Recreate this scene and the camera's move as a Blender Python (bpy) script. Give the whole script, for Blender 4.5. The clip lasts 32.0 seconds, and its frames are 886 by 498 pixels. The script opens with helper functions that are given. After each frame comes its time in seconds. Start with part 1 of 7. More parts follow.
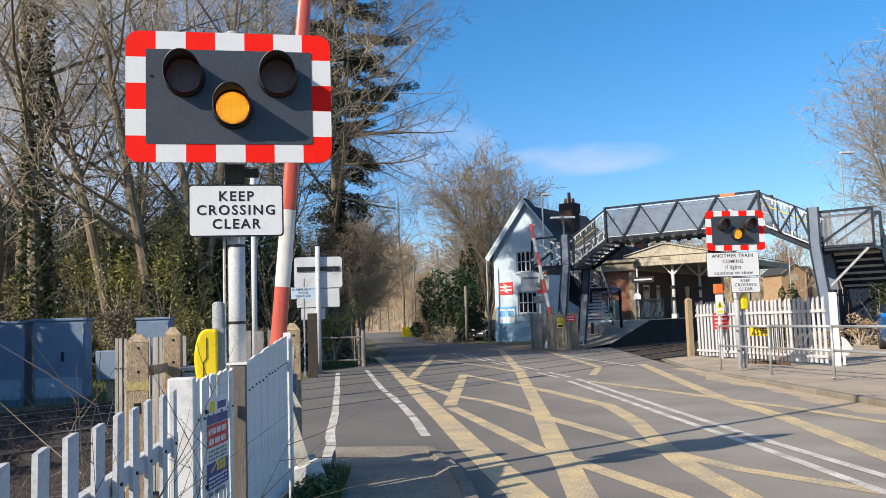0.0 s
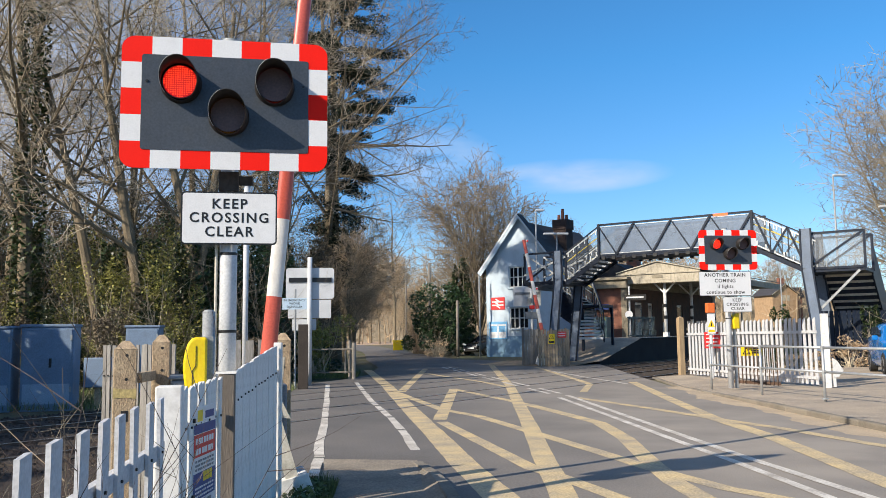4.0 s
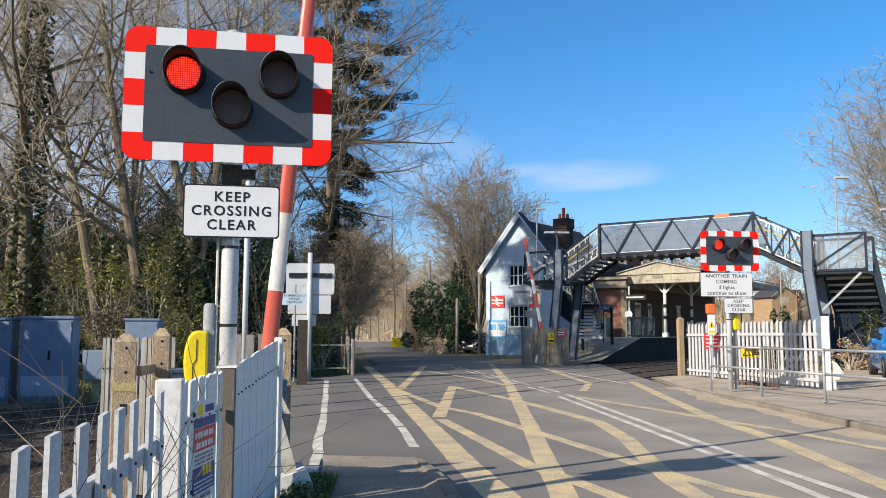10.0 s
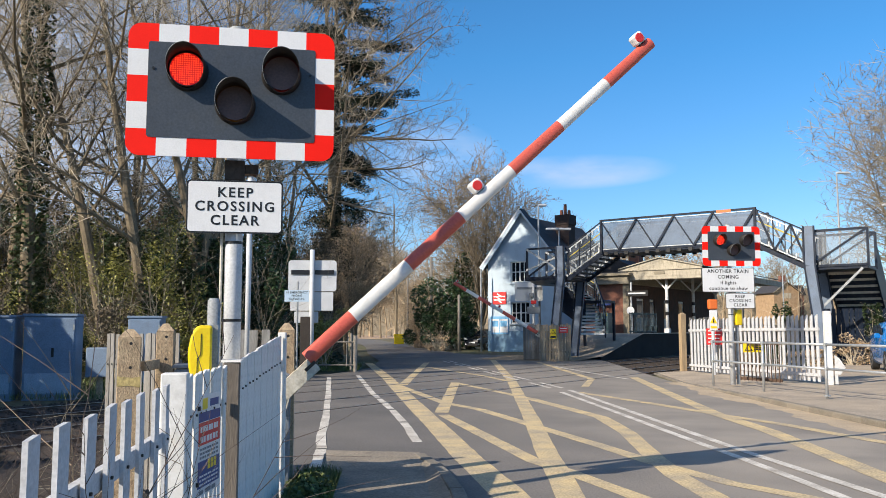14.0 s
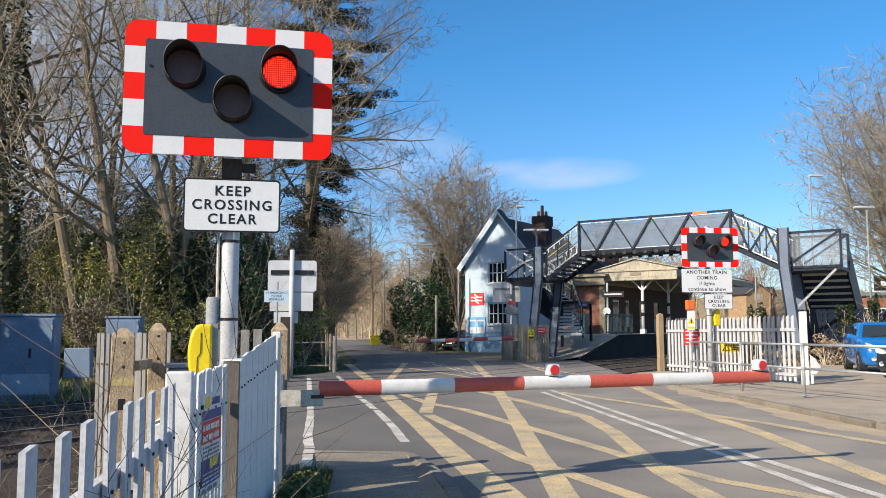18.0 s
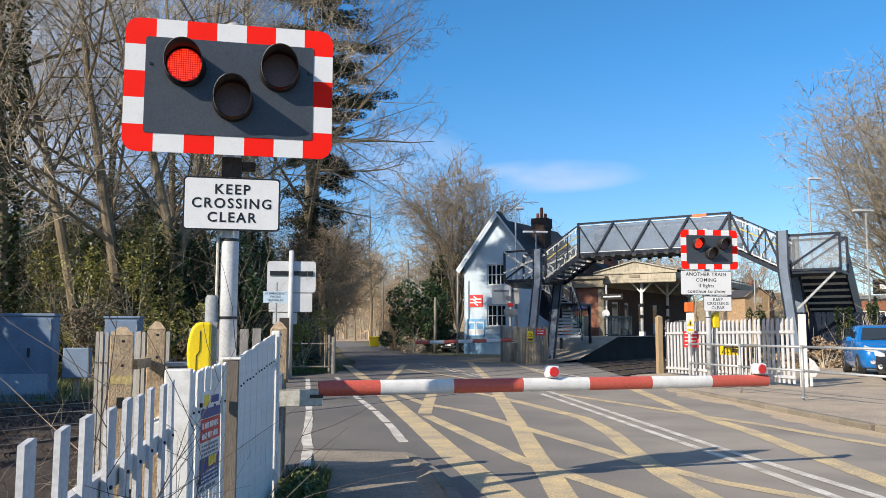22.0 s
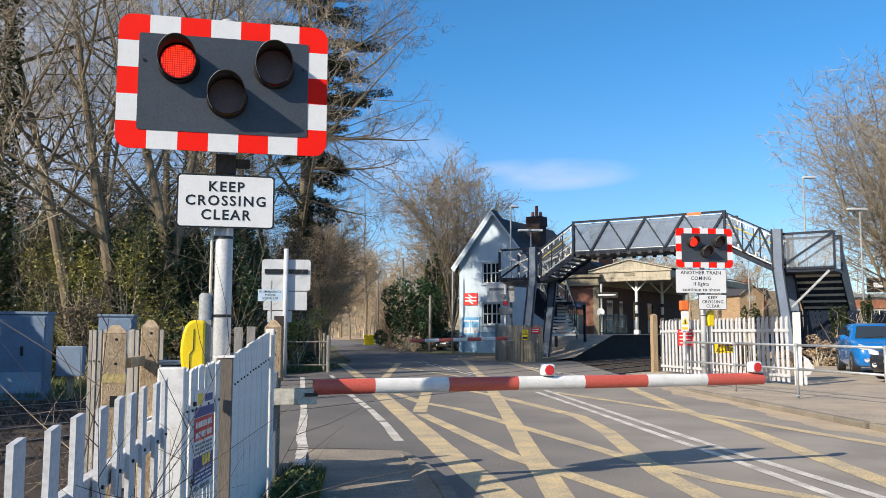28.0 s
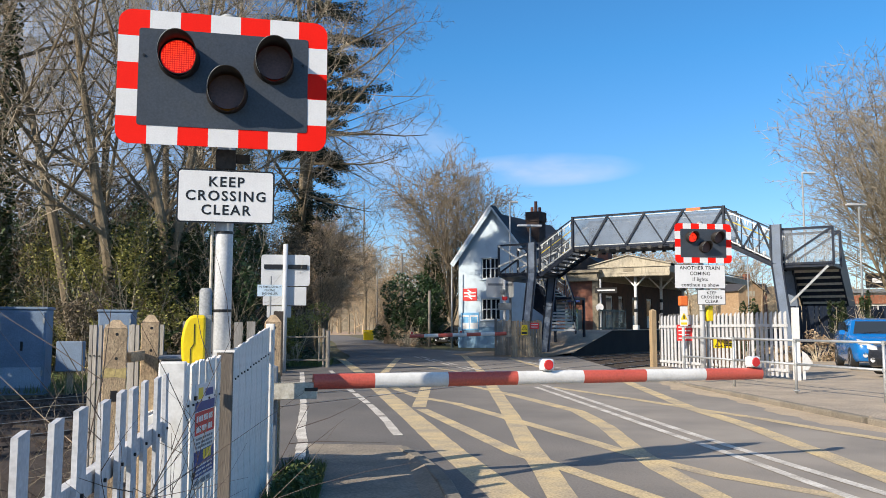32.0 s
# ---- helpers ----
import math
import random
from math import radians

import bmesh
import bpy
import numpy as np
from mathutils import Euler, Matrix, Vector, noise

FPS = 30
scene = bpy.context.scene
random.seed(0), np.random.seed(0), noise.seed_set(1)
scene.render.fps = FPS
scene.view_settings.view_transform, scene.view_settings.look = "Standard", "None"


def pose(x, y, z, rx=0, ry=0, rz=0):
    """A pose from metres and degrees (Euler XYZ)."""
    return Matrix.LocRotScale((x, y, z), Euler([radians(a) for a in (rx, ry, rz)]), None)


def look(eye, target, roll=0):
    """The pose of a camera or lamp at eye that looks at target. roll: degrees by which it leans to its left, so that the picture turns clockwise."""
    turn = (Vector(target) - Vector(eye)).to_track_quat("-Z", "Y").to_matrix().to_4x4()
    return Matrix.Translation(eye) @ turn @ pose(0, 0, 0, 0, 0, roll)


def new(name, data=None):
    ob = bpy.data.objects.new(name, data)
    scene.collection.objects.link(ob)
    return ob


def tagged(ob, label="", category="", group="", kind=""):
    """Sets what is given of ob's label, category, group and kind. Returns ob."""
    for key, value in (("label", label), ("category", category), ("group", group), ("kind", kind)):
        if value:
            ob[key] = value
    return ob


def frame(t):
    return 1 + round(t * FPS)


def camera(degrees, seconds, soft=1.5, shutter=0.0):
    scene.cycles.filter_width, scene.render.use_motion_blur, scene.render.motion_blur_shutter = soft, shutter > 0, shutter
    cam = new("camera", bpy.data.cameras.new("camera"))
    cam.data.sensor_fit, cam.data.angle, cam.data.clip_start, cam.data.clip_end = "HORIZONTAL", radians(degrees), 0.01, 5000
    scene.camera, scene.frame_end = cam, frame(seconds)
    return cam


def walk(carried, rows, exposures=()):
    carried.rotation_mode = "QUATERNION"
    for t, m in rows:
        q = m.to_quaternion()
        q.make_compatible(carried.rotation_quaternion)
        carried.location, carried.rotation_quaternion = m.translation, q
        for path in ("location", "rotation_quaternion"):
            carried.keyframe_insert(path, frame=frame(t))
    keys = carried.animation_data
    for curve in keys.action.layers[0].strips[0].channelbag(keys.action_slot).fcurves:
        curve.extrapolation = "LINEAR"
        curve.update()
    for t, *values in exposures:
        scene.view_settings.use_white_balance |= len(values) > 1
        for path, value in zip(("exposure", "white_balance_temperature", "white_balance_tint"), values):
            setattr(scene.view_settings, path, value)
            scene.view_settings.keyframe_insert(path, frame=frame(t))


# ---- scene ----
cam = camera(56.0, 32.0, 0.6)
PATH = [
    (0, (-0.055, -0.112, 1.533), (0.052, 1.878, 1.704), -1.8),
    (0.5, (-0.056, -0.106, 1.53), (0.053, 1.883, 1.714), -1.4),
    (1, (-0.069, -0.09, 1.529), (0.044, 1.897, 1.722), -1.1),
    (1.5, (-0.071, -0.094, 1.53), (0.045, 1.893, 1.73), -0.8),
    (2, (-0.07, -0.097, 1.527), (0.05, 1.89, 1.729), -0.8),
    (2.5, (-0.067, -0.099, 1.528), (0.056, 1.887, 1.731), -0.7),
    (3, (-0.066, -0.084, 1.534), (0.057, 1.902, 1.735), -0.6),
    (3.5, (-0.062, -0.076, 1.524), (0.063, 1.91, 1.728), -0.7),
    (5.5, (-0.062, -0.074, 1.523), (0.063, 1.912, 1.724), -0.5),
    (6, (-0.065, -0.06, 1.525), (0.06, 1.926, 1.724), -0.5),
    (6.5, (-0.066, -0.053, 1.522), (0.06, 1.933, 1.723), -0.3),
    (7, (-0.068, -0.049, 1.522), (0.058, 1.937, 1.721), -0.2),
    (7.5, (-0.066, -0.055, 1.516), (0.06, 1.931, 1.717), -0.2),
    (8, (-0.072, -0.046, 1.515), (0.055, 1.94, 1.716), -0.1),
    (8.5, (-0.069, -0.055, 1.52), (0.058, 1.93, 1.722), -0.1),
    (9, (-0.073, -0.052, 1.516), (0.053, 1.934, 1.719), -0.1),
    (9.5, (-0.079, -0.038, 1.516), (0.049, 1.948, 1.717), 0.0),
    (10, (-0.086, -0.024, 1.519), (0.039, 1.962, 1.717), 0.1),
    (10.5, (-0.087, -0.029, 1.509), (0.037, 1.957, 1.71), -0.0),
    (11, (-0.085, -0.03, 1.503), (0.037, 1.957, 1.703), -0.1),
    (11.5, (-0.081, -0.038, 1.504), (0.038, 1.948, 1.704), -0.1),
    (12, (-0.087, -0.04, 1.5), (0.032, 1.947, 1.698), -0.0),
    (12.5, (-0.085, -0.042, 1.502), (0.034, 1.945, 1.694), 0.0),
    (13, (-0.088, -0.041, 1.501), (0.031, 1.946, 1.691), 0.0),
    (13.5, (-0.092, -0.053, 1.496), (0.028, 1.934, 1.688), -0.1),
    (14, (-0.093, -0.052, 1.497), (0.028, 1.935, 1.688), -0.1),
    (14.5, (-0.102, -0.067, 1.494), (0.021, 1.92, 1.687), -0.2),
    (16.5, (-0.262, -0.076, 1.487), (-0.112, 1.91, 1.677), -0.1),
    (17, (-0.285, -0.065, 1.488), (-0.123, 1.919, 1.68), -0.2),
    (17.5, (-0.28, -0.063, 1.482), (-0.108, 1.92, 1.674), -0.2),
    (18, (-0.271, -0.063, 1.483), (-0.09, 1.919, 1.676), -0.1),
    (18.5, (-0.27, -0.045, 1.479), (-0.087, 1.937, 1.676), -0.1),
    (19, (-0.268, -0.048, 1.482), (-0.086, 1.933, 1.68), 0.0),
    (19.5, (-0.265, -0.055, 1.476), (-0.083, 1.927, 1.676), -0.0),
    (20, (-0.268, -0.05, 1.477), (-0.084, 1.932, 1.676), 0.1),
    (20.5, (-0.264, -0.054, 1.474), (-0.082, 1.928, 1.673), 0.0),
    (21, (-0.267, -0.048, 1.468), (-0.085, 1.934, 1.669), 0.1),
    (21.5, (-0.276, -0.046, 1.463), (-0.094, 1.936, 1.662), 0.2),
    (22, (-0.275, -0.055, 1.462), (-0.092, 1.927, 1.66), 0.1),
    (22.5, (-0.272, -0.053, 1.462), (-0.084, 1.928, 1.662), 0.0),
    (23, (-0.264, -0.06, 1.467), (-0.074, 1.921, 1.667), 0.1),
    (23.5, (-0.267, -0.059, 1.465), (-0.074, 1.921, 1.666), -0.0),
    (24, (-0.269, -0.048, 1.467), (-0.072, 1.932, 1.667), -0.0),
    (24.5, (-0.268, -0.051, 1.467), (-0.067, 1.929, 1.665), -0.1),
    (25, (-0.268, -0.042, 1.466), (-0.064, 1.937, 1.665), -0.1),
    (25.5, (-0.272, -0.044, 1.465), (-0.067, 1.935, 1.664), -0.1),
    (27.5, (-0.28, -0.034, 1.459), (-0.081, 1.947, 1.655), 0.1),
    (28, (-0.275, -0.026, 1.461), (-0.08, 1.955, 1.655), 0.1),
    (28.5, (-0.281, -0.022, 1.458), (-0.086, 1.96, 1.647), 0.2),
    (29, (-0.279, -0.027, 1.461), (-0.084, 1.955, 1.646), 0.3),
    (29.5, (-0.281, -0.025, 1.46), (-0.085, 1.957, 1.64), 0.5),
    (30, (-0.282, -0.027, 1.457), (-0.088, 1.956, 1.631), 0.6),
    (30.5, (-0.282, -0.027, 1.457), (-0.087, 1.956, 1.63), 0.5),
    (31, (-0.279, -0.025, 1.459), (-0.085, 1.958, 1.632), 0.3),
    (31.5, (-0.274, -0.046, 1.46), (-0.079, 1.937, 1.638), 0.0),
    (32, (-0.279, -0.045, 1.457), (-0.082, 1.937, 1.64), 0.1),
]
walk(cam, [(t, look(eye, target, roll)) for t, eye, target, roll in PATH])

# ---- world, sun, exposure ----
SUN_AZ = Vector((-0.82, -0.575)).normalized()
SUN_EL = radians(30.0)
sun_dir = Vector((SUN_AZ.x * math.cos(SUN_EL), SUN_AZ.y * math.cos(SUN_EL), math.sin(SUN_EL)))
sun = new("sun", bpy.data.lights.new("sun", "SUN"))
sun.data.energy, sun.data.angle, sun.data.color = 5.0, radians(0.55), (1.0, 0.89, 0.74)
sun.matrix_basis = Matrix.Translation((0, 0, 60)) @ sun_dir.to_track_quat("Z", "Y").to_matrix().to_4x4()

world = bpy.data.worlds.new("sky")
scene.world = world
world.use_nodes = True
wn, wl = world.node_tree.nodes, world.node_tree.links
sky = wn.new("ShaderNodeTexSky")
sky.sky_type, sky.sun_disc = "NISHITA", False
sky.sun_elevation, sky.sun_rotation = SUN_EL, math.atan2(SUN_AZ.x, SUN_AZ.y)
sky.air_density, sky.dust_density, sky.ozone_density = 1.0, 0.0, 6.0
wc = wn.new("ShaderNodeTexCoord")


def wmath(op, a, b):
    n = wn.new("ShaderNodeMath")
    n.operation = op
    for i, v in enumerate((a, b)):
        if isinstance(v, (int, float)):
            n.inputs[i].default_value = v
        else:
            wl.new(v, n.inputs[i])
    return n.outputs[0]


# wisps of thin cloud low in the sky
cloud_noise = wn.new("ShaderNodeTexNoise")
cloud_map = wn.new("ShaderNodeMapping")
cloud_map.inputs["Scale"].default_value = (5, 5, 16)
wl.new(wc.outputs["Generated"], cloud_map.inputs["Vector"])
wl.new(cloud_map.outputs[0], cloud_noise.inputs["Vector"])
cloud_noise.inputs["Scale"].default_value, cloud_noise.inputs["Detail"].default_value = 1.6, 7
sep = wn.new("ShaderNodeSeparateXYZ")
wl.new(wc.outputs["Generated"], sep.inputs[0])


def wisp(az, el, w, h):
    """A soft lens of cloud round the heading az (degrees right of the road) and the height el."""
    cx, cz = math.sin(radians(az)) * math.cos(radians(el)), math.sin(radians(el))
    dx = wmath("DIVIDE", wmath("SUBTRACT", sep.outputs[0], cx), w)
    dz = wmath("DIVIDE", wmath("SUBTRACT", sep.outputs[2], cz), h)
    d = wmath("ADD", wmath("MULTIPLY", dx, dx), wmath("MULTIPLY", dz, dz))
    ahead = wmath("GREATER_THAN", sep.outputs[1], 0.0)
    return wmath("MULTIPLY", wmath("MAXIMUM", wmath("SUBTRACT", 1.0, d), 0.0), ahead)


mask = wmath("ADD", wisp(2.6, 12.0, 0.085, 0.042), wisp(12.6, 10.6, 0.115, 0.021))
mask = wmath("MULTIPLY", mask, wmath("MAXIMUM", wmath("MULTIPLY", wmath("SUBTRACT", cloud_noise.outputs["Fac"], 0.36), 2.6), 0.0))
mask = wmath("MINIMUM", wmath("MULTIPLY", mask, 0.75), 0.6)
# milky haze towards the sun
haze = wmath("MINIMUM", wmath("MAXIMUM", wmath("MULTIPLY", wmath("SUBTRACT", wmath("MULTIPLY", sep.outputs[0], -1.0), 0.11), 2.4), 0.0), 0.62)
mask = wmath("MAXIMUM", mask, haze)
cmix = wn.new("ShaderNodeMix")
cmix.data_type = "RGBA"
wl.new(mask, cmix.inputs["Factor"])
tint = wn.new("ShaderNodeMix")
tint.data_type, tint.blend_type = "RGBA", "MULTIPLY"
tint.inputs["Factor"].default_value = 1.0
lift = wmath("MINIMUM", wmath("MAXIMUM", wmath("MULTIPLY", sep.outputs[2], 3.2), 0.0), 1.0)
shade = wn.new("ShaderNodeMix")
shade.data_type = "RGBA"
wl.new(lift, shade.inputs["Factor"])
shade.inputs["A"].default_value, shade.inputs["B"].default_value = (0.98, 0.94, 1.0, 1), (0.52, 1.05, 1.22, 1)
wl.new(shade.outputs["Result"], tint.inputs["B"])
wl.new(sky.outputs[0], tint.inputs["A"])
wl.new(tint.outputs["Result"], cmix.inputs["A"])
cmix.inputs["B"].default_value = (5.6, 5.9, 6.8, 1)
wbg = wn["Background"]
wl.new(cmix.outputs["Result"], wbg.inputs["Color"])
wbg.inputs["Strength"].default_value = 0.105
scene.view_settings.exposure = 0.42


# ---- materials ----
def mat(name, col, rough=0.7, var=0.25, scale=3.0, bump=0.15, bscale=40.0, metal=0.0, col2=None, amount=0.5, obj_random=0.0,
        island=0.0, coat=0.0, stretch=(1, 1, 1), grime=0.0):
    """A surface: a base colour, mottled with a darker or second colour at a large and a small scale, with a fine relief."""
    m = bpy.data.materials.new(name)
    m.use_nodes = True
    n, l = m.node_tree.nodes, m.node_tree.links
    b = n["Principled BSDF"]
    b.inputs["Roughness"].default_value, b.inputs["Metallic"].default_value = rough, metal
    b.inputs["Coat Weight"].default_value = coat
    tc = n.new("ShaderNodeTexCoord")
    mp = n.new("ShaderNodeMapping")
    mp.inputs["Scale"].default_value = stretch
    l.new(tc.outputs["Object"], mp.inputs["Vector"])
    src = mp.outputs[0]
    if obj_random or island:
        oi = n.new("ShaderNodeObjectInfo")
        add = n.new("ShaderNodeVectorMath")
        add.operation = "MULTIPLY_ADD"
        l.new(oi.outputs["Random"], add.inputs[0])
        add.inputs[1].default_value = (37.0, 51.0, 23.0)
        l.new(src, add.inputs[2])
        src = add.outputs[0]
    big = n.new("ShaderNodeTexNoise")
    big.inputs["Scale"].default_value, big.inputs["Detail"].default_value = scale, 5
    fine = n.new("ShaderNodeTexNoise")
    fine.inputs["Scale"].default_value, fine.inputs["Detail"].default_value = bscale, 4
    l.new(src, big.inputs["Vector"])
    l.new(src, fine.inputs["Vector"])
    dark = col2 or tuple(c * (1 - var) for c in col)
    ramp = n.new("ShaderNodeValToRGB")
    ramp.color_ramp.elements[0].position, ramp.color_ramp.elements[1].position = max(0.0, amount - 0.2), min(1.0, amount + 0.2)
    ramp.color_ramp.elements[0].color, ramp.color_ramp.elements[1].color = (*dark, 1), (*col, 1)
    l.new(big.outputs["Fac"], ramp.inputs["Fac"])
    grain = n.new("ShaderNodeMix")
    grain.data_type, grain.blend_type = "RGBA", "OVERLAY"
    grain.inputs["Factor"].default_value = min(1.0, 0.25 + var)
    l.new(ramp.outputs["Color"], grain.inputs["A"])
    l.new(fine.outputs["Fac"], grain.inputs["B"])
    out = grain.outputs["Result"]
    if obj_random or island:
        hsv = n.new("ShaderNodeHueSaturation")
        ge = n.new("ShaderNodeNewGeometry")
        mr = n.new("ShaderNodeMapRange")
        k = obj_random or island
        mr.inputs["To Min"].default_value, mr.inputs["To Max"].default_value = 1 - k, 1 + k
        l.new(oi.outputs["Random"] if obj_random else ge.outputs["Random Per Island"], mr.inputs["Value"])
        l.new(mr.outputs[0], hsv.inputs["Value"])
        l.new(out, hsv.inputs["Color"])
        out = hsv.outputs[0]
    if grime:
        gn = n.new("ShaderNodeTexNoise")
        gn.inputs["Scale"].default_value, gn.inputs["Detail"].default_value = scale * 2.7, 8
        l.new(src, gn.inputs["Vector"])
        gr = n.new("ShaderNodeValToRGB")
        gr.color_ramp.elements[0].position, gr.color_ramp.elements[1].position = 0.5, 0.68
        l.new(gn.outputs["Fac"], gr.inputs["Fac"])
        gm = n.new("ShaderNodeMix")
        gm.data_type = "RGBA"
        gf = n.new("ShaderNodeMath")
        gf.operation = "MULTIPLY"
        gf.inputs[1].default_value = grime
        l.new(gr.outputs["Color"], gf.inputs[0])
        l.new(gf.outputs[0], gm.inputs["Factor"])
        l.new(out, gm.inputs["A"])
        gm.inputs["B"].default_value = (0.10, 0.09, 0.06, 1)
        out = gm.outputs["Result"]
    l.new(out, b.inputs["Base Color"])
    if bump:
        bu = n.new("ShaderNodeBump")
        bu.inputs["Strength"].default_value, bu.inputs["Distance"].default_value = bump, 0.01
        l.new(fine.outputs["Fac"], bu.inputs["Height"])
        l.new(bu.outputs[0], b.inputs["Normal"])
    return m


def see_through(name, col, alpha):
    """A fine mesh panel through which one sees."""
    m = mat(name, col, 0.5, 0.2, 1.6, 0.05, 120, metal=0.2)
    m.node_tree.nodes["Principled BSDF"].inputs["Alpha"].default_value = alpha
    return m


def glow(name, col, strength):
    m = bpy.data.materials.new(name)
    m.use_nodes = True
    b = m.node_tree.nodes["Principled BSDF"]
    b.inputs["Base Color"].default_value = (*[0.25 * c for c in col], 1)
    b.inputs["Emission Color"].default_value = (*col, 1)
    b.inputs["Emission Strength"].default_value = strength
    return m


def glassy(name, col, rough=0.05, alpha=1.0, transmission=0.0):
    m = bpy.data.materials.new(name)
    m.use_nodes = True
    b = m.node_tree.nodes["Principled BSDF"]
    b.inputs["Base Color"].default_value, b.inputs["Roughness"].default_value = (*col, 1), rough
    b.inputs["Alpha"].default_value, b.inputs["Transmission Weight"].default_value = alpha, transmission
    return m


WHITE = mat("white_paint", (0.76, 0.755, 0.73), 0.6, 0.12, 5, 0.08, 60, grime=0.2)
# white paint for the pickets, their bluish shade mixed into the colour, plus grime
WHITE_SHADED = mat("shaded_white_paint", (0.55, 0.56, 0.58), 0.65, 0.14, 5, 0.08, 60, grime=0.25)
WHITE_CLEAN = mat("white_sheeting", (0.71, 0.72, 0.73), 0.35, 0.04, 6, 0.02, 90, grime=0.05)
RED = mat("red_sheeting", (0.86, 0.013, 0.006), 0.6, 0.06, 6, 0.02, 90)
RED.node_tree.nodes["Principled BSDF"].inputs["Specular IOR Level"].default_value = 0.15
BOOM_RED = mat("boom_red", (0.58, 0.11, 0.075), 0.3, 0.1, 3, 0.004, 50, grime=0.06)
BOOM_WHITE = mat("boom_white", (0.74, 0.73, 0.70), 0.3, 0.05, 3, 0.004, 50, grime=0.12)
BOARD_GREY = mat("board_grey", (0.047, 0.057, 0.073), 0.42, 0.25, 2.5, 0.04, 60, grime=0.08)
BLACK = mat("black_paint", (0.012, 0.012, 0.013), 0.4, 0.3, 6, 0.05)
HOOD = mat("hood_black", (0.022, 0.019, 0.018), 0.6, 0.3, 8, 0.08, 40)
GALV = mat("galvanised_steel", (0.52, 0.54, 0.55), 0.45, 0.25, 9, 0.04, 70, metal=0.55)
POST_GREY = mat("pale_grey_post", (0.56, 0.58, 0.60), 0.5, 0.12, 4, 0.04, 60, grime=0.15)
GALV_DULL = mat("weathered_zinc", (0.34, 0.36, 0.37), 0.6, 0.25, 7, 0.06, 60, metal=0.25)
GREY_STEEL = mat("grey_steel", (0.22, 0.25, 0.29), 0.5, 0.3, 2.2, 0.05, 50, metal=0.15, grime=0.3)
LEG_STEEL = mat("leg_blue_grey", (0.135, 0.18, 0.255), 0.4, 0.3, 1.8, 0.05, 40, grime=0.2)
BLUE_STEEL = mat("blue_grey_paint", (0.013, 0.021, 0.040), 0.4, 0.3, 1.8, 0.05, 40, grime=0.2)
CREAM = mat("cream_metal", (0.66, 0.62, 0.52), 0.55, 0.2, 6, 0.06, 50, grime=0.3)
YELLOW = mat("yellow_plastic", (0.82, 0.60, 0.01), 0.35, 0.06, 5, 0.02)
OLD_WOOD = mat("weathered_wood", (0.50, 0.385, 0.25), 0.9, 0.5, 9.0, 0.7, 70, stretch=(1.2, 1.2, 0.8), col2=(0.29, 0.205, 0.13), amount=0.46, grime=0.3)
OLD_BOARD = mat("old_brown_board", (0.40, 0.315, 0.215), 0.9, 0.4, 3.0, 0.5, 30, stretch=(5, 5, 0.5), obj_random=0.4, grime=0.45)
POST_WOOD = mat("dark_grey_timber", (0.20, 0.17, 0.14), 0.9, 0.35, 2.0, 0.4, 30, stretch=(6, 6, 0.5))
GREY_WOOD = mat("grey_boarding", (0.30, 0.27, 0.23), 0.85, 0.35, 2.0, 0.4, 30, stretch=(6, 6, 0.5), obj_random=0.25)
BARK = mat("bark", (0.235, 0.185, 0.12), 0.9, 0.45, 1.5, 0.6, 22, stretch=(3, 3, 0.7), island=0.25)
TWIG = mat("grey_brown_twigs", (0.56, 0.475, 0.35), 0.85, 0.3, 1.0, 0.2, 30, island=0.3)
TWIG_WARM = mat("warm_brown_twigs", (0.50, 0.37, 0.235), 0.85, 0.3, 0.6, 0.2, 30, island=0.35)
BRAMBLE = mat("bramble_stem", (0.095, 0.068, 0.055), 0.7, 0.3, 6, 0.2, 30)
IVY = mat("ivy_leaves", (0.035, 0.058, 0.018), 0.42, 0.4, 0.6, 0.1, 20, island=0.5)
TWIG_MID = mat("mid_brown_twigs", (0.31, 0.265, 0.195), 0.85, 0.3, 1.0, 0.2, 30, island=0.3)
# brown twigs darkened: the shade inside the wood is in this colour
TWIG_SHADE = mat("shaded_brown_twigs", (0.145, 0.115, 0.075), 0.85, 0.3, 1.0, 0.2, 30, island=0.35)
TWIG_DARK = mat("dark_brown_twigs", (0.27, 0.215, 0.15), 0.85, 0.3, 1.0, 0.2, 30, island=0.3)
LAUREL = mat("laurel_leaves", (0.046, 0.09, 0.034), 0.4, 0.4, 0.5, 0.1, 20, island=0.45)
YEW = mat("conifer_needles", (0.022, 0.034, 0.016), 0.7, 0.4, 0.4, 0.1, 20, island=0.5)
LIME_LEAF = mat("olive_yellow_leaves", (0.33, 0.315, 0.08), 0.55, 0.4, 0.5, 0.1, 20, island=0.45)
GRASS = mat("rough_grass", (0.13, 0.165, 0.045), 0.7, 0.4, 0.8, 0.2, 20, island=0.5)
LITTER = mat("leaf_litter", (0.17, 0.12, 0.07), 0.95, 0.5, 0.9, 0.8, 14, col2=(0.08, 0.075, 0.035))
GROUND = mat("rough_ground", (0.15, 0.12, 0.075), 0.95, 0.5, 0.25, 0.8, 9, col2=(0.075, 0.085, 0.03))
ASPHALT = mat("road_asphalt", (0.168, 0.152, 0.136), 0.85, 0.4, 0.55, 0.7, 38, col2=(0.115, 0.107, 0.099), grime=0.12)


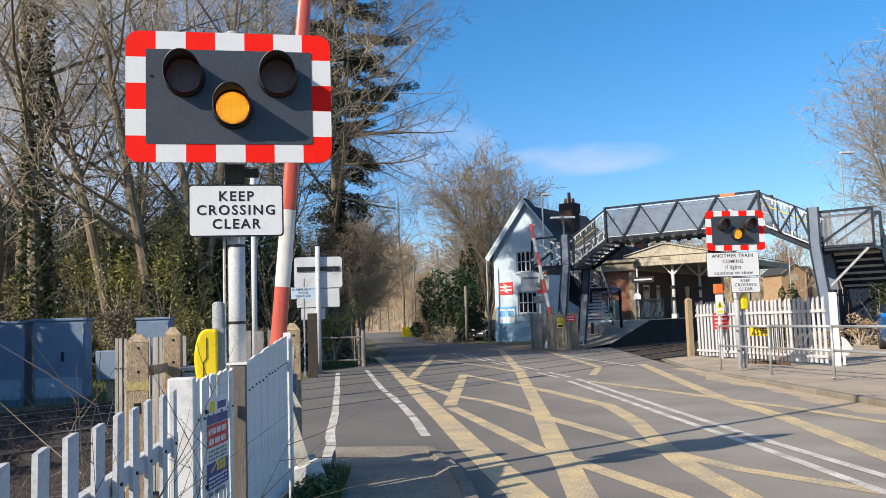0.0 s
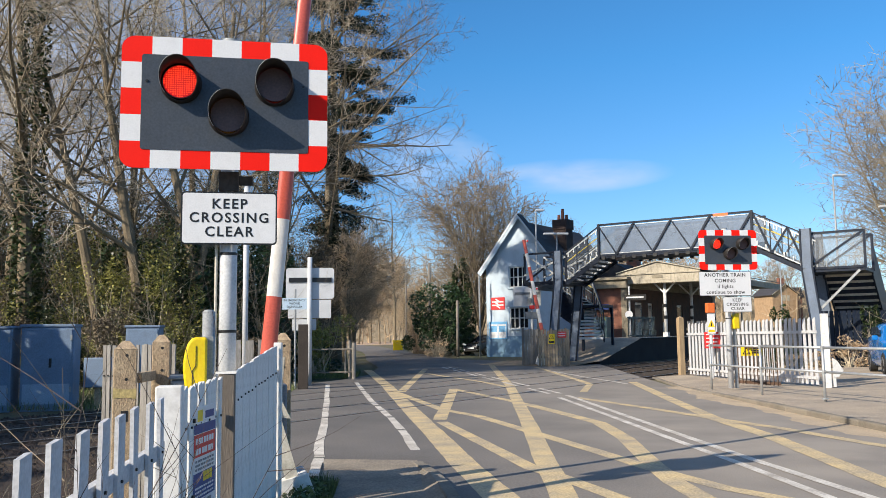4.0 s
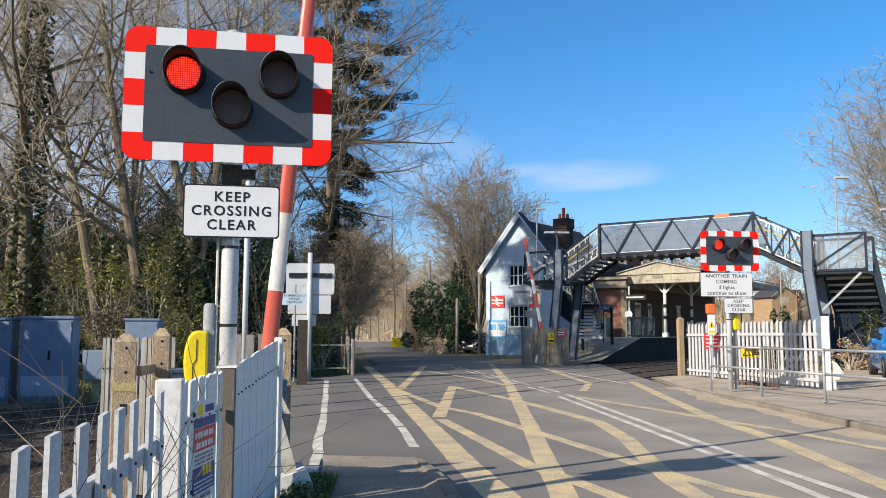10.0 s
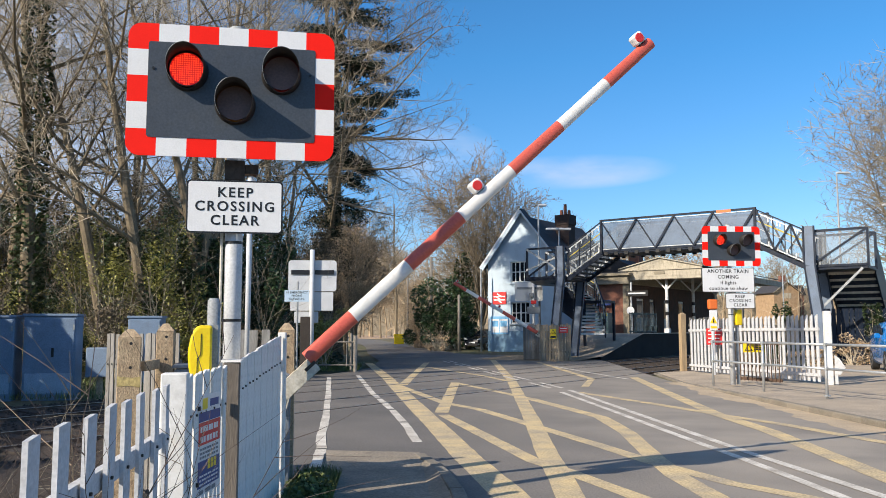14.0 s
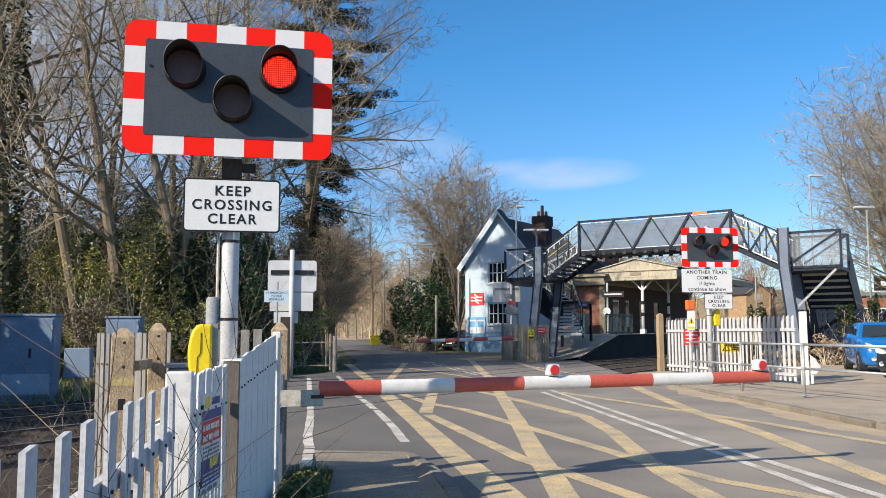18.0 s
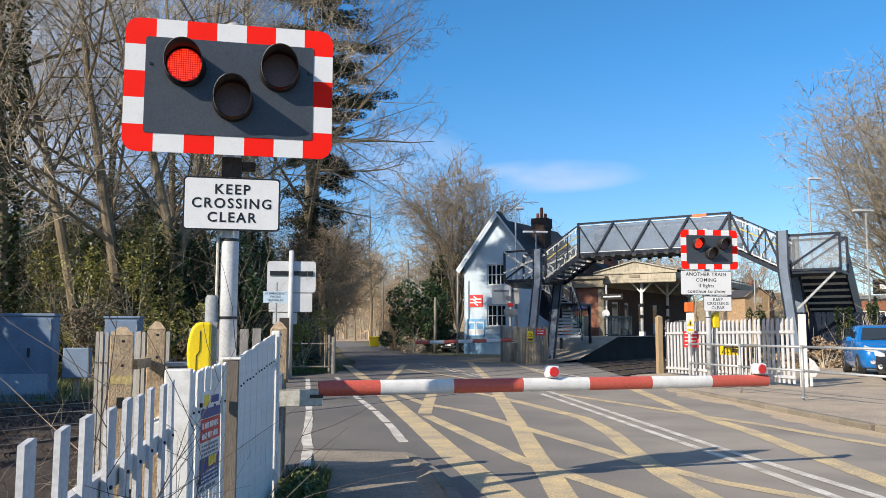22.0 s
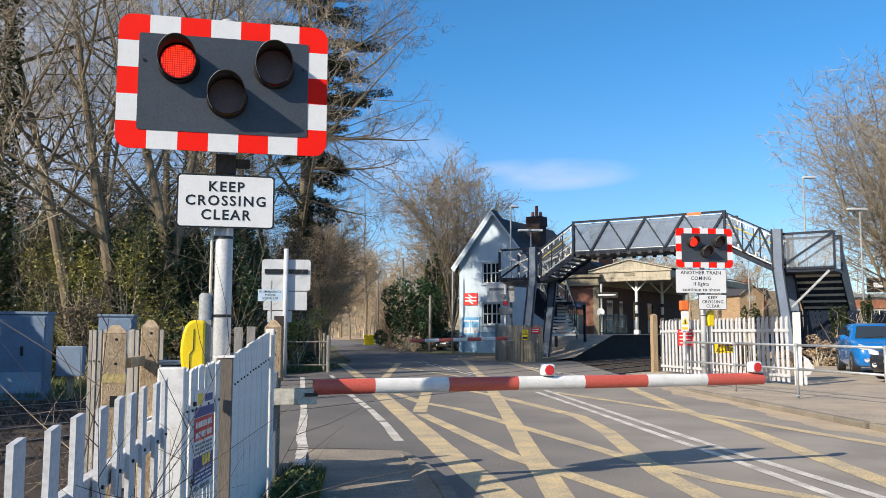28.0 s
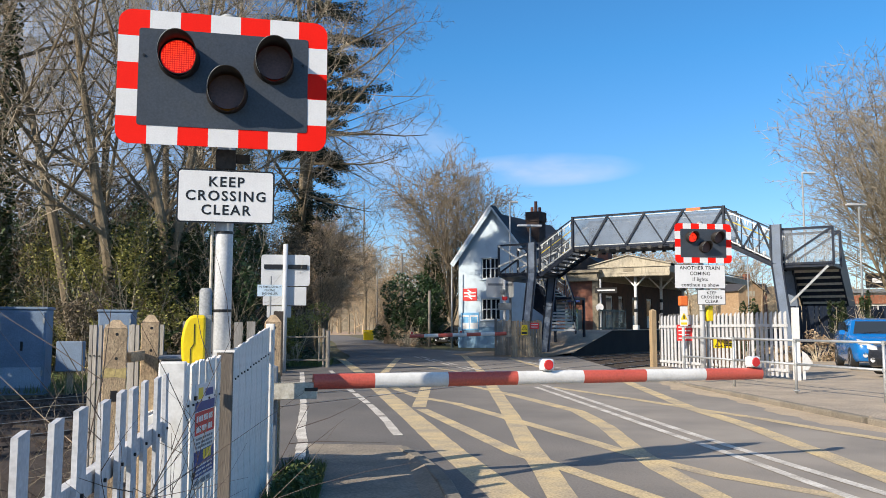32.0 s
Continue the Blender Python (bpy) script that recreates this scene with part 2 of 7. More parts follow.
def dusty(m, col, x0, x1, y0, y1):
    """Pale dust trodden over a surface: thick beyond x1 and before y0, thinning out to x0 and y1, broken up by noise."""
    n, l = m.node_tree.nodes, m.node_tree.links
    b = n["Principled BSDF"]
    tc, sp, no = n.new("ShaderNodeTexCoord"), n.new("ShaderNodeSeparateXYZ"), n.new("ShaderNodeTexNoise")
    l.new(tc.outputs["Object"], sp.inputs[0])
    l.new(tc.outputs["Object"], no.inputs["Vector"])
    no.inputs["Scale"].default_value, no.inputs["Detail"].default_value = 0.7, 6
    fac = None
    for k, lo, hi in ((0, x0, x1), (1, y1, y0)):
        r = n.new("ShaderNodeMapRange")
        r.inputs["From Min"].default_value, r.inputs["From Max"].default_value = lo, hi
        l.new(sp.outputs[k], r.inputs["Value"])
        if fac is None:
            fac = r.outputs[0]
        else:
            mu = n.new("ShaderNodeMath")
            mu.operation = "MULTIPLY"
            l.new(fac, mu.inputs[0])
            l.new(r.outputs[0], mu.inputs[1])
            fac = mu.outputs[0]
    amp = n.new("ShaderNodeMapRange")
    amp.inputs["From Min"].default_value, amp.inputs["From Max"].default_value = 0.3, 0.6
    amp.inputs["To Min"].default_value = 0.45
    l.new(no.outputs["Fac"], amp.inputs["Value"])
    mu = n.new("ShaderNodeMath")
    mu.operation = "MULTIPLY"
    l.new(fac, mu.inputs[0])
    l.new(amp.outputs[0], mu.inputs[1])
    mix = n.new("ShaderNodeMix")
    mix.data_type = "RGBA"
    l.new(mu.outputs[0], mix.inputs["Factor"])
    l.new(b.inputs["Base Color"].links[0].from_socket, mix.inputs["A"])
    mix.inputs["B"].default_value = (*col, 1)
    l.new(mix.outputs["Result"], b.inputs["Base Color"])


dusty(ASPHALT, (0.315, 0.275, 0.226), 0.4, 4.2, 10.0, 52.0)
PAVING = mat("footway_asphalt", (0.33, 0.275, 0.205), 0.9, 0.5, 1.3, 0.8, 40, col2=(0.16, 0.14, 0.115), grime=0.3)
DUST = mat("pale_gritty_pavement", (0.44, 0.355, 0.26), 0.92, 0.45, 1.1, 0.6, 34, col2=(0.29, 0.245, 0.19))
GRIT = mat("ochre_grit", (0.50, 0.39, 0.26), 0.95, 0.4, 1.6, 0.5, 45, col2=(0.36, 0.285, 0.20))
KERB = mat("kerb_stone", (0.24, 0.21, 0.165), 0.9, 0.3, 2.0, 0.4, 40, obj_random=0.2)
BALLAST = mat("ballast_stone", (0.048, 0.036, 0.028), 0.95, 0.4, 3.0, 1.0, 25, island=0.5)
RUST = mat("rusty_rail", (0.12, 0.07, 0.045), 0.8, 0.4, 5, 0.3, 40)
RAIL_TOP = mat("polished_rail", (0.5, 0.48, 0.46), 0.3, 0.1, 5, 0.02, 40, metal=0.9)
SLEEPER = mat("sleeper", (0.05, 0.04, 0.033), 0.9, 0.4, 2, 0.4, 30, obj_random=0.25)
LINE_WHITE = mat("worn_white_line", (0.66, 0.62, 0.55), 0.85, 0.4, 2.6, 0.5, 38, col2=(0.34, 0.30, 0.25), amount=0.45)
LINE_YELLOW = mat("worn_yellow_line", (0.66, 0.50, 0.25), 0.85, 0.5, 2.1, 0.5, 38, col2=(0.37, 0.305, 0.215), amount=0.53)
RENDER_BLUE = mat("pale_blue_render", (0.50, 0.60, 0.68), 0.85, 0.08, 0.7, 0.15, 30, grime=0.12)
RENDER_DARK = mat("blue_plinth", (0.19, 0.33, 0.47), 0.8, 0.15, 1.0, 0.15, 30, grime=0.2)
SLATE = mat("slate", (0.045, 0.042, 0.044), 0.7, 0.35, 2.5, 0.2, 30, obj_random=0.3)
BRICK = mat("red_brick", (0.27, 0.11, 0.07), 0.9, 0.4, 2.5, 0.4, 30, col2=(0.15, 0.07, 0.05), grime=0.3)
# red brick darkened to carry the shadow under the station canopy
BRICK_SHADED = mat("canopy_shaded_brick", (0.105, 0.058, 0.042), 0.9, 0.4, 2.5, 0.4, 30, col2=(0.06, 0.042, 0.035))
BRICK_SOOT = mat("sooty_brick", (0.055, 0.036, 0.031), 0.9, 0.4, 2.5, 0.4, 30)
STONE = mat("old_stone", (0.30, 0.26, 0.19), 0.9, 0.3, 1.5, 0.3, 30, grime=0.5)
CANOPY = mat("aged_cream_boarding", (0.50, 0.445, 0.34), 0.8, 0.25, 1.5, 0.2, 30, grime=0.4, stretch=(2, 2, 0.6))
PLATFORM_DARK = mat("platform_facing", (0.028, 0.026, 0.026), 0.9, 0.4, 1.5, 0.3, 30)
TERRACOTTA = mat("clay_pot", (0.27, 0.105, 0.06), 0.85, 0.2, 3, 0.1)
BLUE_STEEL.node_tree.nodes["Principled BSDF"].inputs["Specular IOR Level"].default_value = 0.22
MESH_GREY = see_through("perforated_panel", (0.16, 0.21, 0.29), 0.62)
MESH_CLEAR = see_through("clear_mesh_panel", (0.26, 0.29, 0.32), 0.22)
CAR_BLUE = mat("blue_car_paint", (0.002, 0.16, 0.50), 0.25, 0.05, 2, 0.0, coat=1.0)
CAR_DARK = mat("dark_car_paint", (0.02, 0.022, 0.028), 0.25, 0.05, 2, 0.0, coat=1.0)
RUBBER = mat("tyre_rubber", (0.02, 0.02, 0.02), 0.8, 0.2, 8, 0.1)
ALLOY = mat("alloy_rim", (0.45, 0.46, 0.48), 0.35, 0.1, 6, 0.0, metal=0.8)
GLASS_DARK = glassy("dark_window_glass", (0.008, 0.01, 0.014), 0.08)
GLASS_DARK.node_tree.nodes["Principled BSDF"].inputs["Specular IOR Level"].default_value = 0.25
GLASS_CAR = glassy("car_glass", (0.03, 0.04, 0.05), 0.04)
FRESH_WOOD = mat("sunlit_timber", (0.46, 0.33, 0.19), 0.85, 0.35, 2.2, 0.4, 30, stretch=(6, 6, 0.6), grime=0.3)
PALE_WOOD = mat("pale_grey_paling", (0.36, 0.345, 0.32), 0.8, 0.3, 2.2, 0.3, 30, stretch=(6, 6, 0.6), obj_random=0.15, grime=0.3)
LICHEN = mat("yellowed_timber", (0.58, 0.46, 0.20), 0.9, 0.35, 6, 0.4, 40, grime=0.4)
LENS_DARK = mat("unlit_lens", (0.10, 0.058, 0.055), 0.5, 0.2, 10, 0.05, 60)
LIT_RED = glow("lit_red_lens", (1.0, 0.006, 0.003), 0.34)
LIT_SPARK = glow("lit_red_spark", (1.0, 0.055, 0.016), 1.35)
LIT_AMBER = glow("lit_amber_lens", (1.0, 0.27, 0.004), 0.42)
LIT_AMBER_SPARK = glow("lit_amber_spark", (1.0, 0.56, 0.035), 1.15)
SIGN_RED = mat("sign_red", (0.62, 0.03, 0.03), 0.5, 0.08, 4, 0.02)
SIGN_BLUE = mat("sign_blue", (0.02, 0.055, 0.22), 0.5, 0.08, 4, 0.02)
SIGN_SKY = mat("sign_light_blue", (0.16, 0.42, 0.70), 0.5, 0.08, 4, 0.02)
ORANGE = mat("orange_hood", (0.72, 0.16, 0.03), 0.5, 0.15, 4, 0.05)
BACK_GREY = mat("sign_back", (0.56, 0.58, 0.60), 0.5, 0.12, 3, 0.04)
CABINET_PALE = mat("pale_cabinet_panel", (0.34, 0.44, 0.56), 0.55, 0.2, 2.0, 0.06, 40, grime=0.15)
CABINET = mat("grey_blue_cabinet", (0.185, 0.26, 0.37), 0.55, 0.2, 2.0, 0.06, 40, grime=0.15)
HOUSE_TAN = mat("tan_brick", (0.42, 0.28, 0.16), 0.9, 0.3, 2.0, 0.3, 30)
LIGHT_BULB = mat("lamp_head", (0.55, 0.57, 0.6), 0.4, 0.1, 5, 0.02)


# ---- mesh helpers ----
class MB:
    """A mesh in the making: points and faces."""

    def __init__(self):
        self.v, self.f = [], []

    def box(self, x0, x1, y0, y1, z0, z1, m=None):
        n = len(self.v)
        for p in ((x0, y0, z0), (x1, y0, z0), (x1, y1, z0), (x0, y1, z0), (x0, y0, z1), (x1, y0, z1), (x1, y1, z1), (x0, y1, z1)):
            self.v.append(tuple(m @ Vector(p)) if m else p)
        self.f += [tuple(n + i for i in q) for q in ((3, 2, 1, 0), (4, 5, 6, 7), (0, 1, 5, 4), (1, 2, 6, 5), (2, 3, 7, 6), (3, 0, 4, 7))]
        return self

    def tube(self, p, q, r0, r1=None, n=10, caps=True):
        p, q = Vector(p), Vector(q)
        r1 = r0 if r1 is None else r1
        w = (q - p).normalized()
        a = w.cross((0, 0, 1) if abs(w.z) < 0.9 else (1, 0, 0)).normalized()
        b = w.cross(a)
        s = len(self.v)
        for c, r in ((p, r0), (q, r1)):
            for i in range(n):
                t = 2 * math.pi * i / n
                self.v.append(tuple(c + r * (math.cos(t) * a + math.sin(t) * b)))
        self.f += [(s + i, s + (i + 1) % n, s + n + (i + 1) % n, s + n + i) for i in range(n)]
        if caps:
            self.f += [tuple(range(s + n - 1, s - 1, -1)), tuple(range(s + n, s + 2 * n))]
        return self

    def bar(self, p, q, w, h, up=(0, 0, 1)):
        """A square bar from p to q, w wide and h high."""
        p, q = Vector(p), Vector(q)
        d = (q - p).normalized()
        side = d.cross(up).normalized() * w / 2
        top = side.cross(d).normalized() * h / 2
        s = len(self.v)
        for c in (p, q):
            self.v += [tuple(c + i * side + j * top) for i, j in ((-1, -1), (1, -1), (1, 1), (-1, 1))]
        self.f += [tuple(s + i for i in k) for k in ((0, 1, 2, 3), (7, 6, 5, 4), (4, 5, 1, 0), (5, 6, 2, 1), (6, 7, 3, 2), (7, 4, 0, 3))]
        return self

    def prism(self, pts, z0, z1, m=None):
        """An upright prism over a plan outline."""
        s, n = len(self.v), len(pts)
        for z in (z0, z1):
            for x, y in pts:
                self.v.append(tuple(m @ Vector((x, y, z))) if m else (x, y, z))
        self.f += [tuple(range(s + n - 1, s - 1, -1)), tuple(range(s + n, s + 2 * n))]
        self.f += [(s + i, s + (i + 1) % n, s + n + (i + 1) % n, s + n + i) for i in range(n)]
        return self

    def quad(self, *pts):
        s = len(self.v)
        self.v += [tuple(p) for p in pts]
        self.f.append(tuple(range(s, s + len(pts))))
        return self


def mesh_of(mb, material, bevel=0.0, smooth=False):
    me = bpy.data.meshes.new("mesh")
    me.from_pydata(mb.v, [], mb.f)
    if bevel:
        bm = bmesh.new()
        bm.from_mesh(me)
        bmesh.ops.recalc_face_normals(bm, faces=bm.faces)
        bmesh.ops.bevel(bm, geom=[e for e in bm.edges if len(e.link_faces) == 2 and e.calc_face_angle(0) > 0.6], offset=bevel, segments=2, affect="EDGES", profile=0.5)
        bm.to_mesh(me)
        bm.free()
    me.materials.append(material)
    if smooth:
        me.shade_smooth()
    return me


def part(name, mb, material, parent=None, label="", bevel=0.0, smooth=False, kind=""):
    ob = new(name, mesh_of(mb, material, bevel, smooth))
    if parent:
        ob.parent = parent
    return tagged(ob, label=label, kind=kind)


def thing(name, m, label, category, group="", kind=""):
    ob = new(name)
    ob.matrix_basis = m
    ob.empty_display_size = 0.2
    return tagged(ob, label, category, group, kind)


def share(name, me, m, parent=None):
    """An object of its own on a mesh that others use too."""
    ob = new(name, me)
    ob.parent = parent
    ob.matrix_basis = m
    return ob


def words(name, text, size, material, m, parent, spacing=1.0, label="", bold=0.0):
    cu = bpy.data.curves.new("text", "FONT")
    cu.body, cu.size, cu.align_x, cu.align_y = text, size, "CENTER", "CENTER"
    cu.extrude, cu.space_character, cu.offset, cu.resolution_u = 0.0008, spacing, bold, 3
    tmp = bpy.data.objects.new("tmp", cu)
    scene.collection.objects.link(tmp)
    me = bpy.data.meshes.new_from_object(tmp.evaluated_get(bpy.context.evaluated_depsgraph_get()))
    bpy.data.objects.remove(tmp)
    me.materials.clear()
    me.materials.append(material)
    ob = new(name, me)
    ob.parent, ob.matrix_basis = parent, m
    return tagged(ob, label=label)


FACE = pose(0, 0, 0, 90)  # turns a flat x-y drawing upright, facing towards -y
STATION = -38.75  # the heading of the footbridge, across the tracks
def st(x, y, z=0.0):
    return pose(x, y, z, 0, 0, STATION)


# ---- ground, road, pavements ----
mb = MB()
SIZE = 900.0
mb.quad((-SIZE, -SIZE, -0.06), (SIZE, -SIZE, -0.06), (SIZE, SIZE, -0.06), (-SIZE, SIZE, -0.06))
part("ground", mb, GROUND, kind="structure")

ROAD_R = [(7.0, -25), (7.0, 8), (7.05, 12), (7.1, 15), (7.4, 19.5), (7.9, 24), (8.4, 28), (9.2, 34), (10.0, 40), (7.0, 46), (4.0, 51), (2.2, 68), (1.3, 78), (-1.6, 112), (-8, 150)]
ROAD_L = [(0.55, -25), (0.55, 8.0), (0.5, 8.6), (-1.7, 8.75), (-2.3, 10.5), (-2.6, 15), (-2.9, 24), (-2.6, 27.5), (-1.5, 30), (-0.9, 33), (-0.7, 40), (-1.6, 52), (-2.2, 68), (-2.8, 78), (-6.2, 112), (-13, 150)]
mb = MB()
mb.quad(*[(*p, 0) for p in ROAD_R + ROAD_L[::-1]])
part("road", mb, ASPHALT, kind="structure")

part("field", MB().prism([(-60, 118), (-7.5, 118), (-10, 135), (-2, 135), (20, 150), (20, 200), (-60, 200)], -0.055, -0.02), mat("dry_verge", (0.52, 0.37, 0.25), 0.95, 0.4, 0.3, 0.3, 6), kind="structure")

# footway on the near side, a kerb high, falling to the crossing
mb = MB()
FW = [(-1.02, -25), (0.42, -25), (0.42, 8.0), (0.24, 10.3), (-1.0, 10.55)]
mb.prism(FW, -0.05, 0.075)
# the far end comes down flush with the road
mb.v = [(x, y, z if z < 0 else 0.075 - 0.071 * min(1.0, max(0.0, (y - 7.9) / 2.4))) for x, y, z in mb.v]
part("pavement", mb, PAVING, kind="structure")
kerb_me = mesh_of(MB().box(-0.065, 0.065, 0.006, 0.894, -0.05, 0.095), KERB, 0.012)
kerb_line = tagged(new("kerb"), "worn grey kerbstones along the footway", kind="structure")
y = -6.0
while y < 7.2:
    share("kerbstone", kerb_me, pose(0.485, y, 0), kerb_line)
    y += 0.9
for i, (x, y, a) in enumerate(((0.48, 7.5, 2), (0.45, 8.38, 5), (0.37, 9.26, 8))):
    share("kerbstone", kerb_me, pose(x, y, -0.028 * i, -1.8, 0, a), kerb_line)

# gritty pavement on the far side of the road
mb = MB()
PAVE_R = [(7.45, -10), (7.4, 8), (7.4, 12), (7.5, 15.5), (7.75, 19), (8.1, 23), (8.9, 28), (13.5, 30), (26, 33), (40, 20), (40, -10)]
mb.prism(PAVE_R, -0.05, 0.10)
mb.v = [(x, y, z if z < 0 or x > 9 else z - 0.088 * min(1.0, max(0.0, (y - 15.5) / 7))) for x, y, z in mb.v]
part("pavement", mb, DUST, kind="structure")
kerb_far = tagged(new("kerb"), "worn pale kerbstones along the far pavement", kind="structure")
stone = mesh_of(MB().box(-0.13, 0.01, 0.006, 0.894, -0.06, 0.104), KERB, 0.03)
for a, b in zip(PAVE_R[:6], PAVE_R[1:7]):
    a, b = Vector(a), Vector(b)
    d = b - a
    n = max(1, round(d.length / 0.9))
    for k in range(n):
        p = a.lerp(b, k / n)
        share("kerbstone", stone, pose(p.x, p.y, -0.098 * min(1.0, max(0.0, (p.y - 15.5) / 7)), 0, 0, math.degrees(math.atan2(d.y, d.x)) - 90), kerb_far)

# sandy grit washed along the gutter
mb = MB()
def grit_width(y):
    return 0.52 + 0.14 * math.sin(y * 1.1) + 0.07 * math.sin(y * 3.7 + 1) + 0.04 * math.sin(y * 9.1)


for a, b in zip(PAVE_R[:5], PAVE_R[1:6]):
    n = max(8, int((Vector(b) - Vector(a)).length / 0.18))
    for k in range(n):
        p, q = Vector(a).lerp(Vector(b), k / n), Vector(a).lerp(Vector(b), (k + 1) / n)
        mb.quad((p.x - 0.10, p.y, 0.001), (p.x - 0.10 - grit_width(p.y), p.y, 0.001), (q.x - 0.10 - grit_width(q.y), q.y, 0.001), (q.x - 0.10, q.y, 0.001))
part("gutter_grit", mb, GRIT, kind="structure")

# painted lines
line_rng = random.Random(12)


def worn_line(mb, pts, w, z, wear=0.02):
    """A painted line whose edges are worn uneven."""
    pts = [Vector(p) for p in pts]
    left, right = [], []
    j = k = 0.0
    for a, b in zip(pts[:-1], pts[1:]):
        n = max(2, int((b - a).length / 0.16))
        side = Vector((a.y - b.y, b.x - a.x)).normalized() * w / 2
        for i in range(n + (1 if b is pts[-1] else 0)):
            p = a.lerp(b, i / n)
            j, k = 0.7 * j + line_rng.gauss(0, wear), 0.7 * k + line_rng.gauss(0, wear)
            left.append(p + side * (1 + j))
            right.append(p - side * (1 + k))
    for i in range(len(left) - 1):
        mb.quad((*left[i], z), (*right[i], z), (*right[i + 1], z), (*left[i + 1], z))


mb = MB()
level = 0.0018
for pts, w in (
    ([(-1.1, 37.0), (-0.24, 26.0), (0.28, 17.8), (0.61, 12.8), (0.80, 9.7), (0.95, 7.9), (1.05, 6.5)], 0.34),
    ([(1.45, 37.4), (0.2, 22.6)], 0.245), ([(1.68, 23.5), (0.8, 15.1)], 0.245),
    ([(4.81, 40.8), (3.42, 24.7), (2.23, 13.9), (1.76, 9.9), (1.45, 7.0), (1.3, 5.0)], 0.27),
    ([(1.69, 23.3), (2.54, 19.5), (2.86, 18.0)], 0.20),
    ([(2.86, 18.0), (3.45, 14.1), (3.31, 12.0), (2.95, 9.6), (2.81, 8.4), (2.76, 6.6)], 0.245),
    ([(0.08, 22.3), (0.96, 17.1), (1.55, 15.6), (2.16, 12.7), (2.64, 10.4), (2.81, 9.4), (3.2, 8.0), (3.6, 7.3), (4.0, 6.6)], 0.21),
    ([(0.81, 14.7), (1.53, 9.5), (1.73, 8.9), (2.23, 6.9), (2.4, 5.5)], 0.21),
    ([(4.3, 19.6), (5.08, 16.7), (5.62, 14.3), (6.02, 12.8), (6.35, 10.8), (6.7, 9.4), (7.0, 8.2)], 0.22),
    ([(7.32, 25.4), (6.23, 18.6), (5.6, 14.5), (5.42, 12.0), (5.08, 9.7), (4.86, 8.2), (4.55, 6.0)], 0.27),
    ([(1.28, 33.0), (2.82, 26.7), (3.3, 23.5)], 0.19), ([(6.47, 37.6), (6.2, 31.7), (5.84, 24.7)], 0.22),
    ([(5.84, 24.7), (4.9, 21.5)], 0.20),
):
    level = level + 0.0003
    worn_line(mb, pts, w, level)
part("yellow_box_lines", mb, LINE_YELLOW, kind="structure")
mb = MB()
worn_line(mb, [(3.9, 19.7), (3.93, 15.1), (3.92, 11.9), (3.94, 9.5), (3.91, 6.8), (3.9, -20)], 0.12, 0.006)
worn_line(mb, [(4.24, 20.4), (4.22, 15.8), (4.21, 12.4), (4.21, 9.9), (4.29, 7.3), (4.36, 5.5), (4.4, -20)], 0.125, 0.006)
for k in range(6):
    y0 = 21.0 + 3.2 * k
    for off in (0, 0.3):
        worn_line(mb, [(4.0 + off - 0.1 * (y0 - 20) * 0.9, y0), (4.0 + off - 0.1 * (y0 + 2 - 20) * 0.9, y0 + 2.2)], 0.11, 0.006)
for a, b in zip([(-2.06, 26.5), (-1.57, 19.7), (-1.23, 14.7), (-1.09, 12.0), (-0.97, 10.62)], [(-1.57, 19.7), (-1.23, 14.7), (-1.09, 12.0), (-0.97, 10.7), (-0.90, 9.0)]):
    worn_line(mb, [a, b], 0.13, 0.005, 0.055)
RW = [(-1.21, 27.5), (-0.54, 19.7), (-0.06, 15.4), (0.14, 13.0), (0.25, 11.2)]
for i, breaks in enumerate(((0.0, 0.52, 0.56, 1.0), (0.0, 0.3, 0.36, 0.9, 0.95, 1.0), (0.0, 0.72, 0.78, 1.0), (0.0, 1.0))):
    a, b = Vector(RW[i]), Vector(RW[i + 1])
    for t0, t1 in zip(breaks[::2], breaks[1::2]):
        worn_line(mb, [a.lerp(b, t0), a.lerp(b, t1)], 0.13, 0.005, 0.05)
worn_line(mb, [(6.38, 33.5), (6.57, 29), (6.9, 24.5)], 0.12, 0.006)
mb.v = [(x, y, z if y > 10.25 or x > 0.4 else 0.0835 - 0.071 * min(1.0, max(0.0, (y - 7.9) / 2.4))) for x, y, z in mb.v]
part("white_lines", mb, LINE_WHITE, kind="structure")

# ---- railway ----
TRACKS = (4.65, 1.25)  # distances across, in the station's frame
S0 = st(9.66, 38.1)


def stp(u, v, z=0.0):
    return S0 @ Vector((u, v, z))


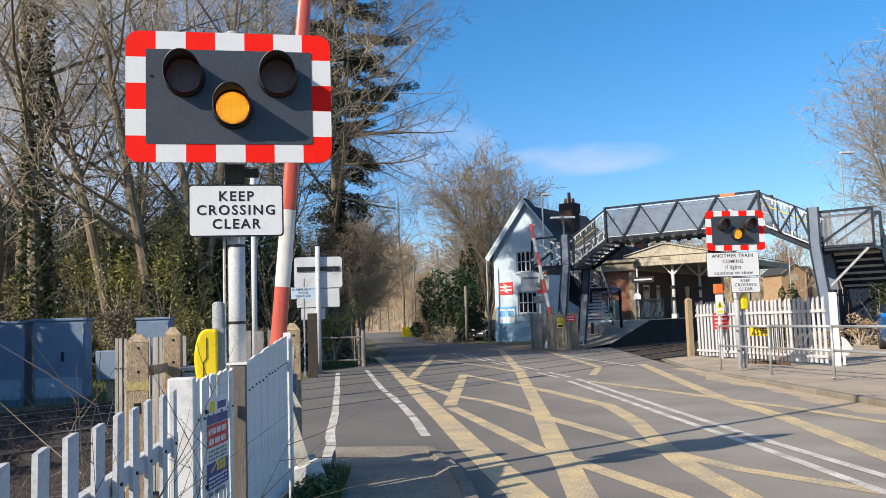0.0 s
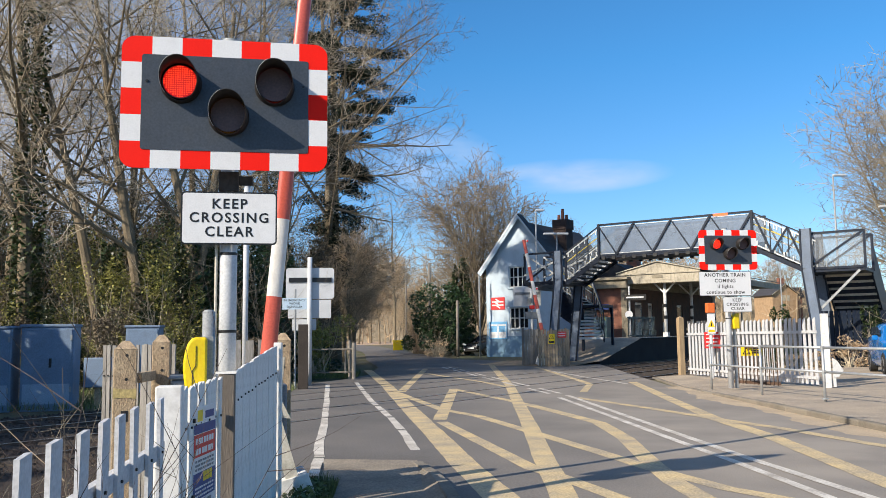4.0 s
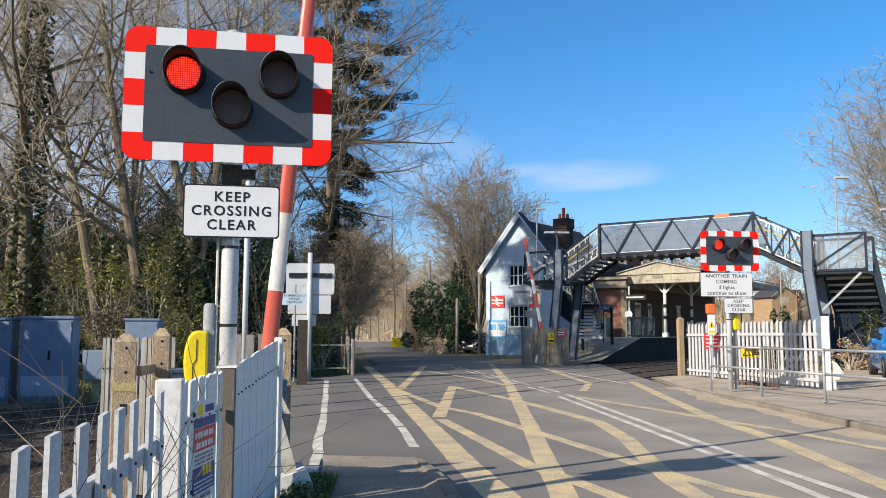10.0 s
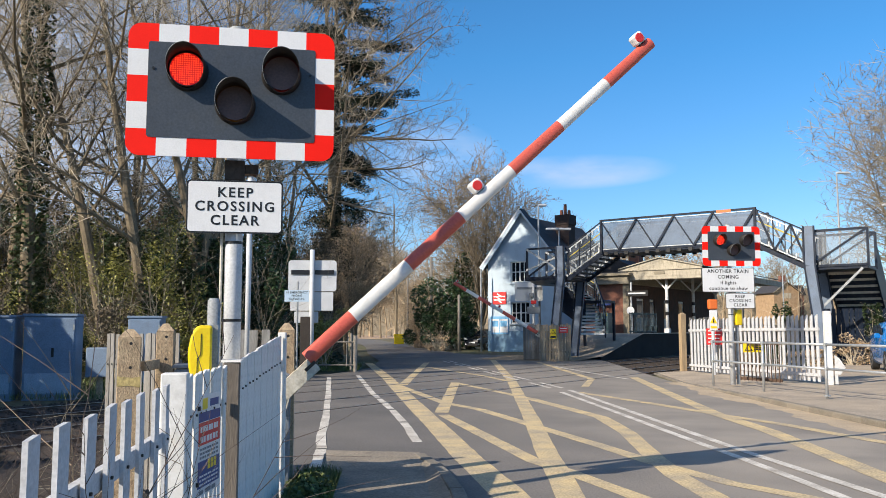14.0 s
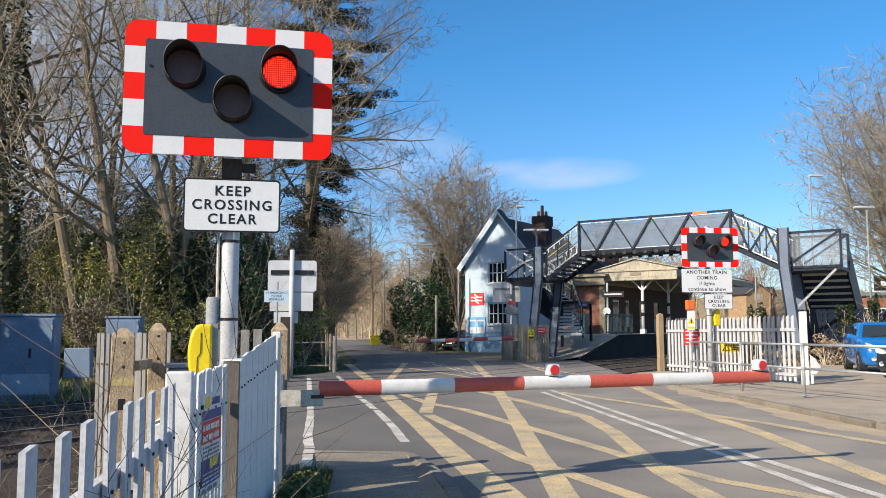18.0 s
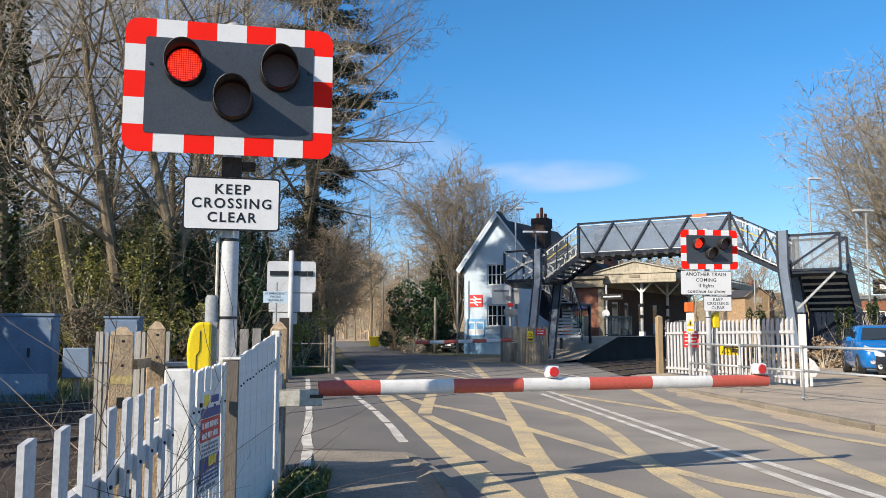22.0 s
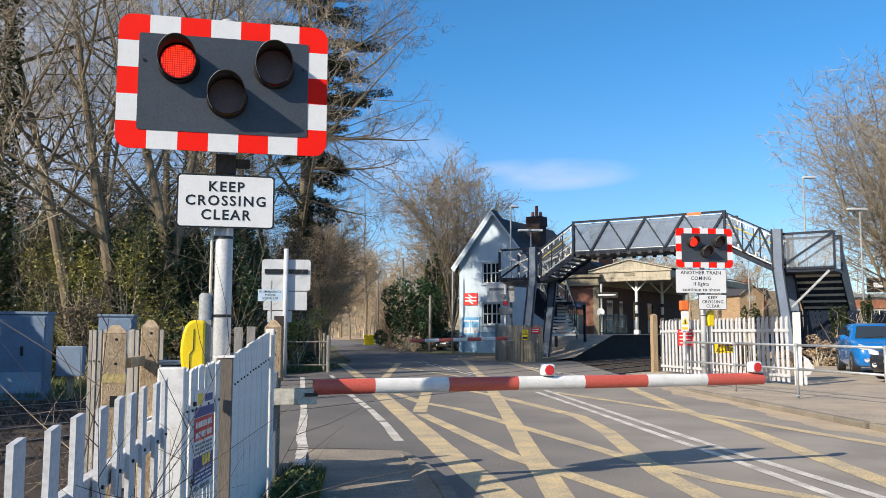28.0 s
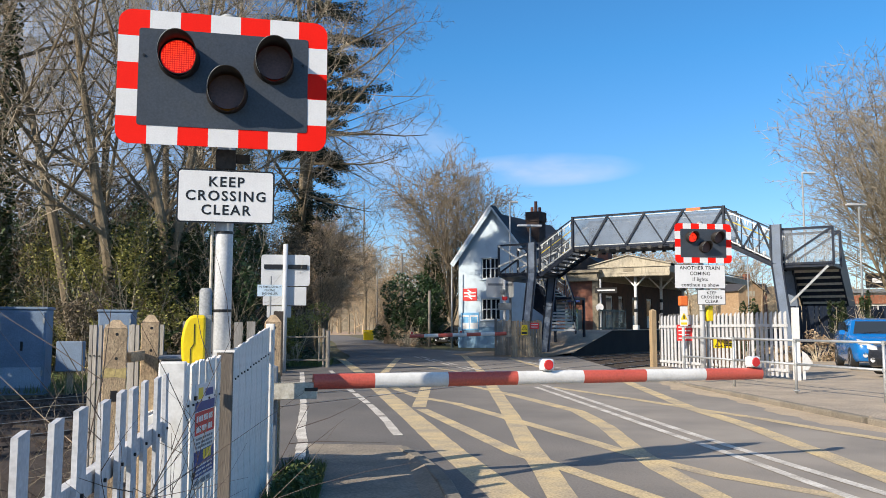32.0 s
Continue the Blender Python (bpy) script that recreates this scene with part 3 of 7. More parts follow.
mb = MB()
rng = random.Random(4)
for v0, v1 in ((-70, -22), (-9, 90)):
    p = [stp(-0.6, v0), stp(6.6, v0), stp(6.6, v1), stp(-0.6, v1)]
    mb.quad(*[(q.x, q.y, -0.045) for q in p])
part("track_bed", mb, BALLAST, kind="structure")
part("track_side", MB().quad((-14, 1.0, -0.052), (-1.75, 1.0, -0.052), (-1.75, 10.5, -0.052), (-3.2, 16, -0.052), (-14, 19, -0.052)), BALLAST, kind="structure")
mb = MB()
for k in range(9000):
    v = rng.choice((rng.uniform(-36, -20.6), rng.uniform(-13, 6)))
    q = stp(rng.uniform(-0.6, 6.6), v)
    if ROAD_L[4][0] - 0.6 < q.x < 9.0 and 11 < q.y < 34:
        continue
    s = rng.uniform(0.02, 0.045)
    n = len(mb.v)
    for dx, dy, dz in ((-s, -s * .6, 0), (s, -s, 0), (s * .7, s, 0), (-s, s, 0), (rng.uniform(-s, s) * .4, 0, s * 1.2)):
        mb.v.append((q.x + dx, q.y + dy, -0.05 + dz))
    mb.f += [(n, n + 1, n + 4), (n + 1, n + 2, n + 4), (n + 2, n + 3, n + 4), (n + 3, n, n + 4)]
part("ballast_stones", mb, BALLAST, kind="stuff")
for u in TRACKS:
    tr = tagged(new("railway_track"), "rusty steel rails on dark sleepers in brown ballast", "railway track", "tracks")
    for s in (-0.7525, 0.7525):
        for v0, v1 in ((-70, 90),):
            mb = MB()
            a, b = stp(u + s, v0, -0.02), stp(u + s, v1, -0.02)
            mb.bar(a + Vector((0, 0, 0.0)), b, 0.07, 0.05)
            part("rail", mb, RUST, tr)
            part("rail_head", MB().bar(a + Vector((0, 0, 0.026)), b + Vector((0, 0, 0.026)), 0.05, 0.008), RAIL_TOP, tr, "polished running surface")
    sl = mesh_of(MB().box(-1.3, 1.3, -0.12, 0.12, -0.12, -0.02), SLEEPER, 0.01)
    for v in np.arange(-40, 40, 0.7):
        q = stp(u, v)
        if -2.6 < q.x < 9.4 and 9 < q.y < 42:
            continue
        share("sleeper", sl, Matrix.Translation(q) @ pose(0, 0, 0, 0, 0, STATION), tr)


# ---- crossing signal with its lamps ----
def lens_disc(r):
    """A lens: one side lit, ribbed with bright points, the other dark; it turns over to light up."""
    front, dots, back = MB(), MB(), MB()
    n = 28
    front.tube((0, -0.004, 0), (0, -0.010, 0), r * 0.97, r * 0.95, n)
    back.tube((0, 0.012, 0), (0, -0.008, 0), r * 1.0, r, n)
    k = int(r / 0.0125)
    for i in range(-k, k + 1):
        for j in range(-k, k + 1):
            x, z = i * 0.0165, j * 0.0165
            if x * x + z * z < (r * 0.9) ** 2:
                s = 0.0049
                dots.quad((x - s, -0.0115, z - s), (x + s, -0.0115, z - s), (x + s, -0.0115, z + s), (x - s, -0.0115, z + s))
    return front, dots, back


def hood_mesh(r, long, short):
    """A cowl: a tube cut slantwise, long above and short below."""
    mb, n = MB(), 32
    for rr in (r, r - 0.006):
        for i in range(n):
            t = 2 * math.pi * i / n
            ln = short + (long - short) * (0.5 + 0.5 * math.sin(t)) ** 0.65
            mb.v.append((rr * math.cos(t), 0.0, rr * math.sin(t)))
            mb.v.append((rr * math.cos(t) * (1 - 0.4 * ln), -ln, rr * math.sin(t) * (1 - 0.15 * ln)))
    m2 = 2 * n
    for i in range(n):
        j = (i + 1) % n
        mb.f += [(2 * i, 2 * i + 1, 2 * j + 1, 2 * j), (m2 + 2 * j, m2 + 2 * j + 1, m2 + 2 * i + 1, m2 + 2 * i), (2 * i + 1, m2 + 2 * i + 1, m2 + 2 * j + 1, 2 * j + 1)]
    return mb


def cowl_lip(r, long, short):
    """A pale edge round the mouth of a cowl, on its sunny side only: the sunlit rim put in as colour."""
    mb, n = MB(), 40
    pts = []
    for i in range(n + 1):
        t = math.pi * (0.62 + 0.62 * i / n)
        ln = short + (long - short) * (0.5 + 0.5 * math.sin(t)) ** 0.65
        pts.append(Vector((r * math.cos(t) * (1 - 0.4 * ln), -ln - 0.001, r * math.sin(t) * (1 - 0.15 * ln))))
    for a, b in zip(pts[:-1], pts[1:]):
        mb.tube(a, b, 0.002, n=5, caps=False)
    return mb


def rounded_panel(mb, x0, x1, z0, z1, y0, y1, corner=None, r=0.0):
    """A flat piece; corner names the one that is rounded."""
    pts = []
    for cx, cz, name, a0 in ((x1, z1, "tr", 0), (x0, z1, "tl", 90), (x0, z0, "bl", 180), (x1, z0, "br", 270)):
        if corner in (name, "all") and r:
            ox, oz = cx - math.copysign(r, cx - (x0 + x1) / 2), cz - math.copysign(r, cz - (z0 + z1) / 2)
            pts += [(ox + r * math.cos(radians(a0 + 15 * k)), oz + r * math.sin(radians(a0 + 15 * k))) for k in range(7)]
        else:
            pts.append((cx, cz))
    s, n = len(mb.v), len(pts)
    mb.v += [(x, y0, z) for x, z in pts] + [(x, y1, z) for x, z in pts]
    mb.f += [tuple(range(s + n - 1, s - 1, -1)), tuple(range(s + n, s + 2 * n))]
    mb.f += [(s + i, s + (i + 1) % n, s + n + (i + 1) % n, s + n + i) for i in range(n)]
    return mb


def text_sign(parent, rows, w, h, size, m, spacing=1.1, name="sign_plate", label="white plate with black lettering", pitch=None, bold=0.0015):
    p = part(name, rounded_panel(MB(), -w / 2, w / 2, -h / 2, h / 2, 0, 0.006, "all", 0.03), BLACK, parent, label)
    p.matrix_basis = m
    part("face", rounded_panel(MB(), -w / 2 + 0.012, w / 2 - 0.012, -h / 2 + 0.012, h / 2 - 0.012, -0.002, -0.0005, "all", 0.022), WHITE_CLEAN, p)
    pitch = pitch or h / (len(rows) + 0.45)
    for i, row in enumerate(rows):
        words("lettering", row, size, BLACK, pose(0, -0.0035, pitch * ((len(rows) - 1) / 2 - i), 90), p, spacing, bold=bold)
    return p


def signal(m, post_low, post_top, label):
    """A wigwag: a striped board with two red lamps and an amber one; z counts from the board's middle."""
    sig = thing("crossing_signal", m, label, "crossing signal", "crossing signals")
    W, H, bw, bh = 1.545, 1.02, 0.152, 0.145
    part("post", MB().tube((0.02, 0.21, post_low), (0.02, 0.21, post_top), 0.067, n=20), POST_GREY, sig, "galvanised steel post", smooth=True)
    part("post_cap", MB().tube((0.02, 0.21, post_top), (0.02, 0.21, post_top + 0.02), 0.072, n=20), GALV_DULL, sig)
    for zz in (-1.75, -1.15):
        part("strap", MB().tube((0.02, 0.21, zz), (0.02, 0.21, zz + 0.022), 0.070, n=20), BLACK, sig)
    part("board", rounded_panel(MB(), -W / 2 + 0.004, W / 2 - 0.004, -H / 2 + 0.004, H / 2 - 0.004, 0.012, 0.02, "all", 0.1), BACK_GREY, sig, "grey back of the board")
    part("panel", rounded_panel(MB(), -W / 2 + bw - 0.004, W / 2 - bw + 0.004, -H / 2 + bh - 0.004, H / 2 - bh + 0.004, -0.004, 0.008, "all", 0.02), BOARD_GREY, sig, "matt dark grey panel")
    for k in range(7):
        x0, x1 = -W / 2 + W / 7 * k, -W / 2 + W / 7 * (k + 1)
        for z0, z1, side in ((H / 2 - bh, H / 2, "t"), (-H / 2, -H / 2 + bh, "b")):
            cr = side + ("l" if k == 0 else "r") if k in (0, 6) else None
            part("border_panel", rounded_panel(MB(), x0, x1, z0, z1, 0.0, 0.009, cr, 0.1), RED if k % 2 == 0 else WHITE_CLEAN, sig)
    rows = [-H / 2 + bh, -H / 2 + 0.204, -H / 2 + 0.408, H / 2 - 0.408, H / 2 - 0.204, H / 2 - bh]
    for k in range(5):
        for x0, x1 in ((-W / 2, -W / 2 + bw), (W / 2 - bw, W / 2)):
            part("border_panel", MB().box(x0, x1, 0.0, 0.009, rows[k], rows[k + 1]), RED if k % 2 == 0 else WHITE_CLEAN, sig)
    for x in (-0.585, 0.585):
        part("bolt", MB().tube((x, -0.012, 0.16), (x, -0.003, 0.16), 0.011, n=8), BLACK, sig)
    lamps = []
    for x, z, lit, spark in ((-0.335, 0.145, LIT_RED, LIT_SPARK), (0.365, 0.15, LIT_RED, LIT_SPARK), (0.022, -0.10, LIT_AMBER, LIT_AMBER_SPARK)):
        hood = part("lamp_hood", hood_mesh(0.149, 0.28, 0.045), HOOD, sig, "black metal cowl over a lamp", smooth=True)
        hood.matrix_basis = pose(x, -0.005, z)
        part("cowl_lip", cowl_lip(0.1495, 0.28, 0.045), GALV_DULL, hood, "pale lip standing for the cowl's sunlit edge")
        part("lamp_rim", MB().tube((0, -0.022, 0), (0, 0.0, 0), 0.150, 0.154, 32, False), HOOD, hood)
        front, dots, back = lens_disc(0.131)
        ln = part("lens", back, LENS_DARK, sig, "round lamp lens")
        ln.matrix_basis = pose(x, -0.06, z, 0, 0, 180)
        part("lit_face", front, lit, ln)
        part("ribs", dots, spark, ln)
        lamps.append((ln, x, z))
        part("lamp_back", MB().tube((0, -0.006, 0), (0, 0.0, 0), 0.141, n=28), BLACK, hood)
    return sig, lamps


near_sig, near_lamps = signal(pose(-1.322, 6.285, 3.305, 0, 0, 7.1), -3.305, 0.56, "level crossing signal with red and white border on a grey post")
text_sign(near_sig, ["KEEP", "CROSSING", "CLEAR"], 0.722, 0.41, 0.107, pose(0.03, 0.10, -0.87, 0, 0, 0), 1.22, pitch=0.108, bold=0.0021)
part("mounting_bracket", MB().box(-0.055, 0.095, 0.125, 0.20, -0.655, -0.50).box(0.095, 0.20, 0.14, 0.18, -0.60, -0.53), SLEEPER, near_sig, "dark rusty mounting bracket", bevel=0.006)
part("sign_clip", MB().box(-0.05, 0.09, 0.106, 0.15, -0.96, -0.93).box(-0.05, 0.09, 0.106, 0.15, -0.8, -0.77), GALV_DULL, near_sig)
part("cable", MB().tube((-0.07, 0.18, -3.3), (-0.07, 0.18, -0.7), 0.011, n=8), CREAM, near_sig, "cream cable clipped to the post")

far_sig, far_lamps = signal(pose(8.53, 20.6, 3.585, 0, 0, 3), -3.5, 0.56, "level crossing signal with red and white border beside a white fence")
text_sign(far_sig, ["ANOTHER TRAIN", "COMING", "if lights", "continue to show"], 1.39, 0.62, 0.128, pose(-0.1, 0.03, -0.86), 1.12, pitch=0.145, bold=0.002)
text_sign(far_sig, ["KEEP", "CROSSING", "CLEAR"], 0.77, 0.39, 0.108, pose(0.2, 0.03, -1.39), 1.18, pitch=0.108, bold=0.0018)


# ---- barriers ----
def barrier(m, length, bands, side, label, lamp_at, width):
    """A lifting barrier: a pedestal that stands and an arm that turns about the pivot. side: +1 reaches to local +x."""
    ped = thing("barrier_machine", m, label, "barrier machine", "barrier machines")
    part("cabinet", MB().box(-0.14, 0.14, 0.02, 0.34, -1.05, 0.22), GREY_STEEL, ped, "grey-blue steel casing", bevel=0.015)
    part("plinth", MB().box(-0.2, 0.2, 0.0, 0.38, -1.08, -1.0), KERB, ped)
    housing = part("motor_housing", MB().box(*sorted((-0.86 * side, -0.15 * side)), 0.06, 0.58, -1.08, 0.28), GREY_STEEL, ped, "grey steel housing of the drive", bevel=0.02)
    part("housing_lid", MB().box(*sorted((-0.88 * side, -0.145 * side)), 0.04, 0.60, 0.284, 0.31), GREY_STEEL, housing, bevel=0.008)
    arm = thing("lifting_barrier", m, "red and white banded lifting barrier arm with lamps", "barrier", "barrier arms")
    part("hub", MB().tube((0, -0.09, 0), (0, 0.02, 0), 0.075, n=18), GALV_DULL, arm)
    part("bracket", MB().box(-0.08 * side, 0.47 * side, -0.085, -0.065, -0.07, 0.075).box(-0.08 * side, 0.47 * side, -0.085, -0.03, 0.066, 0.075).box(-0.08 * side, 0.47 * side, -0.085, -0.03, -0.07, -0.061), CREAM, arm, "cream steel channel that holds the arm", bevel=0.003)
    part("gusset", MB().prism([(-0.06 * side, -0.07), (-0.06 * side, -0.17), (0.10 * side, -0.07)][::side], 0.066, 0.084, FACE), CREAM, arm, "cream steel gusset")
    part("clamp", MB().box(0.36 * side, 0.475 * side, -0.10, -0.02, 0.0, 0.03), BLACK, arm)
    x0 = 0.44
    first = 0.56
    step = (length - x0 - first) / (bands - 1)
    for k in range(bands):
        a, b = x0 + max(0.0, first + step * (k - 1)), x0 + first + step * k
        t0, t1 = a / length, b / length
        hh = lambda t: width * (1 - 0.14 * t) / 2
        mb = MB()
        n = len(mb.v)
        for x, t in ((a, t0), (b, t1)):
            h = hh(t)
            for i in range(32):
                an = 2 * math.pi * i / 32
                mb.v.append((x * side, -0.055 + 0.045 * math.cos(an), 0.08 + h * math.sin(an) * (1 if abs(math.sin(an)) < 0.9 else 0.97)))
        mb.f += [(n + i, n + (i + 1) % 32, n + 32 + (i + 1) % 32, n + 32 + i) for i in range(32)]
        mb.f += [tuple(range(n + 31, n - 1, -1)), tuple(range(n + 32, n + 64))]
        part("band", mb, BOOM_RED if k % 2 == 0 else BOOM_WHITE, arm, "red band" if k % 2 == 0 else "white band")
    for x in lamp_at:
        base = 0.08 + width / 2 - 0.01
        la = part("lamp", MB().box(x * side - 0.066, x * side + 0.066, -0.11, 0.0, base + 0.002, base + 0.118), WHITE_CLEAN, arm, "white lamp housing with a red lens", bevel=0.024)
        part("lamp_lens", MB().tube((x * side, -0.118, base + 0.06), (x * side, -0.11, base + 0.06), 0.045, 0.05, 18), SIGN_RED, la)
        part("lamp_foot", MB().box(x * side - 0.05, x * side + 0.05, -0.08, -0.02, base - 0.005, base + 0.015), BLACK, la)
    # counterweight on two cheeks that hang below the pivot
    cw = pose(0, 0, 0, 0, -202, 0) if side > 0 else pose(0, 0, 0, 0, 202, 0) @ pose(0, 0, 0, 0, 0, 180)
    for y0 in (-0.10, 0.37):
        part("counter_arm", MB().box(-0.05, 0.86, y0, y0 + 0.018, -0.055, 0.055, cw), CREAM, arm, "cream steel cheek of the counterweight")
    mb = MB()
    mb.prism([(0.60, -0.19), (0.96, -0.19), (1.03, -0.02), (0.97, 0.17), (0.62, 0.14)], -0.36, 0.12, cw @ pose(0, 0, 0, 90))
    part("counterweight", mb, WHITE, arm, "white painted steel counterweight", bevel=0.006)
    part("weight_bolt", MB().tube(cw @ Vector((0.82, -0.16, 0)), cw @ Vector((0.82, -0.10, 0)), 0.022, n=8), GALV_DULL, arm)
    return ped, arm


NEAR_PIVOT = (-1.13, 7.52, 0.875)
NEAR_TURN = 12.0
FAR_PIVOT = (7.05, 39.0, 1.02)
near_ped, near_arm = barrier(pose(*NEAR_PIVOT, 0, 0, NEAR_TURN), 5.22, 7, 1, "grey barrier machine behind a white fence", (2.72, 5.12), 0.146)
far_ped, far_arm = barrier(pose(*FAR_PIVOT), 5.0, 7, -1, "barrier machine behind weathered boards by the station", (2.6, 4.9), 0.185)

# ---- near fences ----
def picket_mesh(w, h, t=0.018, tip=0.05):
    pts = [(-w / 2, 0), (w / 2, 0), (w / 2, h - tip * 0.15), (w * 0.32, h), (-w / 2, h - tip)]
    mb = MB()
    s = 0
    mb.v = [(x, -t / 2, z) for x, z in pts] + [(x, t / 2, z) for x, z in pts]
    mb.f = [(0, 1, 2, 3, 4), (9, 8, 7, 6, 5)] + [((i + 1) % 5, i, 5 + i, 5 + (i + 1) % 5) for i in range(5)]
    return mb


def fence(a, b, z0, h0, h1, count, w, material, label, rails=(0.3, 0.85), tip=0.05, name="picket_fence", face=1, rail_mat=None, skip_ends=False, group=""):
    """A fence of single palings from a to b whose height runs from h0 to h1."""
    a, b = Vector((*a, 0)), Vector((*b, 0))
    d = b - a
    ang = math.degrees(math.atan2(d.y, d.x))
    f = thing(name, pose(a.x, a.y, z0, 0, 0, ang), label, "fence", group)
    ln = d.length
    for r in rails:
        part("rail", MB().bar((0, 0.03 * face, r * h0), (ln, 0.03 * face, r * h1), 0.035, 0.08), rail_mat or material, f)
    rg = random.Random(count)
    for i in range(count):
        t = (i + 0.5) / count
        h = h0 + (h1 - h0) * t + rg.uniform(-1, 1) * (0.045 if name == "board_fence" else 0.006)
        ob = part("paling", picket_mesh(w, h, 0.018, tip), material, f)
        k = 0.15 if count * w > ln * 0.95 else 1.0
        ob.matrix_basis = pose(ln * t, 0.003 * (i % 2) if k < 1 else 0, 0, rg.uniform(-0.5, 0.5) * k, rg.uniform(-0.5, 0.5) * k, rg.uniform(-2, 2) * k)
        for r in rails[1:]:
            part("bolt", MB().tube((0, -0.018 * face, r * h), (0, -0.008 * face, r * h), 0.008, n=6), BLACK, ob)
    return f


fence((-1.088, 1.25), (-1.302, 4.70), 0, 1.175, 1.205, 12, 0.104, WHITE_SHADED, "white picket fence with slant-topped palings and dark bolts", (0.25, 0.76), tip=0.008, group="white fences")


def square_post(name, x, y, z, w, material, label, rot=0, cap=0.0, group="", lean=0.0):
    p = thing(name, pose(x, y, 0, lean, 0, rot), label, "post", group)
    mb = MB()
    n = 0
    h = z - cap
    mb.box(-w / 2, w / 2, -w / 2, w / 2, -0.3, h)
    part("shaft", mb, material, p, bevel=0.008)
    if cap:
        mb = MB()
        c = w / 2
        mb.v = [(-c, -c, h), (c, -c, h), (c, c, h), (-c, c, h), (-c * 0.3, 0, z), (c * 0.3, 0, z)]
        mb.f = [(0, 1, 5, 4), (1, 2, 5), (2, 3, 4, 5), (3, 0, 4), (3, 2, 1, 0)]
        part("peak", mb, material, p)
    return p


square_post("fence_post", -1.325, 4.83, 1.25, 0.145, WHITE, "white painted square fence post", 8)
fence((-1.278, 4.94), (-1.203, 5.65), 0, 1.235, 1.265, 9, 0.062, WHITE, "white close-boarded fence panel with a notice on it", (0.2, 0.8), tip=0.02, group="white fences")
square_post("fence_post", -1.183, 5.76, 1.275, 0.11, POST_WOOD, "weathered dark grey timber fence post", 8)
part("post_cap", MB().box(-1.25, -1.11, 5.70, 5.83, 1.275, 1.29), WHITE, None, "white cap on a grey fence post")
bpy.data.objects["post_cap"].name = "white_post_cap"
fence((-1.15, 5.86), (-1.055, 7.24), 0, 1.29, 1.45, 13, 0.1135, WHITE, "tall white boarded fence panel with a row of dark bolts", (0.2, 0.84), tip=0.012, group="white fences")
square_post("fence_post", -1.045, 7.30, 1.47, 0.07, WHITE, "white end post of the fence beside the barrier", 0)

# notice on the fence
nb = thing("warning_notice", pose(-1.231, 5.296, 0.798, 0, 0, 84.0) @ Matrix.Diagonal((0.650, 1, 1.120, 1)), "blue, red and white safety notice on a white fence", "notice")
part("plate", MB().box(-0.31, 0.31, -0.006, 0.0, -0.27, 0.27), WHITE_CLEAN, nb)
for x0, x1, z0, z1, mm in ((-0.31, 0.31, 0.125, 0.175, SIGN_BLUE), (-0.31, 0.31, 0.0, 0.121, SIGN_RED), (-0.31, 0.31, -0.225, -0.085, SIGN_BLUE), (-0.22, -0.08, 0.19, 0.25, YELLOW), (0.0, 0.25, 0.20, 0.24, SIGN_BLUE)):
    part("print", MB().box(x0, x1, -0.008, -0.006, z0, z1), mm, nb)
for k in range(3):
    part("print", MB().box(-0.04 + 0.09 * k, 0.03 + 0.09 * k, -0.0095, -0.008, -0.14, -0.088), YELLOW, nb)
for row, (z, h, n, ink) in enumerate(((0.085, 0.032, 7, WHITE_CLEAN), (0.03, 0.032, 6, WHITE_CLEAN), (-0.022, 0.012, 8, GREY_STEEL), (-0.044, 0.012, 7, GREY_STEEL), (-0.066, 0.012, 8, GREY_STEEL), (-0.165, 0.01, 9, WHITE_CLEAN), (-0.187, 0.01, 8, WHITE_CLEAN), (-0.209, 0.01, 9, WHITE_CLEAN), (-0.25, 0.022, 3, GREY_STEEL))):
    for k in range(n):
        x0 = -0.27 + 0.54 * k / n
        part("text_bar", MB().box(x0, x0 + 0.54 / n * (0.62 + 0.2 * ((k + row) % 2)), -0.0095, -0.0082, z - h / 2, z + h / 2), ink, nb)
for zz in (-0.2, 0.2):
    part("clip", MB().box(-0.33, -0.29, -0.014, 0.0, zz - 0.01, zz + 0.012), BLACK, nb)

# yellow telephone box
ph = thing("telephone_box", pose(-1.39, 5.74, 1.33, 0, 0, 12) @ Matrix.Diagonal((0.86, 0.86, 1.04, 1)), "bright yellow plastic crossing telephone housing", "telephone")
mb = MB()
prof = [(-0.06, -0.19), (0.085, -0.19), (0.085, 0.185), (0.0, 0.188), (-0.035, 0.178), (-0.062, 0.15), (-0.082, 0.1), (-0.094, 0.04), (-0.096, -0.02), (-0.09, -0.08), (-0.078, -0.14)]
mb.prism(prof, -0.075, 0.075, pose(0, 0, 0, 90))
part("case", mb, YELLOW, ph, bevel=0.018)
mb = MB()
for a, b in (((0.0, 0.13), (0.0, 0.0)), ((0.0, 0.0), (-0.025, -0.03)), ((-0.025, -0.03), (-0.025, -0.13)), ((-0.025, -0.13), (0.01, -0.16))):
    mb.bar((a[0], -0.077, a[1]), (b[0], -0.077, b[1]), 0.006, 0.006, (0, 1, 0))
part("door_seam", mb, BLACK, ph)
part("backplate", MB().box(0.03, 0.13, 0.05, 0.09, -0.19, 0.19), GALV_DULL, ph)
part("stand", MB().box(0.04, 0.12, 0.05, 0.13, -1.32, -0.19), GALV_DULL, ph)
pole = thing("short_pole", pose(-1.375, 6.05, 0), "short grey steel pole with a cap", "pole")
part("tube", MB().tube((0, 0, -0.1), (0, 0, 1.70), 0.045, n=16), GALV_DULL, pole, smooth=True)
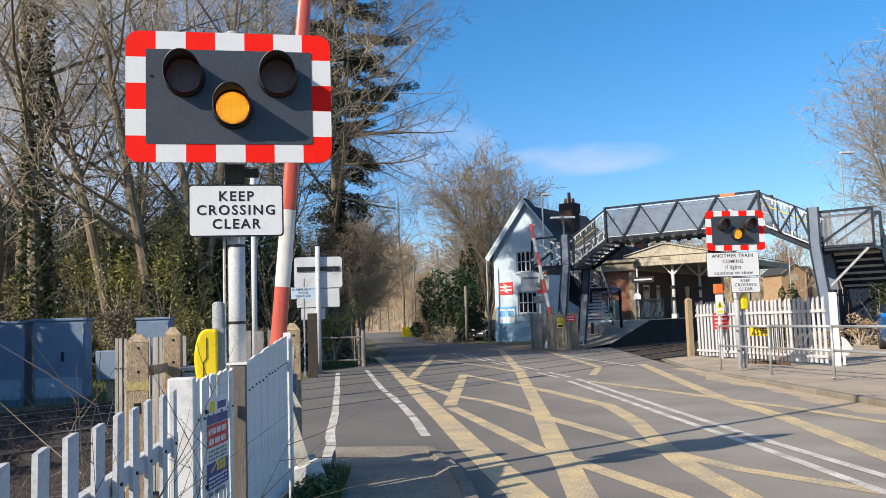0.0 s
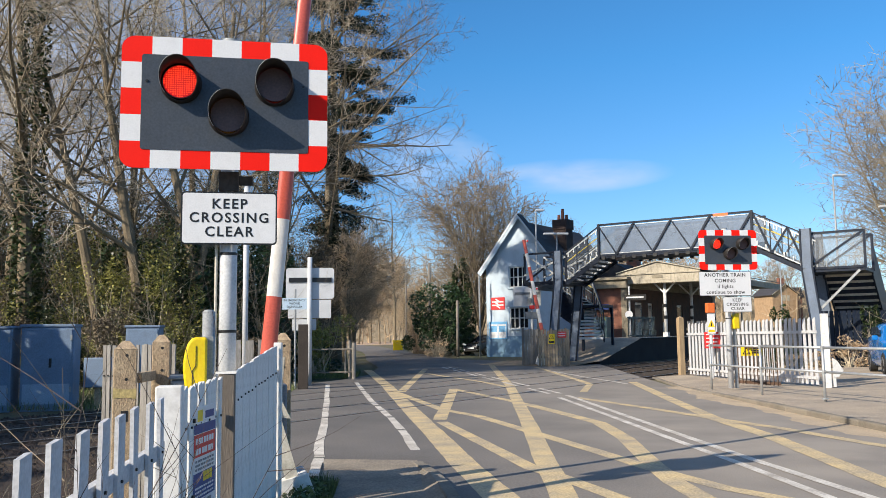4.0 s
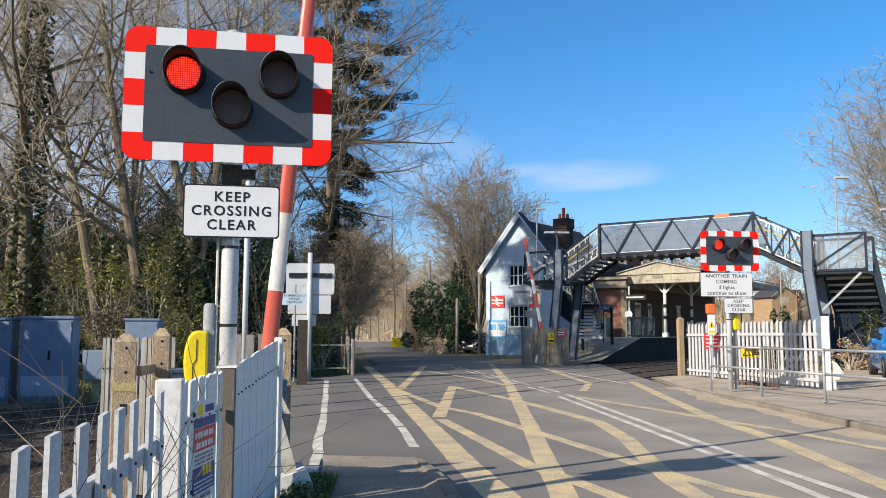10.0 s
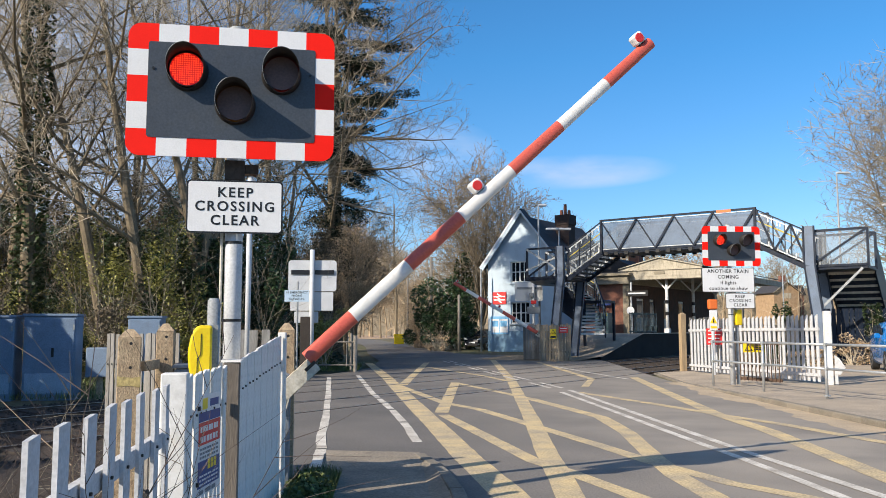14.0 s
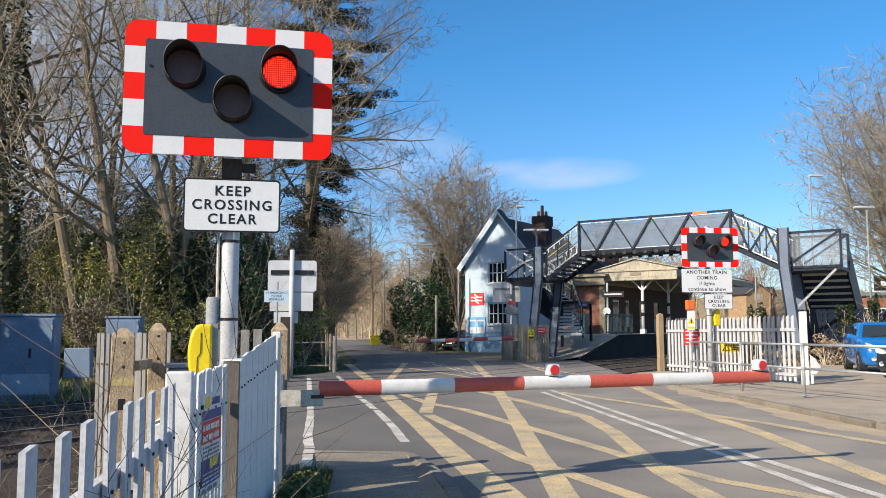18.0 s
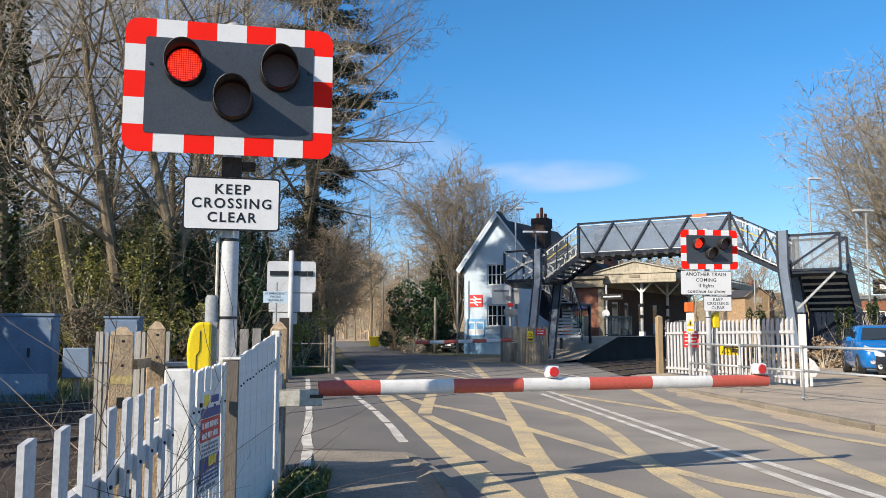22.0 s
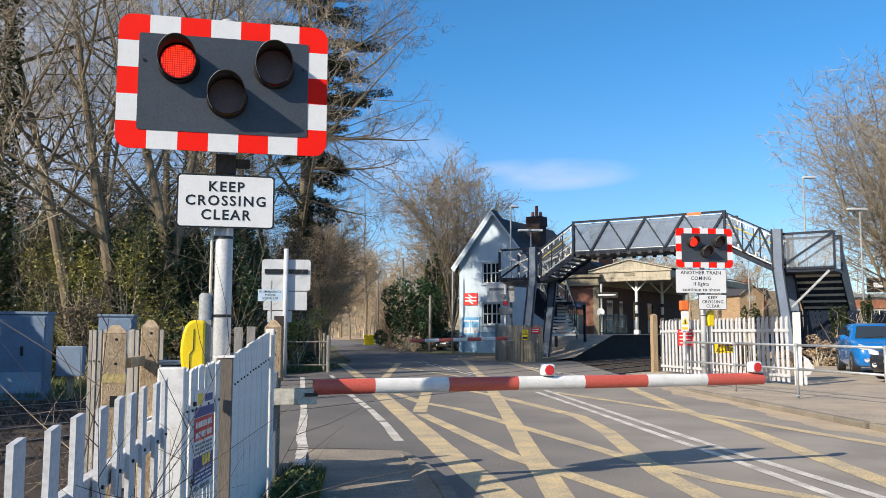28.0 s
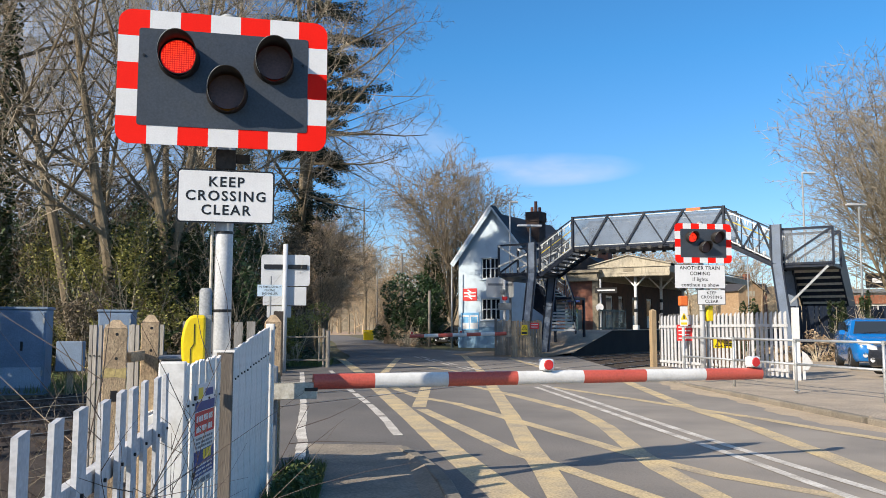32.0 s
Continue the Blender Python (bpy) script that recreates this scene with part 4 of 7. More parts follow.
part("cap", MB().tube((0, 0, 1.70), (0, 0, 1.72), 0.047, 0.03, n=16), GALV_DULL, pole)

# old sleeper posts and palings behind
for x, y, z, w, r in ((-2.31, 7.2, 1.50, 0.185, 16), (-2.16, 7.75, 1.55, 0.155, 12), (-1.095, 8.0, 1.555, 0.15, 10)):
    sp = square_post("sleeper_post", x, y, z, w, OLD_WOOD, "weathered concrete-stained timber post with a peaked top", r, 0.07, "old posts")
    if y < 7.5:
        part("paint_patch", MB().prism([(-w / 2, z - 0.475), (0.01, z - 0.47), (w / 2, z - 0.485), (w / 2, z - 0.395), (0.03, z - 0.405), (-w / 2, z - 0.39)], w / 2 + 0.001, w / 2 + 0.003, FACE), LICHEN, sp, "yellowed paint band")
        part("notch", MB().box(-0.025, 0.03, -w / 2 - 0.002, -w / 2 + 0.01, z - 0.67, z - 0.58), BLACK, sp)
    for zz in (0.12, 0.32):
        part("hole", MB().tube((0.01, -w / 2 - 0.002, z - zz), (0.01, -w / 2 + 0.01, z - zz), 0.013, n=10), BLACK, sp)
beam = thing("cross_beam", pose(-2.31, 7.3, 0), "dark timber beam between two old posts", "beam")
part("timber", MB().bar((0.07, 0.06, 1.18), (0.115, 0.34, 1.19), 0.05, 0.085), OLD_WOOD, beam, bevel=0.006)
fence((-2.84, 8.22), (-2.1, 8.05), 0, 1.46, 1.46, 16, 0.034, PALE_WOOD, "pale grey weathered palings beside the track", (0.3, 0.8), tip=0.0, name="paling_fence")
fence((-2.0, 8.25), (-1.3, 8.4), 0, 1.49, 1.49, 6, 0.08, PALE_WOOD, "pale grey boards behind the barrier machine", (0.3, 0.8), tip=0.0, name="paling_fence")

# ---- station house ----
HW, HD, EAVE, APEX = 5.6, 9.0, 6.1, 9.55
house = thing("station_house", st(6.58, 57.85), "pale blue rendered two-storey house with a steep slate roof", "house")
mb = MB()


def wall_with_holes(mb, x0, x1, z0, z1, y, t, holes):
    """A wall of thickness t in the plane y with openings cut right through."""
    xs = sorted({x0, x1, *[h[0] for h in holes], *[h[1] for h in holes]})
    zs = sorted({z0, z1, *[h[2] for h in holes], *[h[3] for h in holes]})
    for i in range(len(xs) - 1):
        for j in range(len(zs) - 1):
            cx, cz = (xs[i] + xs[i + 1]) / 2, (zs[j] + zs[j + 1]) / 2
            if not any(h[0] < cx < h[1] and h[2] < cz < h[3] for h in holes):
                mb.box(xs[i], xs[i + 1], y, y + t, zs[j], zs[j + 1])
    return mb


WINDOWS = [(1.84, 3.2, 4.66, 6.08), (1.84, 3.3, 1.85, 3.3)]
wall_with_holes(mb, 0, HW, 1.35, EAVE, 0, 0.3, WINDOWS)
# gable over the eaves
mb.prism([(0, EAVE), (HW, EAVE), (HW / 2, APEX)], -0.3, 0.0, pose(0, 0, 0, 90))
mb.box(0, 0.3, 0.3, HD, 1.35, EAVE).box(HW - 0.3, HW, 0.3, HD, 1.35, EAVE).box(0, HW, HD - 0.3, HD, 1.35, EAVE)
part("wall", mb, RENDER_BLUE, house)
part("plinth", MB().box(-0.03, HW + 0.03, -0.03, HD, -0.1, 1.35), RENDER_DARK, house, "darker blue painted plinth")
for x0, x1, z0, z1 in WINDOWS:
    wnd = part("window", MB().box(x0, x1, 0.08, 0.14, z0, z0 + 0.07).box(x0, x1, 0.08, 0.14, z1 - 0.07, z1).box(x0, x0 + 0.07, 0.08, 0.14, z0, z1).box(x1 - 0.07, x1, 0.08, 0.14, z0, z1)
               .box((x0 + x1) / 2 - 0.05, (x0 + x1) / 2 + 0.05, 0.08, 0.14, z0, z1), WHITE, house, "white sash window with small panes")
    mb = MB()
    for k in (1, 3):
        x = x0 + (x1 - x0) * k / 4
        mb.box(x - 0.03, x + 0.03, 0.09, 0.12, z0, z1)
    mb.box(x0, x1, 0.09, 0.12, (z0 + z1) / 2 - 0.03, (z0 + z1) / 2 + 0.03)
    part("glazing_bars", mb, WHITE, wnd)
    part("pane", MB().box(x0, x1, 0.125, 0.135, z0, z1), GLASS_DARK, wnd)
    part("sill", MB().box(x0 - 0.1, x1 + 0.1, -0.1, 0.08, z0 - 0.1, z0), RENDER_BLUE, wnd)
RIDGE = APEX - 0.5
for s in (-1, 1):
    foot, run = HW / 2 + s * (HW / 2 + 0.35), (HW / 2 + 0.35) / (HW / 2)
    for top, y0, y1, label in ((APEX, -0.32, 0.34, "dark slate verge over the gable"), (RIDGE, 0.34, HD + 0.2, "dark slate roof slope")):
        low_z = top - (top - EAVE) * run
        rf = part("roof", MB().prism([(HW / 2, top + 0.13), (foot, low_z + 0.13), (foot, low_z), (HW / 2, top)][::s], -y1, -y0, pose(0, 0, 0, 90)), SLATE, house, label)
        if top == RIDGE and s > 0:
            for k in range(11):
                q = (k + 0.5) / 11
                part("slate_course", MB().box(y0 + 0.01, y1 - 0.01, -0.2, 0.2, 0, 0.022, Matrix.Translation((HW / 2 + (foot - HW / 2) * q, 0, top + 0.14 + (low_z - top) * q)) @ pose(0, 0, 0, 0, math.degrees(math.atan2(top - low_z, foot - HW / 2)) + 3, 0) @ pose(0, 0, 0, 0, 0, 90)), SLATE, rf)
    low_z = APEX - (APEX - EAVE) * run
    part("bargeboard", MB().bar((HW / 2, -0.35, APEX - 0.02), (foot, -0.35, low_z - 0.02), 0.36 if s < 0 else 0.1, 0.05, (0, 1, 0)), RENDER_BLUE, house, "pale blue bargeboard")
    part("verge_trim", MB().bar((HW / 2, -0.385, APEX + 0.12 if s < 0 else APEX - 0.05), (foot, -0.385, low_z + 0.12 if s < 0 else low_z - 0.05), 0.07, 0.03, (0, 1, 0)), WHITE, house, "white verge trim")
ch = part("chimney", MB().box(3.75, 4.75, 3.1, 4.1, 5.0, 8.8).box(3.69, 4.81, 3.04, 4.16, 8.8, 9.5), BRICK_SOOT, house, "sooty brick chimney stack")
for x, r, zt in ((3.95, 0.12, 9.9), (4.25, 0.13, 10.3), (4.55, 0.12, 9.85)):
    part("pot", MB().tube((x, 3.6, 9.5), (x, 3.6, zt), r, r * 0.85, 12), TERRACOTTA, ch, "clay chimney pot")
# railway sign, notice case on the wall
rs = thing("station_sign", st(6.58, 57.85) @ pose(0.95, -0.02, 3.6), "red sign with white outlined arrows on the house wall", "sign")
part("plate", MB().box(-0.55, 0.55, -0.03, 0, -0.42, 0.42), SIGN_RED, rs)
mb = MB()
mb.box(-0.46, 0.46, -0.036, -0.03, 0.07, 0.16).box(-0.46, 0.46, -0.036, -0.03, -0.16, -0.07)
for a, b in (((-0.26, 0.115), (0.12, -0.115)), ((-0.18, 0.32), (0.14, 0.115)), ((0.18, -0.32), (-0.14, -0.115))):
    mb.bar((a[0], -0.033, a[1]), (b[0], -0.033, b[1]), 0.09, 0.006, (0, 1, 0))
part("symbol", mb, WHITE_CLEAN, rs)
nc = thing("notice_case", st(6.58, 57.85) @ pose(0.95, -0.02, 1.75), "pale blue notice case with posters on the wall", "notice case")
part("case", MB().box(-0.72, 0.72, -0.06, 0, -0.6, 0.6), SIGN_SKY, nc, bevel=0.01)
for x0, x1 in ((-0.66, -0.03), (0.03, 0.66)):
    part("poster", MB().box(x0, x1, -0.066, -0.06, -0.5, 0.42), WHITE_CLEAN, nc)
    part("print", MB().box(x0 + 0.05, x1 - 0.05, -0.068, -0.066, -0.1, 0.3), SIGN_SKY, nc)

# ---- footbridge ----
fb = thing("footbridge", S0, "blue-grey steel footbridge with grey panelled parapets and two stairs", "footbridge")
DZ = 5.06
SPAN = 6.95
WB = 2.0
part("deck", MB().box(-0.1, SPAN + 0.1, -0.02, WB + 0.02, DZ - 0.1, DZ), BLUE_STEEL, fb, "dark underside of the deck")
for y0 in (0.0, WB):
    par = part("parapet", MB().box(0, SPAN, y0 - 0.02, y0 + 0.02, DZ + 0.02, DZ + 1.38), MESH_GREY, fb, "grey panelled parapet")
    part("top_rail", MB().bar((-0.05, y0, DZ + 1.46), (SPAN + 0.05, y0, DZ + 1.46), 0.1, 0.085), BLUE_STEEL, par)
    part("bottom_rail", MB().bar((-0.05, y0, DZ + 0.02), (SPAN + 0.05, y0, DZ + 0.02), 0.1, 0.09), BLUE_STEEL, par)
    for hz in (0.1, 1.36):
        part("panel_edge", MB().bar((0, y0 - 0.03, DZ + hz), (SPAN, y0 - 0.03, DZ + hz), 0.02, 0.028), GALV, par, "pale edge of the panels")
    s = -0.06 if y0 == 0 else 0.06
    for k in range(4):
        x0 = SPAN / 4 * k
        part("brace", MB().bar((x0, y0 + s, DZ + 1.42), (x0 + SPAN / 8, y0 + s, DZ + 0.05), 0.05, 0.05), BLUE_STEEL, par)
        part("brace", MB().bar((x0 + SPAN / 8, y0 + s, DZ + 0.05), (x0 + SPAN / 4, y0 + s, DZ + 1.42), 0.07, 0.09), BLUE_STEEL, par)
    for k in range(14):
        part("deck_rib", MB().box(SPAN * (k + 0.25) / 14, SPAN * (k + 0.6) / 14, y0 - 0.05, y0 + 0.05, DZ - 0.17, DZ - 0.03), BLACK, par)
    for x0 in (0, SPAN):
        part("upright", MB().bar((x0, y0 + s, DZ - 0.1), (x0, y0 + s, DZ + 1.5), 0.1, 0.1, (1, 0, 0)), BLUE_STEEL, par)


def flight(u0, u1, z0, z1, y0, w, steps, name="stair", open_ends=False):
    """A sloping flight with side strings, handrails and open treads."""
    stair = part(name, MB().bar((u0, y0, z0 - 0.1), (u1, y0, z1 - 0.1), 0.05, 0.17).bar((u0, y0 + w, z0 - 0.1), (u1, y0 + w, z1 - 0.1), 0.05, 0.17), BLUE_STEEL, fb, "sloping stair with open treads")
    for i in range(steps):
        t = (i + 0.5) / steps
        u, z = u0 + (u1 - u0) * t, z0 + (z1 - z0) * t
        part("tread", MB().box(u - 0.16, u + 0.16, y0 + 0.03, y0 + w - 0.03, z - 0.04, z), BLUE_STEEL, stair)
        if open_ends:
            part("tread_end", MB().box(u - 0.17, u + 0.2, y0 - 0.06, y0 - 0.035, z - 0.05, z + 0.025), WHITE, stair)
        part("nosing", MB().box(u - 0.02 + 0.16 * math.copysign(1, (u1 - u0) * (z0 - z1)), u + 0.02 + 0.16 * math.copysign(1, (u1 - u0) * (z0 - z1)), y0 + 0.03, y0 + w - 0.03, z - 0.045, z + 0.008), GALV, stair)
    for yy in (y0, y0 + w):
        part("side_panel", MB().quad((u0, yy, z0 + 0.1), (u1, yy, z1 + 0.1), (u1, yy, z1 + 1.4), (u0, yy, z0 + 1.4)), MESH_CLEAR, stair)
        for hz, mm in ((0.1, GALV), (1.3, GALV), (1.42, BLUE_STEEL)):
            part("rail", MB().bar((u0, yy, z0 + hz), (u1, yy, z1 + hz), 0.05, 0.05), mm, stair)
        for hz in (0.2, 1.2):
            for i in range(6):
                t = (i + 0.5) / 6
                part("lattice_tie", MB().bar((u0 + (u1 - u0) * t, yy - 0.03, z0 + (z1 - z0) * t + hz - 0.1), (u0 + (u1 - u0) * t, yy - 0.03, z0 + (z1 - z0) * t + hz + 0.1), 0.04, 0.05, (1, 0, 0)), GALV, stair, "pale steel tie")
        part("handrail", MB().tube((u0, yy + 0.08, z0 + 0.95), (u1, yy + 0.08, z1 + 0.95), 0.025), YELLOW, stair, "yellow handrail")
        part("handrail", MB().tube((u0, yy + 0.08, z0 + 0.65), (u1, yy + 0.08, z1 + 0.65), 0.02), GALV, stair)
        k = max(2, steps // 2)
        for i in range(k + 1):
            t = i / k
            u, z = u0 + (u1 - u0) * t, z0 + (z1 - z0) * t
            part("baluster", MB().bar((u, yy, z), (u, yy, z + 1.42), 0.04, 0.04, (1, 0, 0)), BLUE_STEEL, stair)
    return stair


flight(-1.75, 0, 3.95, DZ, 0, WB, 7)
flight(SPAN + 2.1, SPAN, 3.95, DZ, 0, WB, 7)
for yy in (-0.05, WB + 0.05):
    for a, b in (((SPAN + 0.05, DZ + 1.4), (SPAN + 0.75, 4.72)), ((SPAN + 0.75, 4.72), (SPAN + 1.4, 5.72)), ((SPAN + 1.4, 5.72), (SPAN + 2.05, 4.0))):
        part("ramp_brace", MB().bar((a[0], yy, a[1]), (b[0], yy, b[1]), 0.06, 0.08), BLUE_STEEL, fb, "dark diagonal brace")
part("rust_patch", MB().box(SPAN * 0.77, SPAN * 0.86, -0.06, -0.052, DZ + 1.38, DZ + 1.5), ORANGE, fb, "orange rusted patch on the top rail")
for u0, u1 in ((-4.0, -1.75), (SPAN + 2.1, SPAN + 4.2)):
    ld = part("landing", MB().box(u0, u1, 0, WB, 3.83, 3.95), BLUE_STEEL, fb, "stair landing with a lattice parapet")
    for yy in (0, WB):
        part("parapet", MB().box(u0, u1, yy - 0.015, yy + 0.015, 4.0, 5.36), MESH_CLEAR, ld) if u0 > 0 else None
        part("rail", MB().bar((u0, yy, 5.4), (u1, yy, 5.4), 0.09, 0.09), BLUE_STEEL, ld)
        part("rail", MB().bar((u0, yy, 3.98), (u1, yy, 3.98), 0.09, 0.09), BLUE_STEEL, ld)
        part("brace", MB().bar((u0, yy - 0.03, 4.0), (u1, yy - 0.03, 5.4), 0.06, 0.08), BLUE_STEEL, ld)
        if u0 < 0:
            part("brace", MB().bar((u0, yy - 0.05, 5.4), (u1, yy - 0.05, 4.0), 0.05, 0.09), GALV, ld, "pale cross brace")
            part("brace", MB().bar((u0, yy - 0.07, 4.35), (u1, yy - 0.07, 5.15), 0.05, 0.09), GALV, ld, "pale cross brace")
        for k in range(1, 6):
            part("baluster", MB().bar((u0 + (u1 - u0) * k / 6, yy, 4.0), (u0 + (u1 - u0) * k / 6, yy, 4.25), 0.03, 0.05, (1, 0, 0)), GALV_DULL, ld)
        for u in (u0, u1):
            part("upright", MB().bar((u, yy, 3.9), (u, yy, 5.42), 0.09, 0.09, (1, 0, 0)), BLUE_STEEL, ld)
# splayed legs
for u_top, u_low, zt in ((-2.1, -2.6, 5.45), (SPAN + 2.1, SPAN + 2.55, 5.6)):
    for yy in (-0.12, WB + 0.12):
        leg = part("leg", MB().bar((u_top, yy, zt), (u_top, yy, 4.0), 0.16, 0.42, (1, 0, 0)).bar((u_top, yy, 4.0), (u_low, yy, -0.1), 0.16, 0.42, (1, 0, 0)), LEG_STEEL, fb, "blue-grey steel leg", bevel=0.01)
        for s in (-0.2, 0.2):
            part("flange", MB().bar((u_top + s, yy - 0.09, zt), (u_top + s, yy - 0.09, 4.0), 0.05, 0.06, (1, 0, 0)).bar((u_top + s, yy - 0.09, 4.0), (u_low + s, yy - 0.09, -0.1), 0.05, 0.06, (1, 0, 0)), BLUE_STEEL, leg)

# lower flights of the footbridge
flight(-4.4, -3.0, 3.95, 2.96, 4.2, 1.3, 6)
part("landing", MB().prism([(-3.95, 0.05), (-3.95, 2.05), (-4.1, 2.6), (-4.1, 5.5), (-5.4, 5.5), (-5.4, 3.4)], 3.83, 3.95), BLUE_STEEL, fb, "turning landing")
part("landing", MB().box(-3.05, -1.9, 4.2, 5.7, 2.84, 2.96), BLUE_STEEL, fb, "half landing")
for u, v in ((-3.0, 4.25), (-1.95, 5.6)):
    part("landing_post", MB().box(u - 0.06, u + 0.06, v - 0.06, v + 0.06, -0.1, 2.84), BLUE_STEEL, fb)
part("stair_back", MB().prism([(-4.6, 3.85), (-2.9, 2.9), (-2.9, 1.5), (-4.4, 2.5)], -4.16, -4.12, pose(0, 0, 0, 90)), BLUE_STEEL, fb, "dark steel back of a flight")
foot_stair = flight(0, 2.85, 2.96, 1.2, -0.65, 1.3, 10, open_ends=False)
foot_stair.matrix_basis = S0.inverted() @ pose(10.15, 44.45, 0, 0, 0, -93)
for k in range(10):
    q = (k + 0.5) / 10
    part("tread_edge", MB().box(2.85 * q + 0.15, 2.85 * q + 0.185, -0.6, 0.6, 2.96 - 1.76 * q - 0.10, 2.96 - 1.76 * q + 0.01), WHITE, foot_stair, "white-painted tread edge")
mb = MB()
stair_r = part("stair", MB().bar((SPAN + 2.3, WB, 3.85), (SPAN + 2.3, WB + 5.6, 0.1), 0.06, 0.3).bar((SPAN + 4.15, WB, 3.85), (SPAN + 4.15, WB + 5.6, 0.1), 0.06, 0.3), BLUE_STEEL, fb, "open stair down to the car park")
for i in range(15):
    t = (i + 0.5) / 15
    v, z = WB + 5.6 * t, 3.95 - 3.85 * t
    part("tread", MB().box(SPAN + 2.33, SPAN + 4.12, v - 0.13, v + 0.13, z - 0.045, z), BLUE_STEEL, stair_r)
    part("nosing", MB().box(SPAN + 2.33, SPAN + 4.12, v - 0.17, v - 0.13, z - 0.10, z + 0.02), CREAM, stair_r, "pale edge of a tread")
    # dark plate added for the black gap between open treads
    part("gap_backing", MB().box(SPAN + 2.33, SPAN + 4.12, v + 0.11, v + 0.125, z - 0.26, z - 0.045), BLUE_STEEL, stair_r)
for u in (SPAN + 2.3, SPAN + 4.15):
    part("parapet", MB().prism([(WB, 3.95), (WB, 5.4), (WB + 5.6, 1.5), (WB + 5.6, 0.05)], u - 0.015, u + 0.015, Matrix(((0, 0, 1, 0), (1, 0, 0, 0), (0, 1, 0, 0), (0, 0, 0, 1)))), MESH_CLEAR if u < SPAN + 3 else BLUE_STEEL, stair_r, "mesh side of the stair")
part("strut", MB().bar((SPAN + 2.5, -0.05, 2.35), (SPAN + 4.0, -0.05, 3.85), 0.07, 0.09), GALV_DULL, fb, "pale diagonal strut")

# ---- platform and station building ----
SM = Matrix(((0, 0, 1, 0), (1, 0, 0, 0), (0, 1, 0, 0), (0, 0, 0, 1)))  # a (v, z) outline pushed along u
plat = thing("platform", S0, "raised platform with a ramp, pale top and dark facing", "platform")
mb = MB()
mb.prism([(2.0, -0.06), (2.0, 0.12), (7.2, 1.2), (60, 1.2), (60, -0.06)], -5.2, -1.06, SM)
part("facing", mb, PLATFORM_DARK, plat, "dark brick facing")
mb = MB()
mb.quad((-5.2, 2.0, 0.128), (-1.0, 2.0, 0.128), (-1.0, 7.2, 1.208), (-5.2, 7.2, 1.208)).quad((-5.2, 7.2, 1.208), (-1.0, 7.2, 1.208), (-1.0, 60, 1.208), (-5.2, 60, 1.208))
part("surface", mb, DUST, plat, "worn tarmac surface")
part("edge", MB().box(-1.3, -0.98, 7.2, 60, 1.21, 1.24), LINE_WHITE, plat, "white-painted platform edge")
part("verge", MB().box(-6.2, -5.2, 6.0, 15.5, -0.06, 0.5), GROUND, plat)

mb = MB()
mb.quad(*[stp(u, v, z) for u, v, z in ((-4.9, -1.4, 0.006), (-1.2, -0.7, 0.006), (-1.07, 2.02, 0.135), (-5.2, 2.02, 0.135))])
mb.quad(*[stp(u, v, z) for u, v, z in ((-6.4, -0.6, 0.006), (-4.9, -1.4, 0.006), (-5.2, 2.02, 0.135), (-6.6, 2.4, 0.1))])
part("earth_verge", mb, mat("dry_earth", (0.40, 0.29, 0.18), 0.95, 0.4, 1.2, 0.8, 20, col2=(0.24, 0.18, 0.11)), kind="structure")

sb = thing("station_building", S0, "red brick station building with stone cornice and cream boarded canopy", "station")
mb = MB()
rim = [(-9.6, 0.4), (-5.3, 0.4), (-5.3, 4.4), (-9.6, 4.4)]
gap = [(-8.6, 2.0), (-7.6, 2.0), (-7.6, 3.6), (-8.6, 3.6)]
mb.v = [(x, y, z) for y in (15.5, 15.85) for x, z in rim + gap]
for k in range(4):
    j = (k + 1) % 4
    mb.f += [(k, j, 4 + j, 4 + k), (8 + j, 8 + k, 12 + k, 12 + j), (j, k, 8 + k, 8 + j), (4 + k, 4 + j, 12 + j, 12 + k)]
part("end_wall", mb, BRICK, sb, "red brick end wall")
for x0 in (-5.6, -9.7):
    part("pilaster", MB().box(x0, x0 + 0.4, 15.42, 15.9, 0.4, 4.4), STONE, sb, "stone corner pier")
part("cornice", MB().box(-9.9, -5.1, 15.2, 34, 4.4, 4.62).box(-9.8, -5.2, 15.3, 34, 4.62, 4.95).box(-10.0, -5.0, 15.1, 34, 4.95, 5.12), STONE, sb, "moulded stone cornice", bevel=0.02)
HOLES = [(17.0, 18.3, 1.3, 3.5), (19.3, 20.2, 1.3, 3.5), (22.0, 23.2, 1.3, 3.5), (25.0, 26.2, 1.3, 3.5)]
side_wall = MB()
wall_with_holes(side_wall, 15.85, 34, 0.4, 4.4, 0, 0.3, HOLES)
# the canopy's shade is put into this wall's brick colour
sw = part("platform_wall", side_wall, BRICK_SHADED, sb, "brick wall under the canopy")
sw.matrix_basis = Matrix(((0, 1, 0, -5.6), (1, 0, 0, 0), (0, 0, 1, 0), (0, 0, 0, 1)))
for i, (v0, v1, z0, z1) in enumerate(HOLES):
    part("door" if i % 2 == 0 else "window", MB().box(-5.45, -5.38, v0, v1, z0, z1), WHITE, sb, "white panelled joinery", bevel=0.01)
    part("pane", MB().box(-5.38, -5.37, v0 + 0.15, v1 - 0.15, z0 + 0.9, z1 - 0.15), GLASS_DARK, sb)
part("flat_roof", MB().box(-9.7, -5.3, 15.5, 34, 5.12, 5.2), SLATE, sb)
